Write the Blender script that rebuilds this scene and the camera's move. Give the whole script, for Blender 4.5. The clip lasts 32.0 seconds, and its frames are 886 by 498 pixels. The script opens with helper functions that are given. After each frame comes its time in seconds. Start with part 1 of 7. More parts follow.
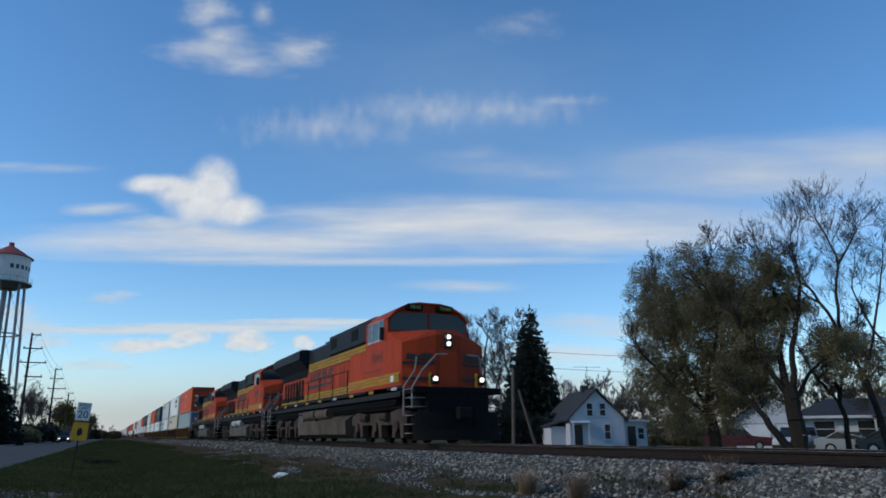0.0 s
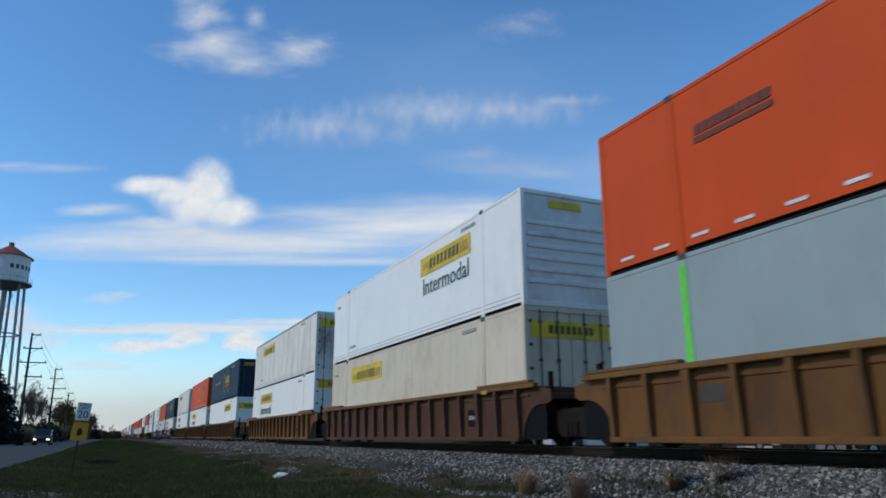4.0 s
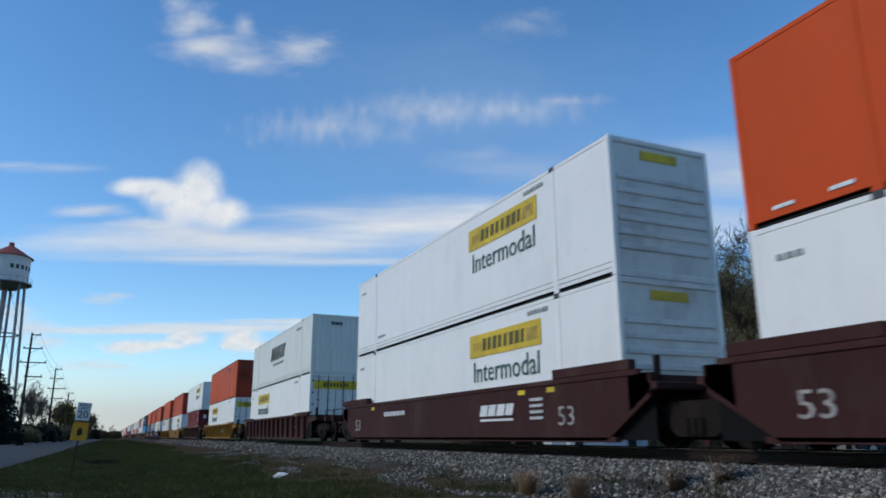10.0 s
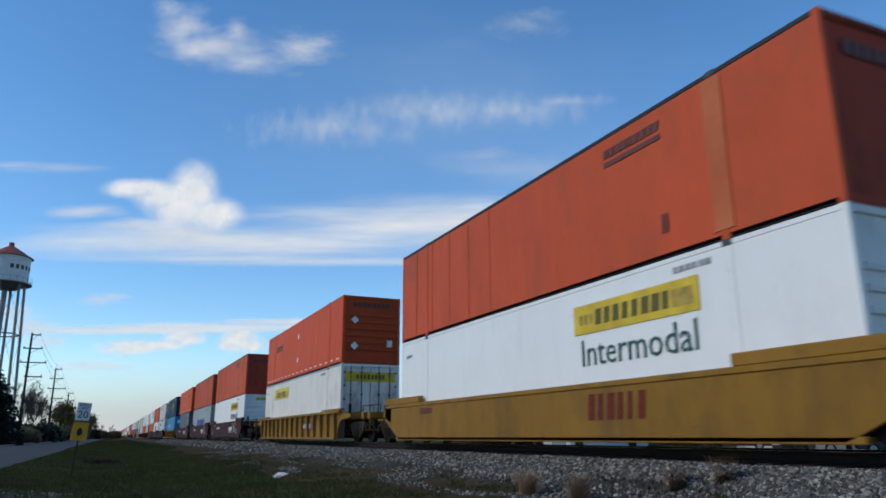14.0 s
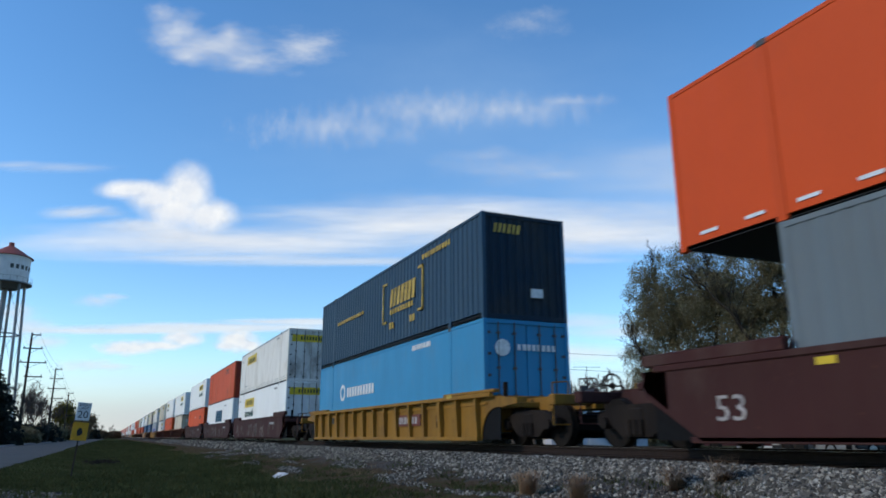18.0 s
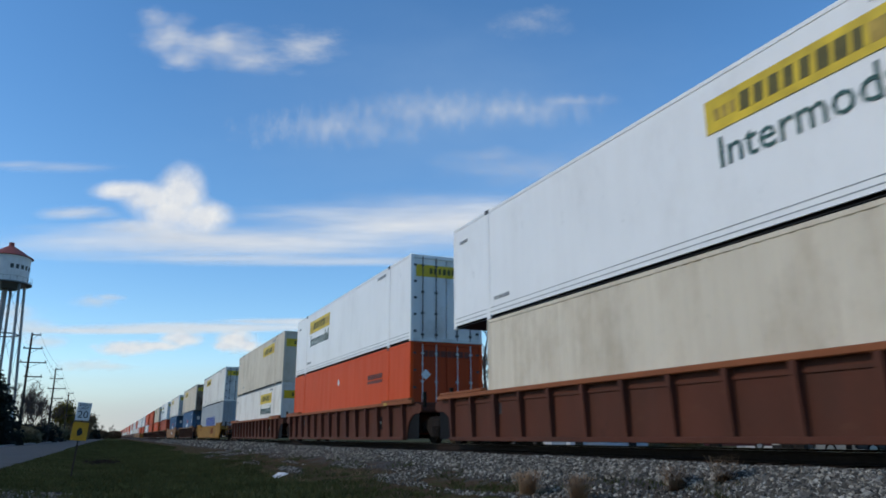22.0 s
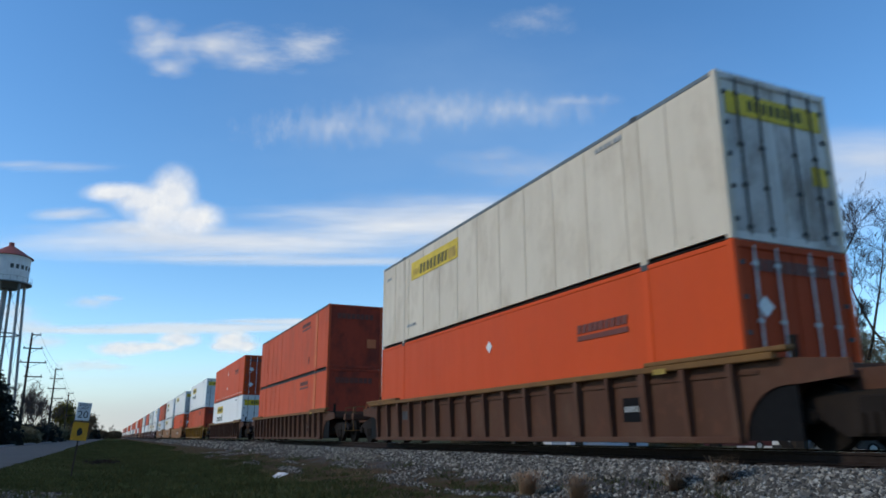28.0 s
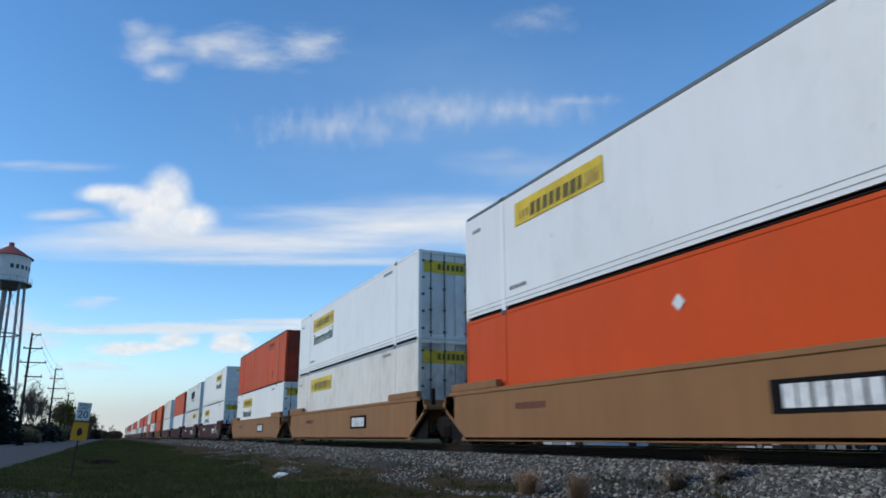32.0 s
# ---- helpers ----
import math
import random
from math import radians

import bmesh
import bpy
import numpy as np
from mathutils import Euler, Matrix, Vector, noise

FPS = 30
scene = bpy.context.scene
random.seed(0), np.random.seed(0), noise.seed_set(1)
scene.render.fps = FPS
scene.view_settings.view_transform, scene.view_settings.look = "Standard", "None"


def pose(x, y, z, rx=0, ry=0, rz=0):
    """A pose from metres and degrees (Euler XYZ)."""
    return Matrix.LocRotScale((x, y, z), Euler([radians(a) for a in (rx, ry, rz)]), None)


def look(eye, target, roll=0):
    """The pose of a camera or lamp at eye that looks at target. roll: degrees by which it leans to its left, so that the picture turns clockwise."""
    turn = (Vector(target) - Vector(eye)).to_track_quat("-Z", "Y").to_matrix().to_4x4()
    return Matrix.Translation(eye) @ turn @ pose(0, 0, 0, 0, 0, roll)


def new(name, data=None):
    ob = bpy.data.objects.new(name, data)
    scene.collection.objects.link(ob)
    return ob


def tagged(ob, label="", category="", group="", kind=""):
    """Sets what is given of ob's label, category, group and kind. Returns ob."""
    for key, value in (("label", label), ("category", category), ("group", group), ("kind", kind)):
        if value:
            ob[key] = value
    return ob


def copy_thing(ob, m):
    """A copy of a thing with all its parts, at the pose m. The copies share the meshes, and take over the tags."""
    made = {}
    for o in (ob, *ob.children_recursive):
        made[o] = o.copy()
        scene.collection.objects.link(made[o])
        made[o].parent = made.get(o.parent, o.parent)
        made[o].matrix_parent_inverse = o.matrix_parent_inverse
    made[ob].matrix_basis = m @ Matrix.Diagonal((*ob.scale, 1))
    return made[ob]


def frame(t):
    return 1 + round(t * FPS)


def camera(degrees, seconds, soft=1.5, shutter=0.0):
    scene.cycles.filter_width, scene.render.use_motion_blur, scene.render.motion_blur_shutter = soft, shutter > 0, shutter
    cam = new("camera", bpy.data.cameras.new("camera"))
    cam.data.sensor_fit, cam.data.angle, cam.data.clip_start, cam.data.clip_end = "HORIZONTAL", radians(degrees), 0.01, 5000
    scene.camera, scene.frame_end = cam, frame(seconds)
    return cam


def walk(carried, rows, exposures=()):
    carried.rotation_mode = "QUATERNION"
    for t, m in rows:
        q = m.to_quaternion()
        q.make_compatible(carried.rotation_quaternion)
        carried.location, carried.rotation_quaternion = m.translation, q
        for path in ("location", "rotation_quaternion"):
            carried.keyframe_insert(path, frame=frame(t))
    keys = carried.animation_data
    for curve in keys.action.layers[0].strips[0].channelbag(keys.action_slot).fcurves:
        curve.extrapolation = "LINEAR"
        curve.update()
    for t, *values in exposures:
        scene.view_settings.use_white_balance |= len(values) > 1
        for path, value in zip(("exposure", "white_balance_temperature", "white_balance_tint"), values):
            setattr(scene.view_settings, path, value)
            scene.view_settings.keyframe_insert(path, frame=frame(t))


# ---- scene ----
# ---- camera ----
EYE = (0.0, 0.0, 1.55)
cam = camera(63.6, 32.0, soft=1.7, shutter=0.12)
VIEW = look(EYE, (3.97688, 8.81835, 4.08401), -0.176)
walk(cam, [(0, VIEW), (32, VIEW)], exposures=[(0, 0.13, 6400, 8), (3, 0.27, 6400, 8), (7, 0.24, 6400, 8), (12, 0.26, 6400, 8), (17, 0.30, 6400, 8), (18.2, 0.45, 6400, 8), (19.2, 0.43, 6400, 8), (20.2, 0.27, 6400, 8), (22, 0.23, 6400, 8), (25, 0.30, 6400, 8), (32, 0.36, 6400, 8)])

# ---- light ----
SUN_EL, SUN_AZ = radians(31), radians(-82)      # azimuth from +y towards +x
world = bpy.data.worlds.new("world")
scene.world = world
world.use_nodes = True
wn = world.node_tree
sky = wn.nodes.new("ShaderNodeTexSky")
sky.sky_type, sky.sun_disc = "NISHITA", False
sky.sun_elevation, sky.sun_rotation = SUN_EL, SUN_AZ
sky.air_density, sky.dust_density, sky.ozone_density = 1.0, 0.05, 3.5
wn.nodes["Background"].inputs[1].default_value = 0.15
tone = wn.nodes.new("ShaderNodeHueSaturation")
tone.inputs["Saturation"].default_value = 1.17
wn.links.new(sky.outputs[0], tone.inputs["Color"])
wn.links.new(tone.outputs[0], wn.nodes["Background"].inputs[0])
lamp = bpy.data.lights.new("sun", "SUN")
lamp.energy, lamp.angle, lamp.color = 1.4, radians(5), (1.0, 0.86, 0.68)
sun = new("sun", lamp)
sun_dir = Vector((math.sin(SUN_AZ) * math.cos(SUN_EL), math.cos(SUN_AZ) * math.cos(SUN_EL), math.sin(SUN_EL)))
sun.matrix_world = look(sun_dir * 50, (0, 0, 0))

# ---- plan ----
RAIL = 1.33            # top of rail
CX = 9.755             # centre line of the track
SPEED = [(0, -85.57), (4, 12.1), (8, 110.36), (12, 209.15), (16, 308.4), (20, 408.04), (24, 508.0), (28, 608.22), (32, 708.63)]


# ---- materials ----
def link(mat, a, b):
    mat.node_tree.links.new(a, b)


def base_mat(name, rough=0.6, metal=0.0):
    m = bpy.data.materials.new(name)
    m.use_nodes = True
    b = m.node_tree.nodes["Principled BSDF"]
    b.inputs["Roughness"].default_value = rough
    b.inputs["Metallic"].default_value = metal
    b.inputs["Specular IOR Level"].default_value = 0.5 if rough < 0.5 else 0.3 if rough < 0.7 else 0.08
    return m, b


def node(m, kind, **values):
    n = m.node_tree.nodes.new(kind)
    for k, v in values.items():
        n.inputs[k.replace("_", " ")].default_value = v
    return n


def coords(m, stretch=(1, 1, 1)):
    """Object coordinates, shifted at random from object to object."""
    tc = node(m, "ShaderNodeTexCoord")
    info = node(m, "ShaderNodeObjectInfo")
    add = node(m, "ShaderNodeVectorMath")
    add.operation = "MULTIPLY_ADD"
    link(m, tc.outputs["Object"], add.inputs[0])
    add.inputs[1].default_value = stretch
    mul = node(m, "ShaderNodeMath")
    mul.operation = "MULTIPLY"
    mul.inputs[1].default_value = 61.7
    link(m, info.outputs["Random"], mul.inputs[0])
    link(m, mul.outputs[0], add.inputs[2])
    return add.outputs[0]


def ramp(m, fac, lo, hi):
    r = node(m, "ShaderNodeMapRange")
    r.inputs["From Min"].default_value, r.inputs["From Max"].default_value = lo, hi
    link(m, fac, r.inputs["Value"])
    return r.outputs[0]


def mix(m, fac, a, b, kind="MIX"):
    x = node(m, "ShaderNodeMix")
    x.data_type, x.blend_type = "RGBA", kind
    for sock, val in ((x.inputs[0], fac), (x.inputs[6], a), (x.inputs[7], b)):
        if isinstance(val, (float, int)):
            sock.default_value = val
        elif isinstance(val, tuple):
            sock.default_value = (*val, 1)
        else:
            link(m, val, sock)
    return x.outputs[2]


def noise_tex(m, vec, scale, detail=4.0, rough=0.55):
    n = node(m, "ShaderNodeTexNoise", Scale=scale, Detail=detail, Roughness=rough)
    link(m, vec, n.inputs["Vector"])
    return n.outputs[0]


def bump(m, b, height, strength, dist=0.02):
    n = node(m, "ShaderNodeBump", Strength=strength, Distance=dist)
    link(m, height, n.inputs["Height"])
    link(m, n.outputs[0], b.inputs["Normal"])


def paint(name, col, rough=0.45, dirt=(0.16, 0.13, 0.10), amount=0.35, metal=0.0, rust=0.0, streak=(1.3, 1.3, 0.16), vary=0.06, stain=0.15, scuff=0.12):
    """Weathered paint: faint drips, broad stains, small scuffs and a little rust."""
    m, b = base_mat(name, rough, metal)
    if rough >= 0.45 and not metal:
        b.inputs["Specular IOR Level"].default_value = 0.16
    drip = noise_tex(m, coords(m, streak), 2.0, 6.0, 0.6)
    blot = noise_tex(m, coords(m), 0.45, 6.0, 0.6)
    marks = noise_tex(m, coords(m, (1, 1, 0.7)), 2.6, 7.0, 0.72)
    fine = noise_tex(m, coords(m), 24.0, 3.0)
    c = mix(m, ramp(m, blot, 0.3, 0.72), col, tuple(v * (1 - 2.5 * vary) for v in col))
    c = mix(m, amount * 0.55, c, mix(m, ramp(m, drip, 0.45, 0.85), c, dirt))
    c = mix(m, stain, c, mix(m, ramp(m, noise_tex(m, coords(m, (1, 1, 0.6)), 0.8, 8.0, 0.68), 0.54 - 0.14 * stain, 0.70 - 0.10 * stain), c, dirt))
    c = mix(m, scuff, c, mix(m, ramp(m, marks, 0.64, 0.72), c, tuple(v * 0.45 for v in dirt)))
    if rust:
        spots = noise_tex(m, coords(m), 3.1, 8.0, 0.7)
        c = mix(m, ramp(m, spots, 0.72 - 0.3 * rust, 0.84 - 0.2 * rust), c, (0.10, 0.042, 0.024))
    info = node(m, "ShaderNodeObjectInfo")
    hsv = node(m, "ShaderNodeHueSaturation")
    rr = node(m, "ShaderNodeMapRange")
    rr.inputs["To Min"].default_value, rr.inputs["To Max"].default_value = 1 - vary, 1 + vary
    link(m, info.outputs["Random"], rr.inputs["Value"])
    link(m, rr.outputs[0], hsv.inputs["Value"])
    link(m, c, hsv.inputs["Color"])
    link(m, hsv.outputs[0], b.inputs["Base Color"])
    rg = node(m, "ShaderNodeMapRange")
    rg.inputs["To Min"].default_value, rg.inputs["To Max"].default_value = rough - 0.08, min(1, rough + 0.2)
    link(m, drip, rg.inputs["Value"])
    link(m, rg.outputs[0], b.inputs["Roughness"])
    bump(m, b, fine, 0.08, 0.004)
    return m


def plain(name, col, rough=0.6, metal=0.0, vary=0.25, scale=8.0):
    m, b = base_mat(name, rough, metal)
    n = noise_tex(m, coords(m), scale, 5.0)
    c = mix(m, ramp(m, n, 0.3, 0.72), tuple(v * (1 + vary * 0.5) for v in col), tuple(v * (1 - vary) for v in col))
    link(m, c, b.inputs["Base Color"])
    bump(m, b, n, 0.15, 0.01)
    return m


def glow(name, col, power):
    m, b = base_mat(name, 0.3)
    b.inputs["Base Color"].default_value = (*col, 1)
    b.inputs["Emission Color"].default_value = (*col, 1)
    b.inputs["Emission Strength"].default_value = power
    return m


def glass(name, col=(0.03, 0.04, 0.05), rough=0.06, gloss=0.6):
    m, b = base_mat(name, rough)
    b.inputs["Base Color"].default_value = (*col, 1)
    b.inputs["Specular IOR Level"].default_value = gloss
    return m


M = {
    "white": paint("white_container_paint", (0.765, 0.752, 0.738), 0.36, dirt=(0.38, 0.36, 0.33), amount=0.16, vary=0.025, stain=0.14, scuff=0.3),
    "white_old": paint("aged_white_paint", (0.70, 0.67, 0.62), 0.45, dirt=(0.33, 0.27, 0.20), amount=0.4, vary=0.04, stain=0.36, scuff=0.35),
    "cream": paint("cream_paint", (0.60, 0.525, 0.415), 0.45, dirt=(0.30, 0.23, 0.15), amount=0.45, vary=0.05, stain=0.42, scuff=0.3),
    # end paints: grime and dust, with the ends' shade darkened into the base colour
    "orange_old_end": paint("shaded_grimy_orange_end_paint", (0.34, 0.046, 0.022), 0.7, dirt=(0.075, 0.026, 0.020), amount=0.4, vary=0.06, stain=0.65, scuff=0.4),
    "orange_end": paint("shaded_dusty_orange_end_paint", (0.38, 0.055, 0.016), 0.7, dirt=(0.12, 0.04, 0.025), amount=0.6, vary=0.05),
    "white_end": paint("shaded_dusty_white_end_paint", (0.70, 0.70, 0.69), 0.6, dirt=(0.26, 0.23, 0.20), amount=0.3, vary=0.04, stain=0.4, scuff=0.4),
    "navy_end": paint("shaded_dusty_blue_end_paint", (0.012, 0.027, 0.046), 0.7, dirt=(0.035, 0.036, 0.034), amount=0.4, stain=0.6),
    "door_rust": paint("rust_stained_door_paint", (0.30, 0.225, 0.155), 0.7, dirt=(0.075, 0.038, 0.022), amount=0.6, vary=0.05, stain=0.95, scuff=0.6),
    "grime": paint("grimy_white_doors", (0.62, 0.60, 0.57), 0.6, dirt=(0.13, 0.09, 0.065), amount=0.5, vary=0.05, stain=0.7, scuff=0.5),
    "orange": paint("orange_container_paint", (0.55, 0.066, 0.009), 0.50, dirt=(0.30, 0.06, 0.02), amount=0.2, vary=0.04, stain=0.15),
    "orange_old": paint("faded_orange_paint", (0.52, 0.082, 0.029), 0.58, dirt=(0.22, 0.065, 0.032), amount=0.4, vary=0.06, stain=0.4, scuff=0.25),
    "navy": paint("dark_blue_paint", (0.020, 0.052, 0.092), 0.45, dirt=(0.06, 0.085, 0.10), amount=0.4),
    "swift": paint("pale_grey_paint", (0.63, 0.635, 0.60), 0.42, dirt=(0.34, 0.33, 0.30), amount=0.3, vary=0.03),
    "grey": paint("blue_grey_paint", (0.30, 0.325, 0.35), 0.45, amount=0.3),
    "greygreen": paint("grey_green_paint", (0.30, 0.37, 0.38), 0.5, amount=0.3),
    "sky": paint("bright_blue_paint", (0.03, 0.22, 0.42), 0.45, amount=0.25),
    "blue": paint("mid_blue_paint", (0.055, 0.115, 0.215), 0.5, dirt=(0.10, 0.11, 0.12), amount=0.4),
    "maroon": paint("maroon_container_paint", (0.15, 0.020, 0.024), 0.5, dirt=(0.07, 0.03, 0.03), amount=0.5),
    "slate": paint("slate_paint", (0.13, 0.16, 0.18), 0.5, amount=0.3),
    "well_tan": paint("tan_well_car_paint", (0.155, 0.069, 0.021), 0.65, dirt=(0.040, 0.025, 0.018), amount=0.4, rust=0.5, vary=0.08, stain=0.55, scuff=0.5),
    "well_yellow": paint("yellow_well_car_paint", (0.26, 0.130, 0.018), 0.6, dirt=(0.07, 0.040, 0.022), amount=0.45, rust=0.35, vary=0.08, stain=0.45, scuff=0.4),
    "well_maroon": paint("maroon_well_car_paint", (0.046, 0.015, 0.014), 0.72, dirt=(0.085, 0.058, 0.046), amount=0.35, rust=0.3, vary=0.1, stain=0.35, scuff=0.3),
    "well_brown": paint("brown_well_car_paint", (0.080, 0.036, 0.022), 0.72, dirt=(0.11, 0.068, 0.047), amount=0.3, rust=0.55, vary=0.1, stain=0.4, scuff=0.4),
    "well_rust": paint("rust_red_well_car_paint", (0.098, 0.033, 0.020), 0.7, dirt=(0.055, 0.026, 0.018), amount=0.45, rust=0.45, vary=0.1, stain=0.5, scuff=0.4),
    "chord_tan": paint("tan_chord_paint", (0.175, 0.088, 0.028), 0.6, dirt=(0.06, 0.033, 0.02), amount=0.5, rust=0.45, stain=0.5),
    "chord_orange": paint("orange_brown_chord_paint", (0.25, 0.082, 0.032), 0.6, dirt=(0.09, 0.04, 0.025), amount=0.6, rust=0.25),
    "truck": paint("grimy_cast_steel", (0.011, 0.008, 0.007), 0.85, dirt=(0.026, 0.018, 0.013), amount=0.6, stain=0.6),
    "loco_truck": paint("dusty_truck_paint", (0.075, 0.053, 0.043), 0.85, dirt=(0.018, 0.013, 0.011), amount=0.5, stain=0.75),
    "wheel": plain("wheel_steel", (0.012, 0.010, 0.009), 0.8),
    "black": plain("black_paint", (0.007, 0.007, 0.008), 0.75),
    "dark": plain("charcoal_paint", (0.014, 0.016, 0.019), 0.6),
    "rubber": plain("rubber", (0.02, 0.02, 0.02), 0.85),
    "loco_orange": paint("locomotive_orange", (0.40, 0.044, 0.011), 0.62, dirt=(0.10, 0.020, 0.010), amount=0.45, vary=0.05, stain=0.55, scuff=0.5),
    "loco_yellow": paint("locomotive_yellow", (0.36, 0.20, 0.010), 0.5, dirt=(0.13, 0.07, 0.02), amount=0.5, stain=0.5),
    "tank": paint("dusty_fuel_tank_paint", (0.125, 0.096, 0.072), 0.8, dirt=(0.040, 0.029, 0.022), amount=0.4, stain=0.75),
    "steel": plain("bare_steel", (0.5, 0.5, 0.5), 0.35, 0.8),
    "silver": plain("silver_reflector", (0.62, 0.65, 0.66), 0.4),
    "rod_dark": plain("grimy_dark_rod", (0.10, 0.095, 0.09), 0.7),
    "rod": plain("galvanised_rod", (0.45, 0.46, 0.47), 0.5, 0.3),
    "sign_yellow": plain("yellow_panel", (0.60, 0.42, 0.022), 0.5, vary=0.3, scale=2.0),
    "sign_amber": plain("amber_yellow_sign", (0.56, 0.27, 0.012), 0.5, vary=0.1),
    "ink": plain("dark_lettering", (0.05, 0.055, 0.06), 0.6),
    "ink_green": plain("dark_green_lettering", (0.03, 0.09, 0.08), 0.6),
    "ink_brown": plain("dark_brown_lettering", (0.13, 0.035, 0.025), 0.6),
    "ink_blue": plain("blue_lettering", (0.02, 0.07, 0.36), 0.5),
    "ink_teal": plain("blue_green_lettering", (0.012, 0.085, 0.16), 0.5),
    "ink_white": plain("white_lettering", (0.66, 0.66, 0.66), 0.6),
    "ink_grey": plain("grey_lettering", (0.30, 0.31, 0.31), 0.6),
    "ink_red": plain("red_lettering", (0.55, 0.05, 0.03), 0.6),
    "ink_black": plain("black_lettering", (0.018, 0.018, 0.020), 0.6),
    "ink_lime": plain("yellow_green_digits", (0.36, 0.40, 0.10), 0.6),
    "sill": plain("dark_grey_sill_paint", (0.022, 0.022, 0.024), 0.7),
    "hood_grey": paint("dark_blue_grey_hood_paint", (0.014, 0.017, 0.023), 0.6, dirt=(0.03, 0.03, 0.032), amount=0.4, stain=0.3),
    "plow": plain("dusty_black_plow_paint", (0.009, 0.008, 0.008), 0.85),
    "rail_grey": plain("dull_rail_paint", (0.22, 0.20, 0.185), 0.6),
    "tank_pale": paint("pale_dusty_tank_paint", (0.105, 0.096, 0.084), 0.8, dirt=(0.05, 0.04, 0.03), amount=0.5, stain=0.6),
    "silver_dull": plain("dull_silver_paint", (0.36, 0.37, 0.37), 0.5),
    "ink_gold": plain("gold_lettering", (0.40, 0.27, 0.05), 0.6, vary=0.5, scale=3.0),
    "lime": plain("lime_strap", (0.12, 0.62, 0.05), 0.6),
    "glass": glass("dark_window_glass", (0.018, 0.024, 0.030), 0.12, 0.32),
    "pane": glass("dim_house_window_glass", (0.012, 0.014, 0.017), 0.25, 0.25),
    "headlight": glow("lit_headlight", (1.0, 0.93, 0.75), 1.4),
    "rail": plain("rail_steel", (0.024, 0.017, 0.015), 0.8),
    "rail_top": plain("polished_rail_head", (0.35, 0.34, 0.34), 0.3, 0.9),
    "tie": plain("weathered_tie", (0.030, 0.021, 0.017), 0.9),
    "wood": plain("weathered_pole_wood", (0.13, 0.10, 0.08), 0.85, scale=3.0),
    "pole_far": plain("creosoted_pole", (0.045, 0.038, 0.034), 0.85),
    "bark": plain("dark_bark", (0.030, 0.025, 0.021), 0.9),
    "siding": paint("white_house_siding", (0.50, 0.52, 0.55), 0.6, amount=0.25, vary=0.02),
    "roof": plain("dark_roof_shingles", (0.045, 0.047, 0.052), 0.85, scale=20),
    "red_car": paint("dark_red_car_paint", (0.06, 0.008, 0.009), 0.4, amount=0.3),
    "silver_car": paint("silver_car_paint", (0.40, 0.41, 0.42), 0.3, amount=0.15, metal=0.4),
    "white_car": paint("white_car_paint", (0.66, 0.68, 0.70), 0.3, amount=0.15),
    "black_car": paint("dark_grey_car_paint", (0.03, 0.032, 0.036), 0.25, amount=0.15),
    "lamp_red": plain("red_lamp", (0.35, 0.01, 0.01), 0.3),
    "tower_white": paint("tower_white_paint", (0.62, 0.64, 0.66), 0.5, amount=0.35),
    "tower_red": paint("faded_red_roof_paint", (0.30, 0.085, 0.07), 0.6, amount=0.4),
    "tower_grey": plain("tower_steel", (0.13, 0.14, 0.15), 0.6),
    "tower_leg": plain("tower_leg_paint", (0.22, 0.235, 0.25), 0.6),
    "wire": plain("wire", (0.03, 0.03, 0.03), 0.7),
    "paper": plain("white_litter", (0.7, 0.7, 0.7), 0.8),
}


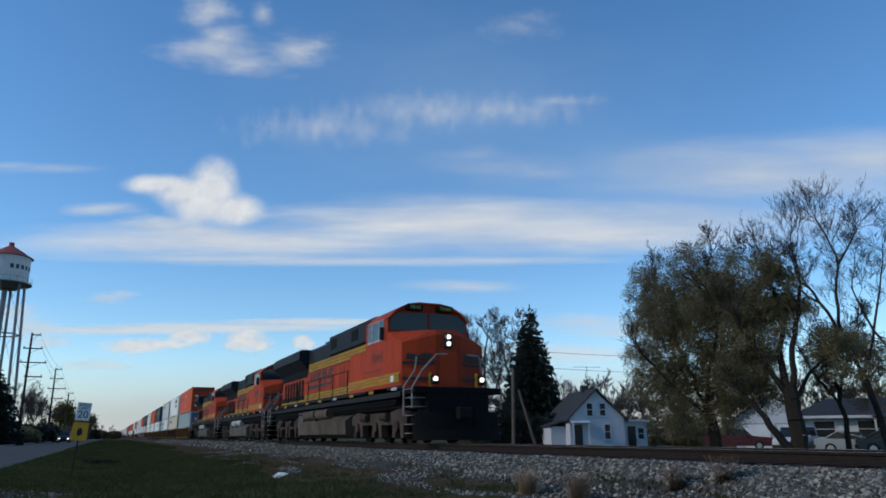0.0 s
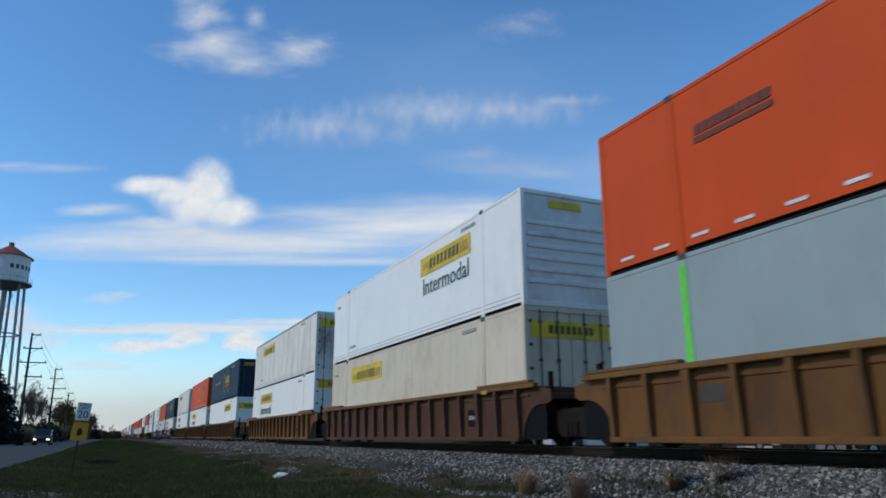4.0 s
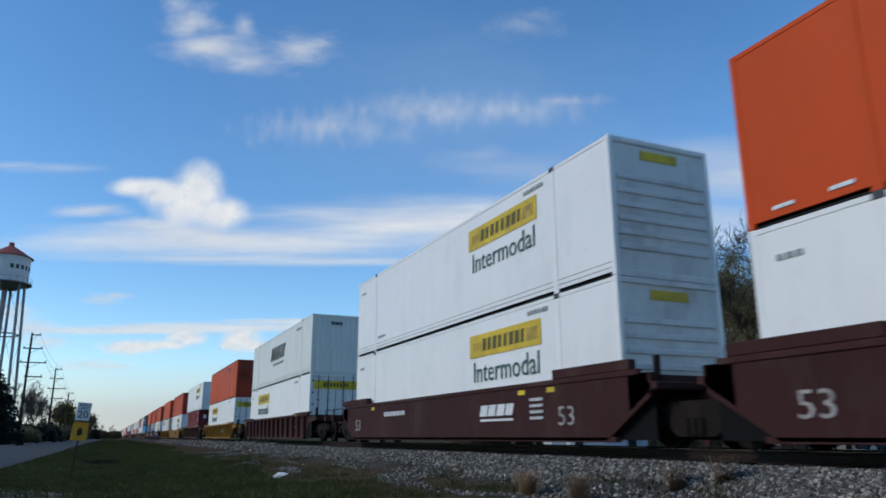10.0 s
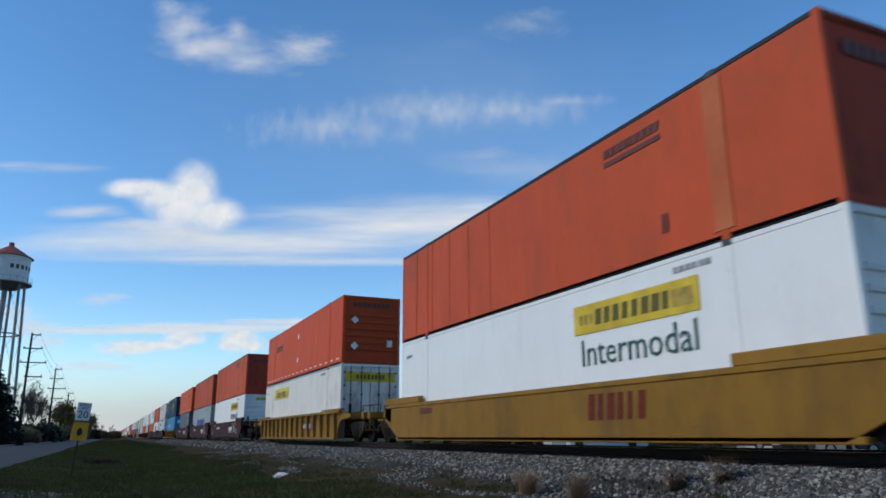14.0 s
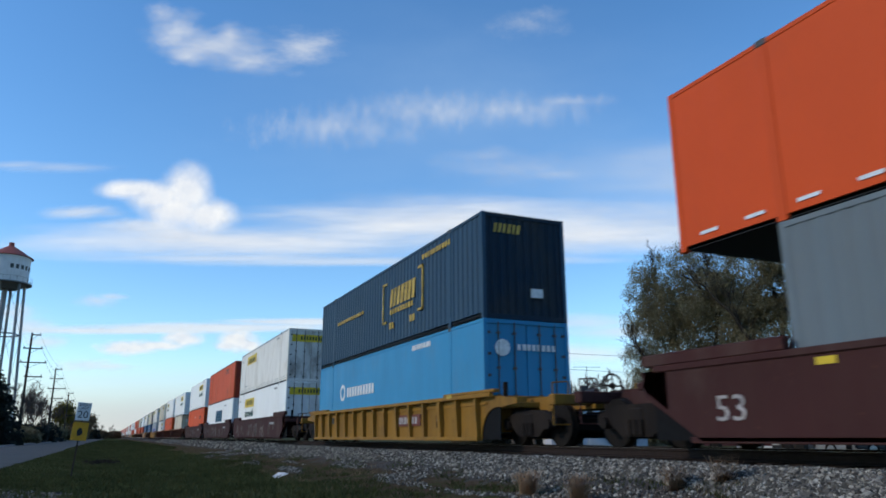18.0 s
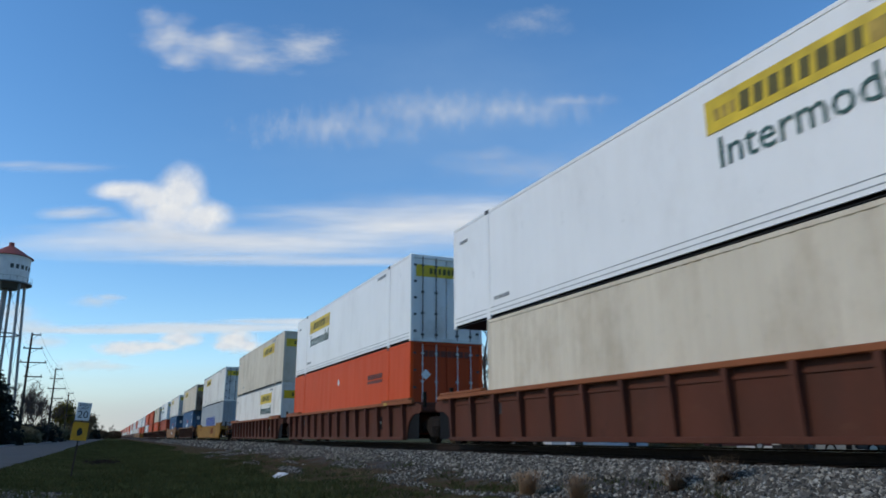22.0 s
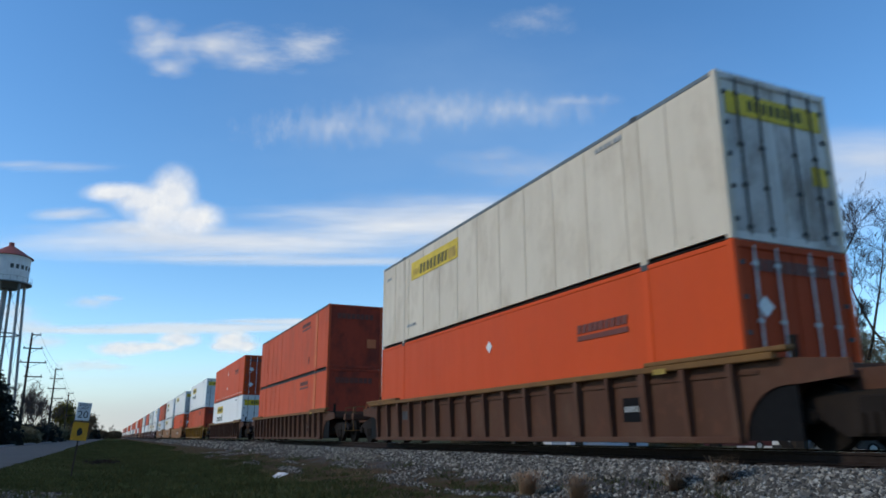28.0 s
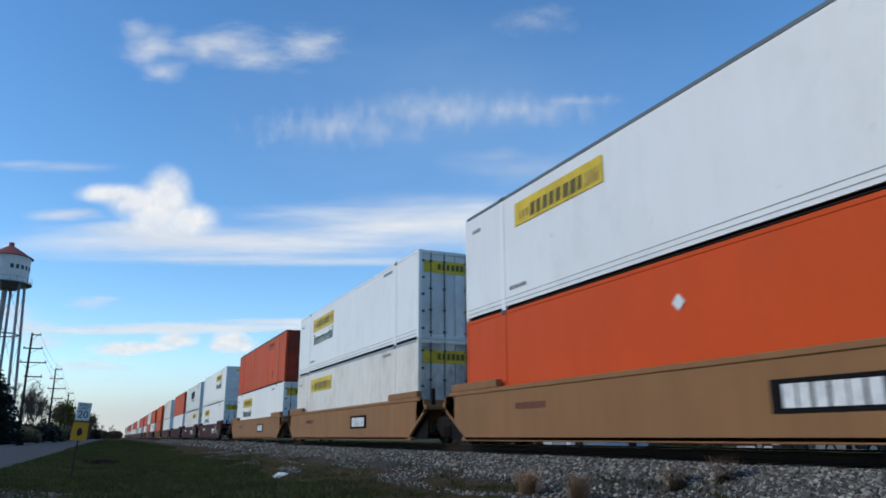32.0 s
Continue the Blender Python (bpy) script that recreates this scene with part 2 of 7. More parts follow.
# ---- mesh builder ----
class Mb:
    def __init__(self):
        self.v, self.f = [], []

    def add(self, verts, faces):
        n = len(self.v)
        self.v += [tuple(p) for p in verts]
        self.f += [tuple(i + n for i in q) for q in faces]
        return self

    def box(self, x0, x1, y0, y1, z0, z1, c=0.0):
        if c <= 0:
            return self.add([(x, y, z) for z in (z0, z1) for y in (y0, y1) for x in (x0, x1)],
                            [(0, 2, 3, 1), (4, 5, 7, 6), (0, 1, 5, 4), (2, 6, 7, 3), (0, 4, 6, 2), (1, 3, 7, 5)])
        c = min(c, (x1 - x0) / 3, (y1 - y0) / 3, (z1 - z0) / 3)
        vs, idx = [], {}
        X, Y, Z = (x0, x1), (y0, y1), (z0, z1)
        for i in (0, 1):
            for j in (0, 1):
                for k in (0, 1):
                    sx, sy, sz = (1 - 2 * i) * c, (1 - 2 * j) * c, (1 - 2 * k) * c
                    for a, d in enumerate(((0, sy, sz), (sx, 0, sz), (sx, sy, 0))):
                        idx[i, j, k, a] = len(vs)
                        vs.append((X[i] + d[0], Y[j] + d[1], Z[k] + d[2]))
        fs = []
        for s in (0, 1):
            fs.append([idx[s, j, k, 0] for j, k in ((0, 0), (1, 0), (1, 1), (0, 1))])
            fs.append([idx[i, s, k, 1] for i, k in ((0, 0), (1, 0), (1, 1), (0, 1))])
            fs.append([idx[i, j, s, 2] for i, j in ((0, 0), (1, 0), (1, 1), (0, 1))])
        for j in (0, 1):
            for k in (0, 1):
                fs.append([idx[0, j, k, 1], idx[1, j, k, 1], idx[1, j, k, 2], idx[0, j, k, 2]])
        for i in (0, 1):
            for k in (0, 1):
                fs.append([idx[i, 0, k, 0], idx[i, 1, k, 0], idx[i, 1, k, 2], idx[i, 0, k, 2]])
        for i in (0, 1):
            for j in (0, 1):
                fs.append([idx[i, j, 0, 0], idx[i, j, 1, 0], idx[i, j, 1, 1], idx[i, j, 0, 1]])
        for i in (0, 1):
            for j in (0, 1):
                for k in (0, 1):
                    fs.append([idx[i, j, k, 0], idx[i, j, k, 1], idx[i, j, k, 2]])
        return self.add(vs, fs)

    def prism(self, pts, a, b, axis="y"):
        """A closed outline swept along an axis: pts are (x, z) for y, (y, z) for x, (x, y) for z."""
        def at(p, s):
            return {"y": (p[0], s, p[1]), "x": (s, p[0], p[1]), "z": (p[0], p[1], s)}[axis]
        n = len(pts)
        faces = [tuple(range(n)), tuple(range(2 * n - 1, n - 1, -1))]
        faces += [(i, i + n, (i + 1) % n + n, (i + 1) % n) for i in range(n)]
        return self.add([at(p, a) for p in pts] + [at(p, b) for p in pts], faces)

    def cyl(self, p, q, r, n=10, r2=None):
        p, q = Vector(p), Vector(q)
        r2 = r if r2 is None else r2
        d = (q - p).normalized()
        u = d.orthogonal().normalized()
        w = d.cross(u)
        ring = [(math.cos(2 * math.pi * i / n), math.sin(2 * math.pi * i / n)) for i in range(n)]
        vs = [p + (u * c + w * s) * r for c, s in ring] + [q + (u * c + w * s) * r2 for c, s in ring]
        fs = [tuple(range(n - 1, -1, -1)), tuple(range(n, 2 * n))]
        fs += [(i, (i + 1) % n, (i + 1) % n + n, i + n) for i in range(n)]
        return self.add(vs, fs)

    def path(self, pts, r, n=6):
        for a, b in zip(pts, pts[1:]):
            self.cyl(a, b, r, n)
        return self

    def mesh(self, name, mat, smooth=False):
        me = bpy.data.meshes.new(name)
        me.from_pydata(self.v, [], self.f)
        if len(self.f) < 4000:
            bm = bmesh.new()
            bm.from_mesh(me)
            bmesh.ops.recalc_face_normals(bm, faces=bm.faces)
            bm.to_mesh(me)
            bm.free()
        me.materials.append(mat)
        if smooth:
            me.shade_smooth()
        return me


def part(name, mb, mat, parent=None, label="", smooth=False, at=None):
    """One mesh object under a thing or a part."""
    me = mb if isinstance(mb, bpy.types.Mesh) else mb.mesh(name, mat, smooth)
    ob = new(name, me)
    if parent is not None:
        ob.parent = parent
    if at is not None:
        ob.matrix_basis = at
    return tagged(ob, label)


def thing(name, m, label, category, group="", kind=""):
    ob = new(name)
    ob.empty_display_size = 0.3
    ob.matrix_basis = m
    return tagged(ob, label, category, group, kind)


TEXTS = {}


def text_mesh(word, width, height, mat):
    """The word in the built-in font as a thin mesh, width by height, in its own x and y."""
    key = (word, width, height, mat.name)
    if key not in TEXTS:
        cu = bpy.data.curves.new("lettering", "FONT")
        cu.body, cu.extrude, cu.resolution_u = word, 0.02, 2
        tmp = new("lettering", cu)
        bpy.context.view_layer.update()
        me = bpy.data.meshes.new_from_object(tmp.evaluated_get(bpy.context.evaluated_depsgraph_get()))
        bpy.data.objects.remove(tmp)
        co = np.empty(len(me.vertices) * 3)
        me.vertices.foreach_get("co", co)
        co = co.reshape(-1, 3)
        lo, hi = co.min(0), co.max(0)
        co = (co - lo) / (hi - lo) * (width, height, 0.006)
        me.vertices.foreach_set("co", co.ravel())
        me.materials.clear()
        me.materials.append(mat)
        TEXTS[key] = me
    return TEXTS[key]


# ---- ground ----
def ground_mat():
    m, b = base_mat("grass_and_dirt_ground", 0.95)
    b.inputs["Specular IOR Level"].default_value = 0.0
    geo = node(m, "ShaderNodeNewGeometry")
    pos = geo.outputs["Position"]
    sep = node(m, "ShaderNodeSeparateXYZ")
    link(m, pos, sep.inputs[0])
    big = noise_tex(m, pos, 0.35, 6.0, 0.6)
    mid = noise_tex(m, pos, 1.7, 6.0, 0.65)
    fine = noise_tex(m, pos, 14.0, 5.0, 0.7)
    grit = noise_tex(m, pos, 60.0, 2.0, 0.6)
    grass = mix(m, ramp(m, fine, 0.3, 0.7), (0.030, 0.038, 0.014), (0.058, 0.066, 0.027))
    grass = mix(m, ramp(m, big, 0.5, 0.72), grass, (0.058, 0.052, 0.028))
    dirt = mix(m, ramp(m, fine, 0.35, 0.65), (0.034, 0.025, 0.016), (0.095, 0.070, 0.048))
    stone = mix(m, ramp(m, grit, 0.35, 0.68), (0.025, 0.024, 0.024), (0.12, 0.115, 0.112))
    # bands beside the track: grass, then dirt, then gravel
    add = node(m, "ShaderNodeMath")
    add.operation = "MULTIPLY_ADD"
    link(m, mid, add.inputs[0])
    add.inputs[1].default_value = 3.4
    link(m, sep.outputs[0], add.inputs[2])
    f1 = ramp(m, add.outputs[0], 5.2, 6.6)
    f2 = ramp(m, add.outputs[0], 8.1, 8.6)
    c = mix(m, f1, grass, mix(m, ramp(m, mid, 0.5, 0.6), dirt, grass))
    c = mix(m, f2, c, stone)
    far = ramp(m, sep.outputs[0], 13.0, 14.5)
    c = mix(m, far, c, mix(m, ramp(m, big, 0.4, 0.6), (0.05, 0.06, 0.03), (0.10, 0.09, 0.06)))
    link(m, c, b.inputs["Base Color"])
    bump(m, b, fine, 0.5, 0.05)
    return m


PROFILE = [(-2500, 0.9), (-60, 0.75), (-15, 0.68), (-11.6, 0.62), (-11.2, 0.50), (-3.3, 0.50), (-3.0, 0.53), (-1.6, 0.43), (-0.8, 0.37), (0.6, 0.36), (2.5, 0.40),
           (4.0, 0.47), (5.4, 0.58), (6.3, 0.67), (6.9, 0.80), (7.5, 1.00), (7.9, 1.10), (8.2, 1.10), (8.45, 1.06), (11.1, 1.06), (11.6, 1.08), (13.0, 0.60), (16, 0.45), (24, 0.35), (60, 0.4), (2500, 0.8)]


PX, PZ = [p[0] for p in PROFILE], [p[1] for p in PROFILE]


def ground_z(x, y=0.0):
    i = min(max(sum(1 for v in PX if v <= x), 1), len(PX) - 1)
    z = PZ[i - 1] + (PZ[i] - PZ[i - 1]) * (x - PX[i - 1]) / (PX[i] - PX[i - 1])
    if -3.0 < x < 6.6 or 13 < x < 80:
        z += 0.05 * noise.noise(Vector((x * 0.5, y * 0.35, 0.3))) + 0.02 * noise.noise(Vector((x * 1.9, y * 1.7, 4)))
    elif 6.6 <= x < 8.2:
        z += 0.03 * noise.noise(Vector((x * 1.2, y * 0.9, 7)))
    return z


xs = sorted(set([p[0] for p in PROFILE] + [round(-3.0 + 0.3 * i, 2) for i in range(39)] + [-900, -300, -130, -35, -20, 14, 20, 30, 40, 50, 80, 130, 300, 900]))
ys = [-2500, -800, -300, -100, -40, -15] + [round(-5 + 0.6 * i, 2) for i in range(95)] + [round(52 + 1.07 ** i * 3, 1) for i in range(1, 94)]
gm = Mb()
gm.v = [(x, y, ground_z(x, y)) for y in ys for x in xs]
nx = len(xs)
gm.f = [(j * nx + i, j * nx + i + 1, (j + 1) * nx + i + 1, (j + 1) * nx + i) for j in range(len(ys) - 1) for i in range(nx - 1)]
ground = part("ground", gm, ground_mat(), smooth=True)
tagged(ground, "dark green verge of short grass with bare dirt beside the track", "ground", kind="structure")


def asphalt():
    m, b = base_mat("worn_asphalt", 0.85)
    geo = node(m, "ShaderNodeNewGeometry")
    n = noise_tex(m, geo.outputs["Position"], 0.8, 6.0)
    g = noise_tex(m, geo.outputs["Position"], 40.0, 3.0)
    c = mix(m, ramp(m, n, 0.35, 0.7), (0.066, 0.064, 0.063), (0.042, 0.042, 0.043))
    c = mix(m, 0.35, c, mix(m, ramp(m, g, 0.3, 0.7), (0.03, 0.03, 0.03), (0.14, 0.14, 0.135)))
    link(m, c, b.inputs["Base Color"])
    bump(m, b, g, 0.3, 0.01)
    return m


rm = Mb()
rm.prism([(-11.2, 0.40), (-3.3, 0.40), (-3.3, 0.535), (-7.25, 0.60), (-11.2, 0.535)], -60, 2400)
road = part("road", rm, asphalt())
tagged(road, "two-lane grey asphalt road beside the railway verge", "road", kind="structure")
km = Mb()
km.prism([(-11.55, 0.40), (-11.2, 0.40), (-11.2, 0.64), (-11.26, 0.69), (-11.55, 0.69)], -60, 600)
tagged(part("pavement_kerb", km, plain("kerb_concrete", (0.22, 0.21, 0.20), 0.85)), "pale concrete kerb along the road", "kerb", kind="structure")


# ---- track ----
def rails():
    for side in (-0.755, 0.755):
        r = Mb()
        h = RAIL
        pts = [(-0.07, h - 0.17), (0.07, h - 0.17), (0.07, h - 0.155), (0.012, h - 0.13), (0.012, h - 0.05), (0.037, h - 0.038), (0.037, h - 0.008),
               (0.028, h - 0.001), (-0.028, h - 0.001), (-0.037, h - 0.008), (-0.037, h - 0.038), (-0.012, h - 0.05), (-0.012, h - 0.13), (-0.07, h - 0.155)]
        r.prism([(CX + side + a, b) for a, b in pts], -80, 2300)
        ob = tagged(part("rail", r, M["rail"]), "brown rusty steel rail on wooden ties", "rail", "rails of the track", "structure")
        top = Mb()
        top.box(CX + side - 0.026, CX + side + 0.026, -80, 2300, h - 0.002, h + 0.001)
        part("rail_head", top, M["rail_top"], ob, "polished steel running surface")


rails()
bed = thing("track_ties", pose(0, 0, 0), "weathered dark wooden railway ties set in pale ballast", "ties", kind="structure")
tie_me = Mb().box(-1.3, 1.3, -0.115, 0.115, -0.2, 0, 0.012).mesh("tie", M["tie"])
rnd = random.Random(4)
for i in range(150):
    part("tie", tie_me, None, bed, at=pose(CX + rnd.uniform(-0.04, 0.04), -6 + i * 0.53, RAIL - 0.172 + rnd.uniform(-0.006, 0.006), 0, 0, rnd.uniform(-0.8, 0.8)))
rest = Mb()
for i in range(150, 1500):
    y = -6 + i * 0.53
    rest.box(CX - 1.3, CX + 1.3, y - 0.115, y + 0.115, RAIL - 0.35, RAIL - 0.172)
tagged(part("distant_ties", rest, M["tie"], bed), kind="stuff")


def stones(name, label, n, xr, yr, size, seed, lift=0.35, power=1.0, keep=None):
    """Loose ballast: many small angular stones laid on the ground."""
    rs = np.random.RandomState(seed)
    base = np.array([(-1, -1, -1), (1, -1, -1), (1, 1, -1), (-1, 1, -1), (-1, -1, 1), (1, -1, 1), (1, 1, 1), (-1, 1, 1)], float) * 0.5
    quads = np.array([(0, 3, 2, 1), (4, 5, 6, 7), (0, 1, 5, 4), (1, 2, 6, 5), (2, 3, 7, 6), (3, 0, 4, 7)])
    x = rs.uniform(*xr, n)
    y = yr[0] + (yr[1] - yr[0]) * rs.rand(n) ** power
    if keep:
        on = np.array([keep(a, b) for a, b in zip(x.tolist(), y.tolist())])
        x, y = x[on], y[on]
        n = len(x)
    z = np.array([ground_z(a, b) for a, b in zip(x, y)])
    s = rs.uniform(*size, (n, 1)) * rs.uniform(0.65, 1.3, (n, 3))
    v = base[None] * (0.72 + 0.55 * rs.rand(n, 8, 3)) * s[:, None]
    q = rs.normal(size=(n, 4))
    q /= np.linalg.norm(q, axis=1)[:, None]
    w, a, b, c = q.T
    R = np.stack([1 - 2 * (b * b + c * c), 2 * (a * b - c * w), 2 * (a * c + b * w), 2 * (a * b + c * w), 1 - 2 * (a * a + c * c), 2 * (b * c - a * w),
                  2 * (a * c - b * w), 2 * (b * c + a * w), 1 - 2 * (a * a + b * b)], 1).reshape(n, 3, 3)
    v = np.einsum("nij,nkj->nki", R, v) + np.stack([x, y, z + s[:, 2] * lift], 1)[:, None]
    f = (quads[None] + 8 * np.arange(n)[:, None, None]).reshape(-1, 4)
    me = bpy.data.meshes.new(name)
    me.from_pydata(v.reshape(-1, 3).tolist(), [], f.tolist())
    m, bs = base_mat("crushed_" + name, 0.85)
    geo = node(m, "ShaderNodeNewGeometry")
    g = noise_tex(m, geo.outputs["Position"], 35.0, 3.0)
    cr = node(m, "ShaderNodeValToRGB")
    cr.color_ramp.elements[0].color, cr.color_ramp.elements[1].color = (0.036, 0.034, 0.030, 1), (0.42, 0.395, 0.34, 1)
    e = cr.color_ramp.elements.new(0.55)
    e.color = (0.110, 0.102, 0.089, 1)
    link(m, geo.outputs["Random Per Island"], cr.inputs[0])
    link(m, mix(m, ramp(m, g, 0.4, 0.75), cr.outputs[0], (0.08, 0.072, 0.065)), bs.inputs["Base Color"])
    me.materials.append(m)
    return tagged(new(name, me), label, "gravel", kind="stuff")


stones("ballast_gravel", "pale grey crushed stone ballast on the track shoulder", 60000, (6.3, 8.3), (3.5, 40), (0.030, 0.058), 1, power=1.5, keep=lambda x, y: x > 6.95 - 0.07 * max(0, 9 - y) + 0.45 * noise.noise(Vector((x * 0.8, y * 0.5, 31))))
stones("ballast_gravel_between_rails", "pale grey crushed stone ballast between the rails", 6000, (8.5, 11.6), (3, 40), (0.045, 0.07), 2, 0.1, 1.4)
stones("ballast_gravel_far", "pale grey crushed stone ballast along the distant track", 9000, (6.8, 8.3), (40, 130), (0.08, 0.14), 3, 0.25, 1.4)
stones("roadside_gravel", "pale gravel strewn at the grass edge", 1500, (-3.2, -0.6), (14.2, 18.0), (0.02, 0.05), 6, 0.15, 1.0)
stones("scattered_gravel", "grey stones strewn over bare dirt and grass", 26000, (4.4, 7.0), (5, 50), (0.014, 0.042), 5, 0.2, 1.3, keep=lambda x, y: noise.noise(Vector((x * 1.3, y * 0.28, 17))) > 0.42 - 0.16 * (x - 4.4))


# ---- containers ----
NEAR = Matrix(((0, 0, -1, 0), (-1, 0, 0, 0), (0, 1, 0, 0), (0, 0, 0, 1)))     # a sheet on the side facing the road
FRONT = Matrix(((1, 0, 0, 0), (0, 0, -1, 0), (0, 1, 0, 0), (0, 0, 0, 1)))     # a sheet on the leading end
HALF, TALL = 1.295, 2.9


def sheet(name, w, h, mat, parent, x, y, z, on=NEAR, label="", thick=0.006):
    """A thin painted panel: its left edge at y, its foot at z (x, z for an end)."""
    me = Mb().box(0, w, 0, h, -0.004, thick).mesh(name, mat)
    return part(name, me, None, parent, label, at=Matrix.Translation((x, y, z)) @ on)


def letters(name, word, w, h, mat, parent, x, y, z, on=NEAR, label=""):
    return part(name, text_mesh(word, w, h, mat), None, parent, label, at=Matrix.Translation((x, y, z)) @ on)


def bars(name, n, w, h, mat, parent, x, y, z, on=NEAR, lean=0.0, label="", gap=0.35, seed=1):
    """Unreadable or brand lettering as a row of plain bars."""
    r = random.Random(seed)
    mb = Mb()
    step = w / n
    for i in range(n):
        a, b = i * step, i * step + step * (1 - gap * r.uniform(0.6, 1.2))
        mb.prism([(a, 0), (b, 0), (b + lean, h), (a + lean, h)], -0.003, 0.006, "z")
    return tagged(part(name, mb, mat, parent, label, at=Matrix.Translation((x, y, z)) @ on), kind="stuff")


def corrugated(span, depth, pitch, half, face):
    """Outline of a corrugated sheet from -span to span as (along, out) pairs."""
    pts, s = [], -span
    while s < span - 1e-6:
        for k, o in ((0, 0), (0.2, 0), (0.32, depth), (0.68, depth), (0.8, 0)):
            if s + k * pitch <= span:
                pts.append((s + k * pitch, face + o))
        s += pitch
    return pts + [(span, face), (span, face + 0.08), (-span, face + 0.08)]


def container(style, lead, far=False):
    """A freight container; lead: N nose or D doors at the leading end. Origin at the middle of the underside."""
    S = STYLES[style]
    L = S.get("length", 16.15)
    mat, h = M[S["mat"]], L / 2
    # ends take the darker copy of the side paint, shade included in its colour
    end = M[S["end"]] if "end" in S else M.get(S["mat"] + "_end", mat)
    root = thing("freight_container", pose(0, 0, 0), S["label"], "container", "stacked containers")
    edge = M[S.get("edge", S["mat"])]
    # sides
    for s in (-1, 1):
        mb = Mb()
        if S["side"] == "corr" and s < 0:
            pts = corrugated(h - 0.12, S.get("deep", 0.034), 0.30, h, -HALF + 0.012)
            mb.prism([(b, a) for a, b in pts], 0.16, TALL - 0.08, "z")
        else:
            x0, x1 = (-HALF + 0.012, -HALF + 0.06) if s < 0 else (HALF - 0.06, HALF - 0.012)
            mb.box(x0, x1, -h + 0.1, h - 0.1, 0.09, TALL - 0.06)
        part("side_wall", mb, mat, root)
        if far and s > 0:
            continue
        # rail set back and coloured charcoal to paint the shaded gap below the box
        rail = Mb().box(min(s * (HALF - 0.05), s * (HALF - 0.11)), max(s * (HALF - 0.05), s * (HALF - 0.11)), -h + 0.1, h - 0.1, 0.03, 0.095, 0.01)
        part("bottom_rail", rail, M["dark"], root, "recessed bottom rail coloured dark for the shaded gap")
        if s < 0 and not far and S["mat"] in ("white", "swift", "white_old"):
            part("rail_seam", Mb().box(-HALF + 0.006, -HALF + 0.02, -h + 0.14, h - 0.14, 0.275, 0.292), M["ink_grey"], root, "thin grey seam above the bottom rail")
            part("rail_seam", Mb().box(-HALF + 0.006, -HALF + 0.02, -h + 0.14, h - 0.14, 0.165, 0.185), M["ink_grey"], root, "thin grey seam above the bottom rail")
        rail = Mb().box(min(s * HALF, s * (HALF - 0.07)), max(s * HALF, s * (HALF - 0.07)), -h + 0.1, h - 0.1, TALL - 0.1, TALL - 0.01, 0.012)
        part("top_rail", rail, edge, root)
    part("roof", Mb().box(-HALF + 0.05, HALF - 0.05, -h + 0.08, h - 0.08, TALL - 0.045, TALL - 0.015), M["white_old" if "white" in S["mat"] else S["mat"]], root)
    if not far:
        part("underside", Mb().box(-HALF + 0.05, HALF - 0.05, -h + 0.1, h - 0.1, 0.03, 0.11), M["dark"], root, "dark cross-membered floor")
    # lifting posts at the 12 m points, with castings
    posts = [6.0] if L > 13 and not far else []
    for p in posts:
        for s in (-1, 1):
            part("lifting_post", Mb().box(-HALF - 0.004, -HALF + 0.05, s * p - 0.09, s * p + 0.09, 0.0, TALL - 0.004, 0.008), mat, root)
            for z in (TALL - 0.11,):
                part("casting", Mb().box(-HALF - 0.012, -HALF + 0.12, s * p - 0.1, s * p + 0.1, z, z + 0.115, 0.01), M["ink"], root)
    for sx in (-1, 1):
        for sy in (-1, 1):
            if far and (sx > 0 or sy > 0):
                continue
            part("corner_post", Mb().box(min(sx * HALF, sx * (HALF - 0.12)), max(sx * HALF, sx * (HALF - 0.12)), min(sy * h, sy * (h - 0.13)), max(sy * h, sy * (h - 0.13)), 0, TALL, 0.014), mat, root)
    if S["side"] == "post" and not far:
        for i in range(8 if style == "so" else 1, 13):
            y = -h + i * L / 13
            part("panel_seam", Mb().box(-HALF - 0.001, -HALF + 0.02, y - 0.02, y + 0.02, 0.15, TALL - 0.1, 0.003), mat, root)
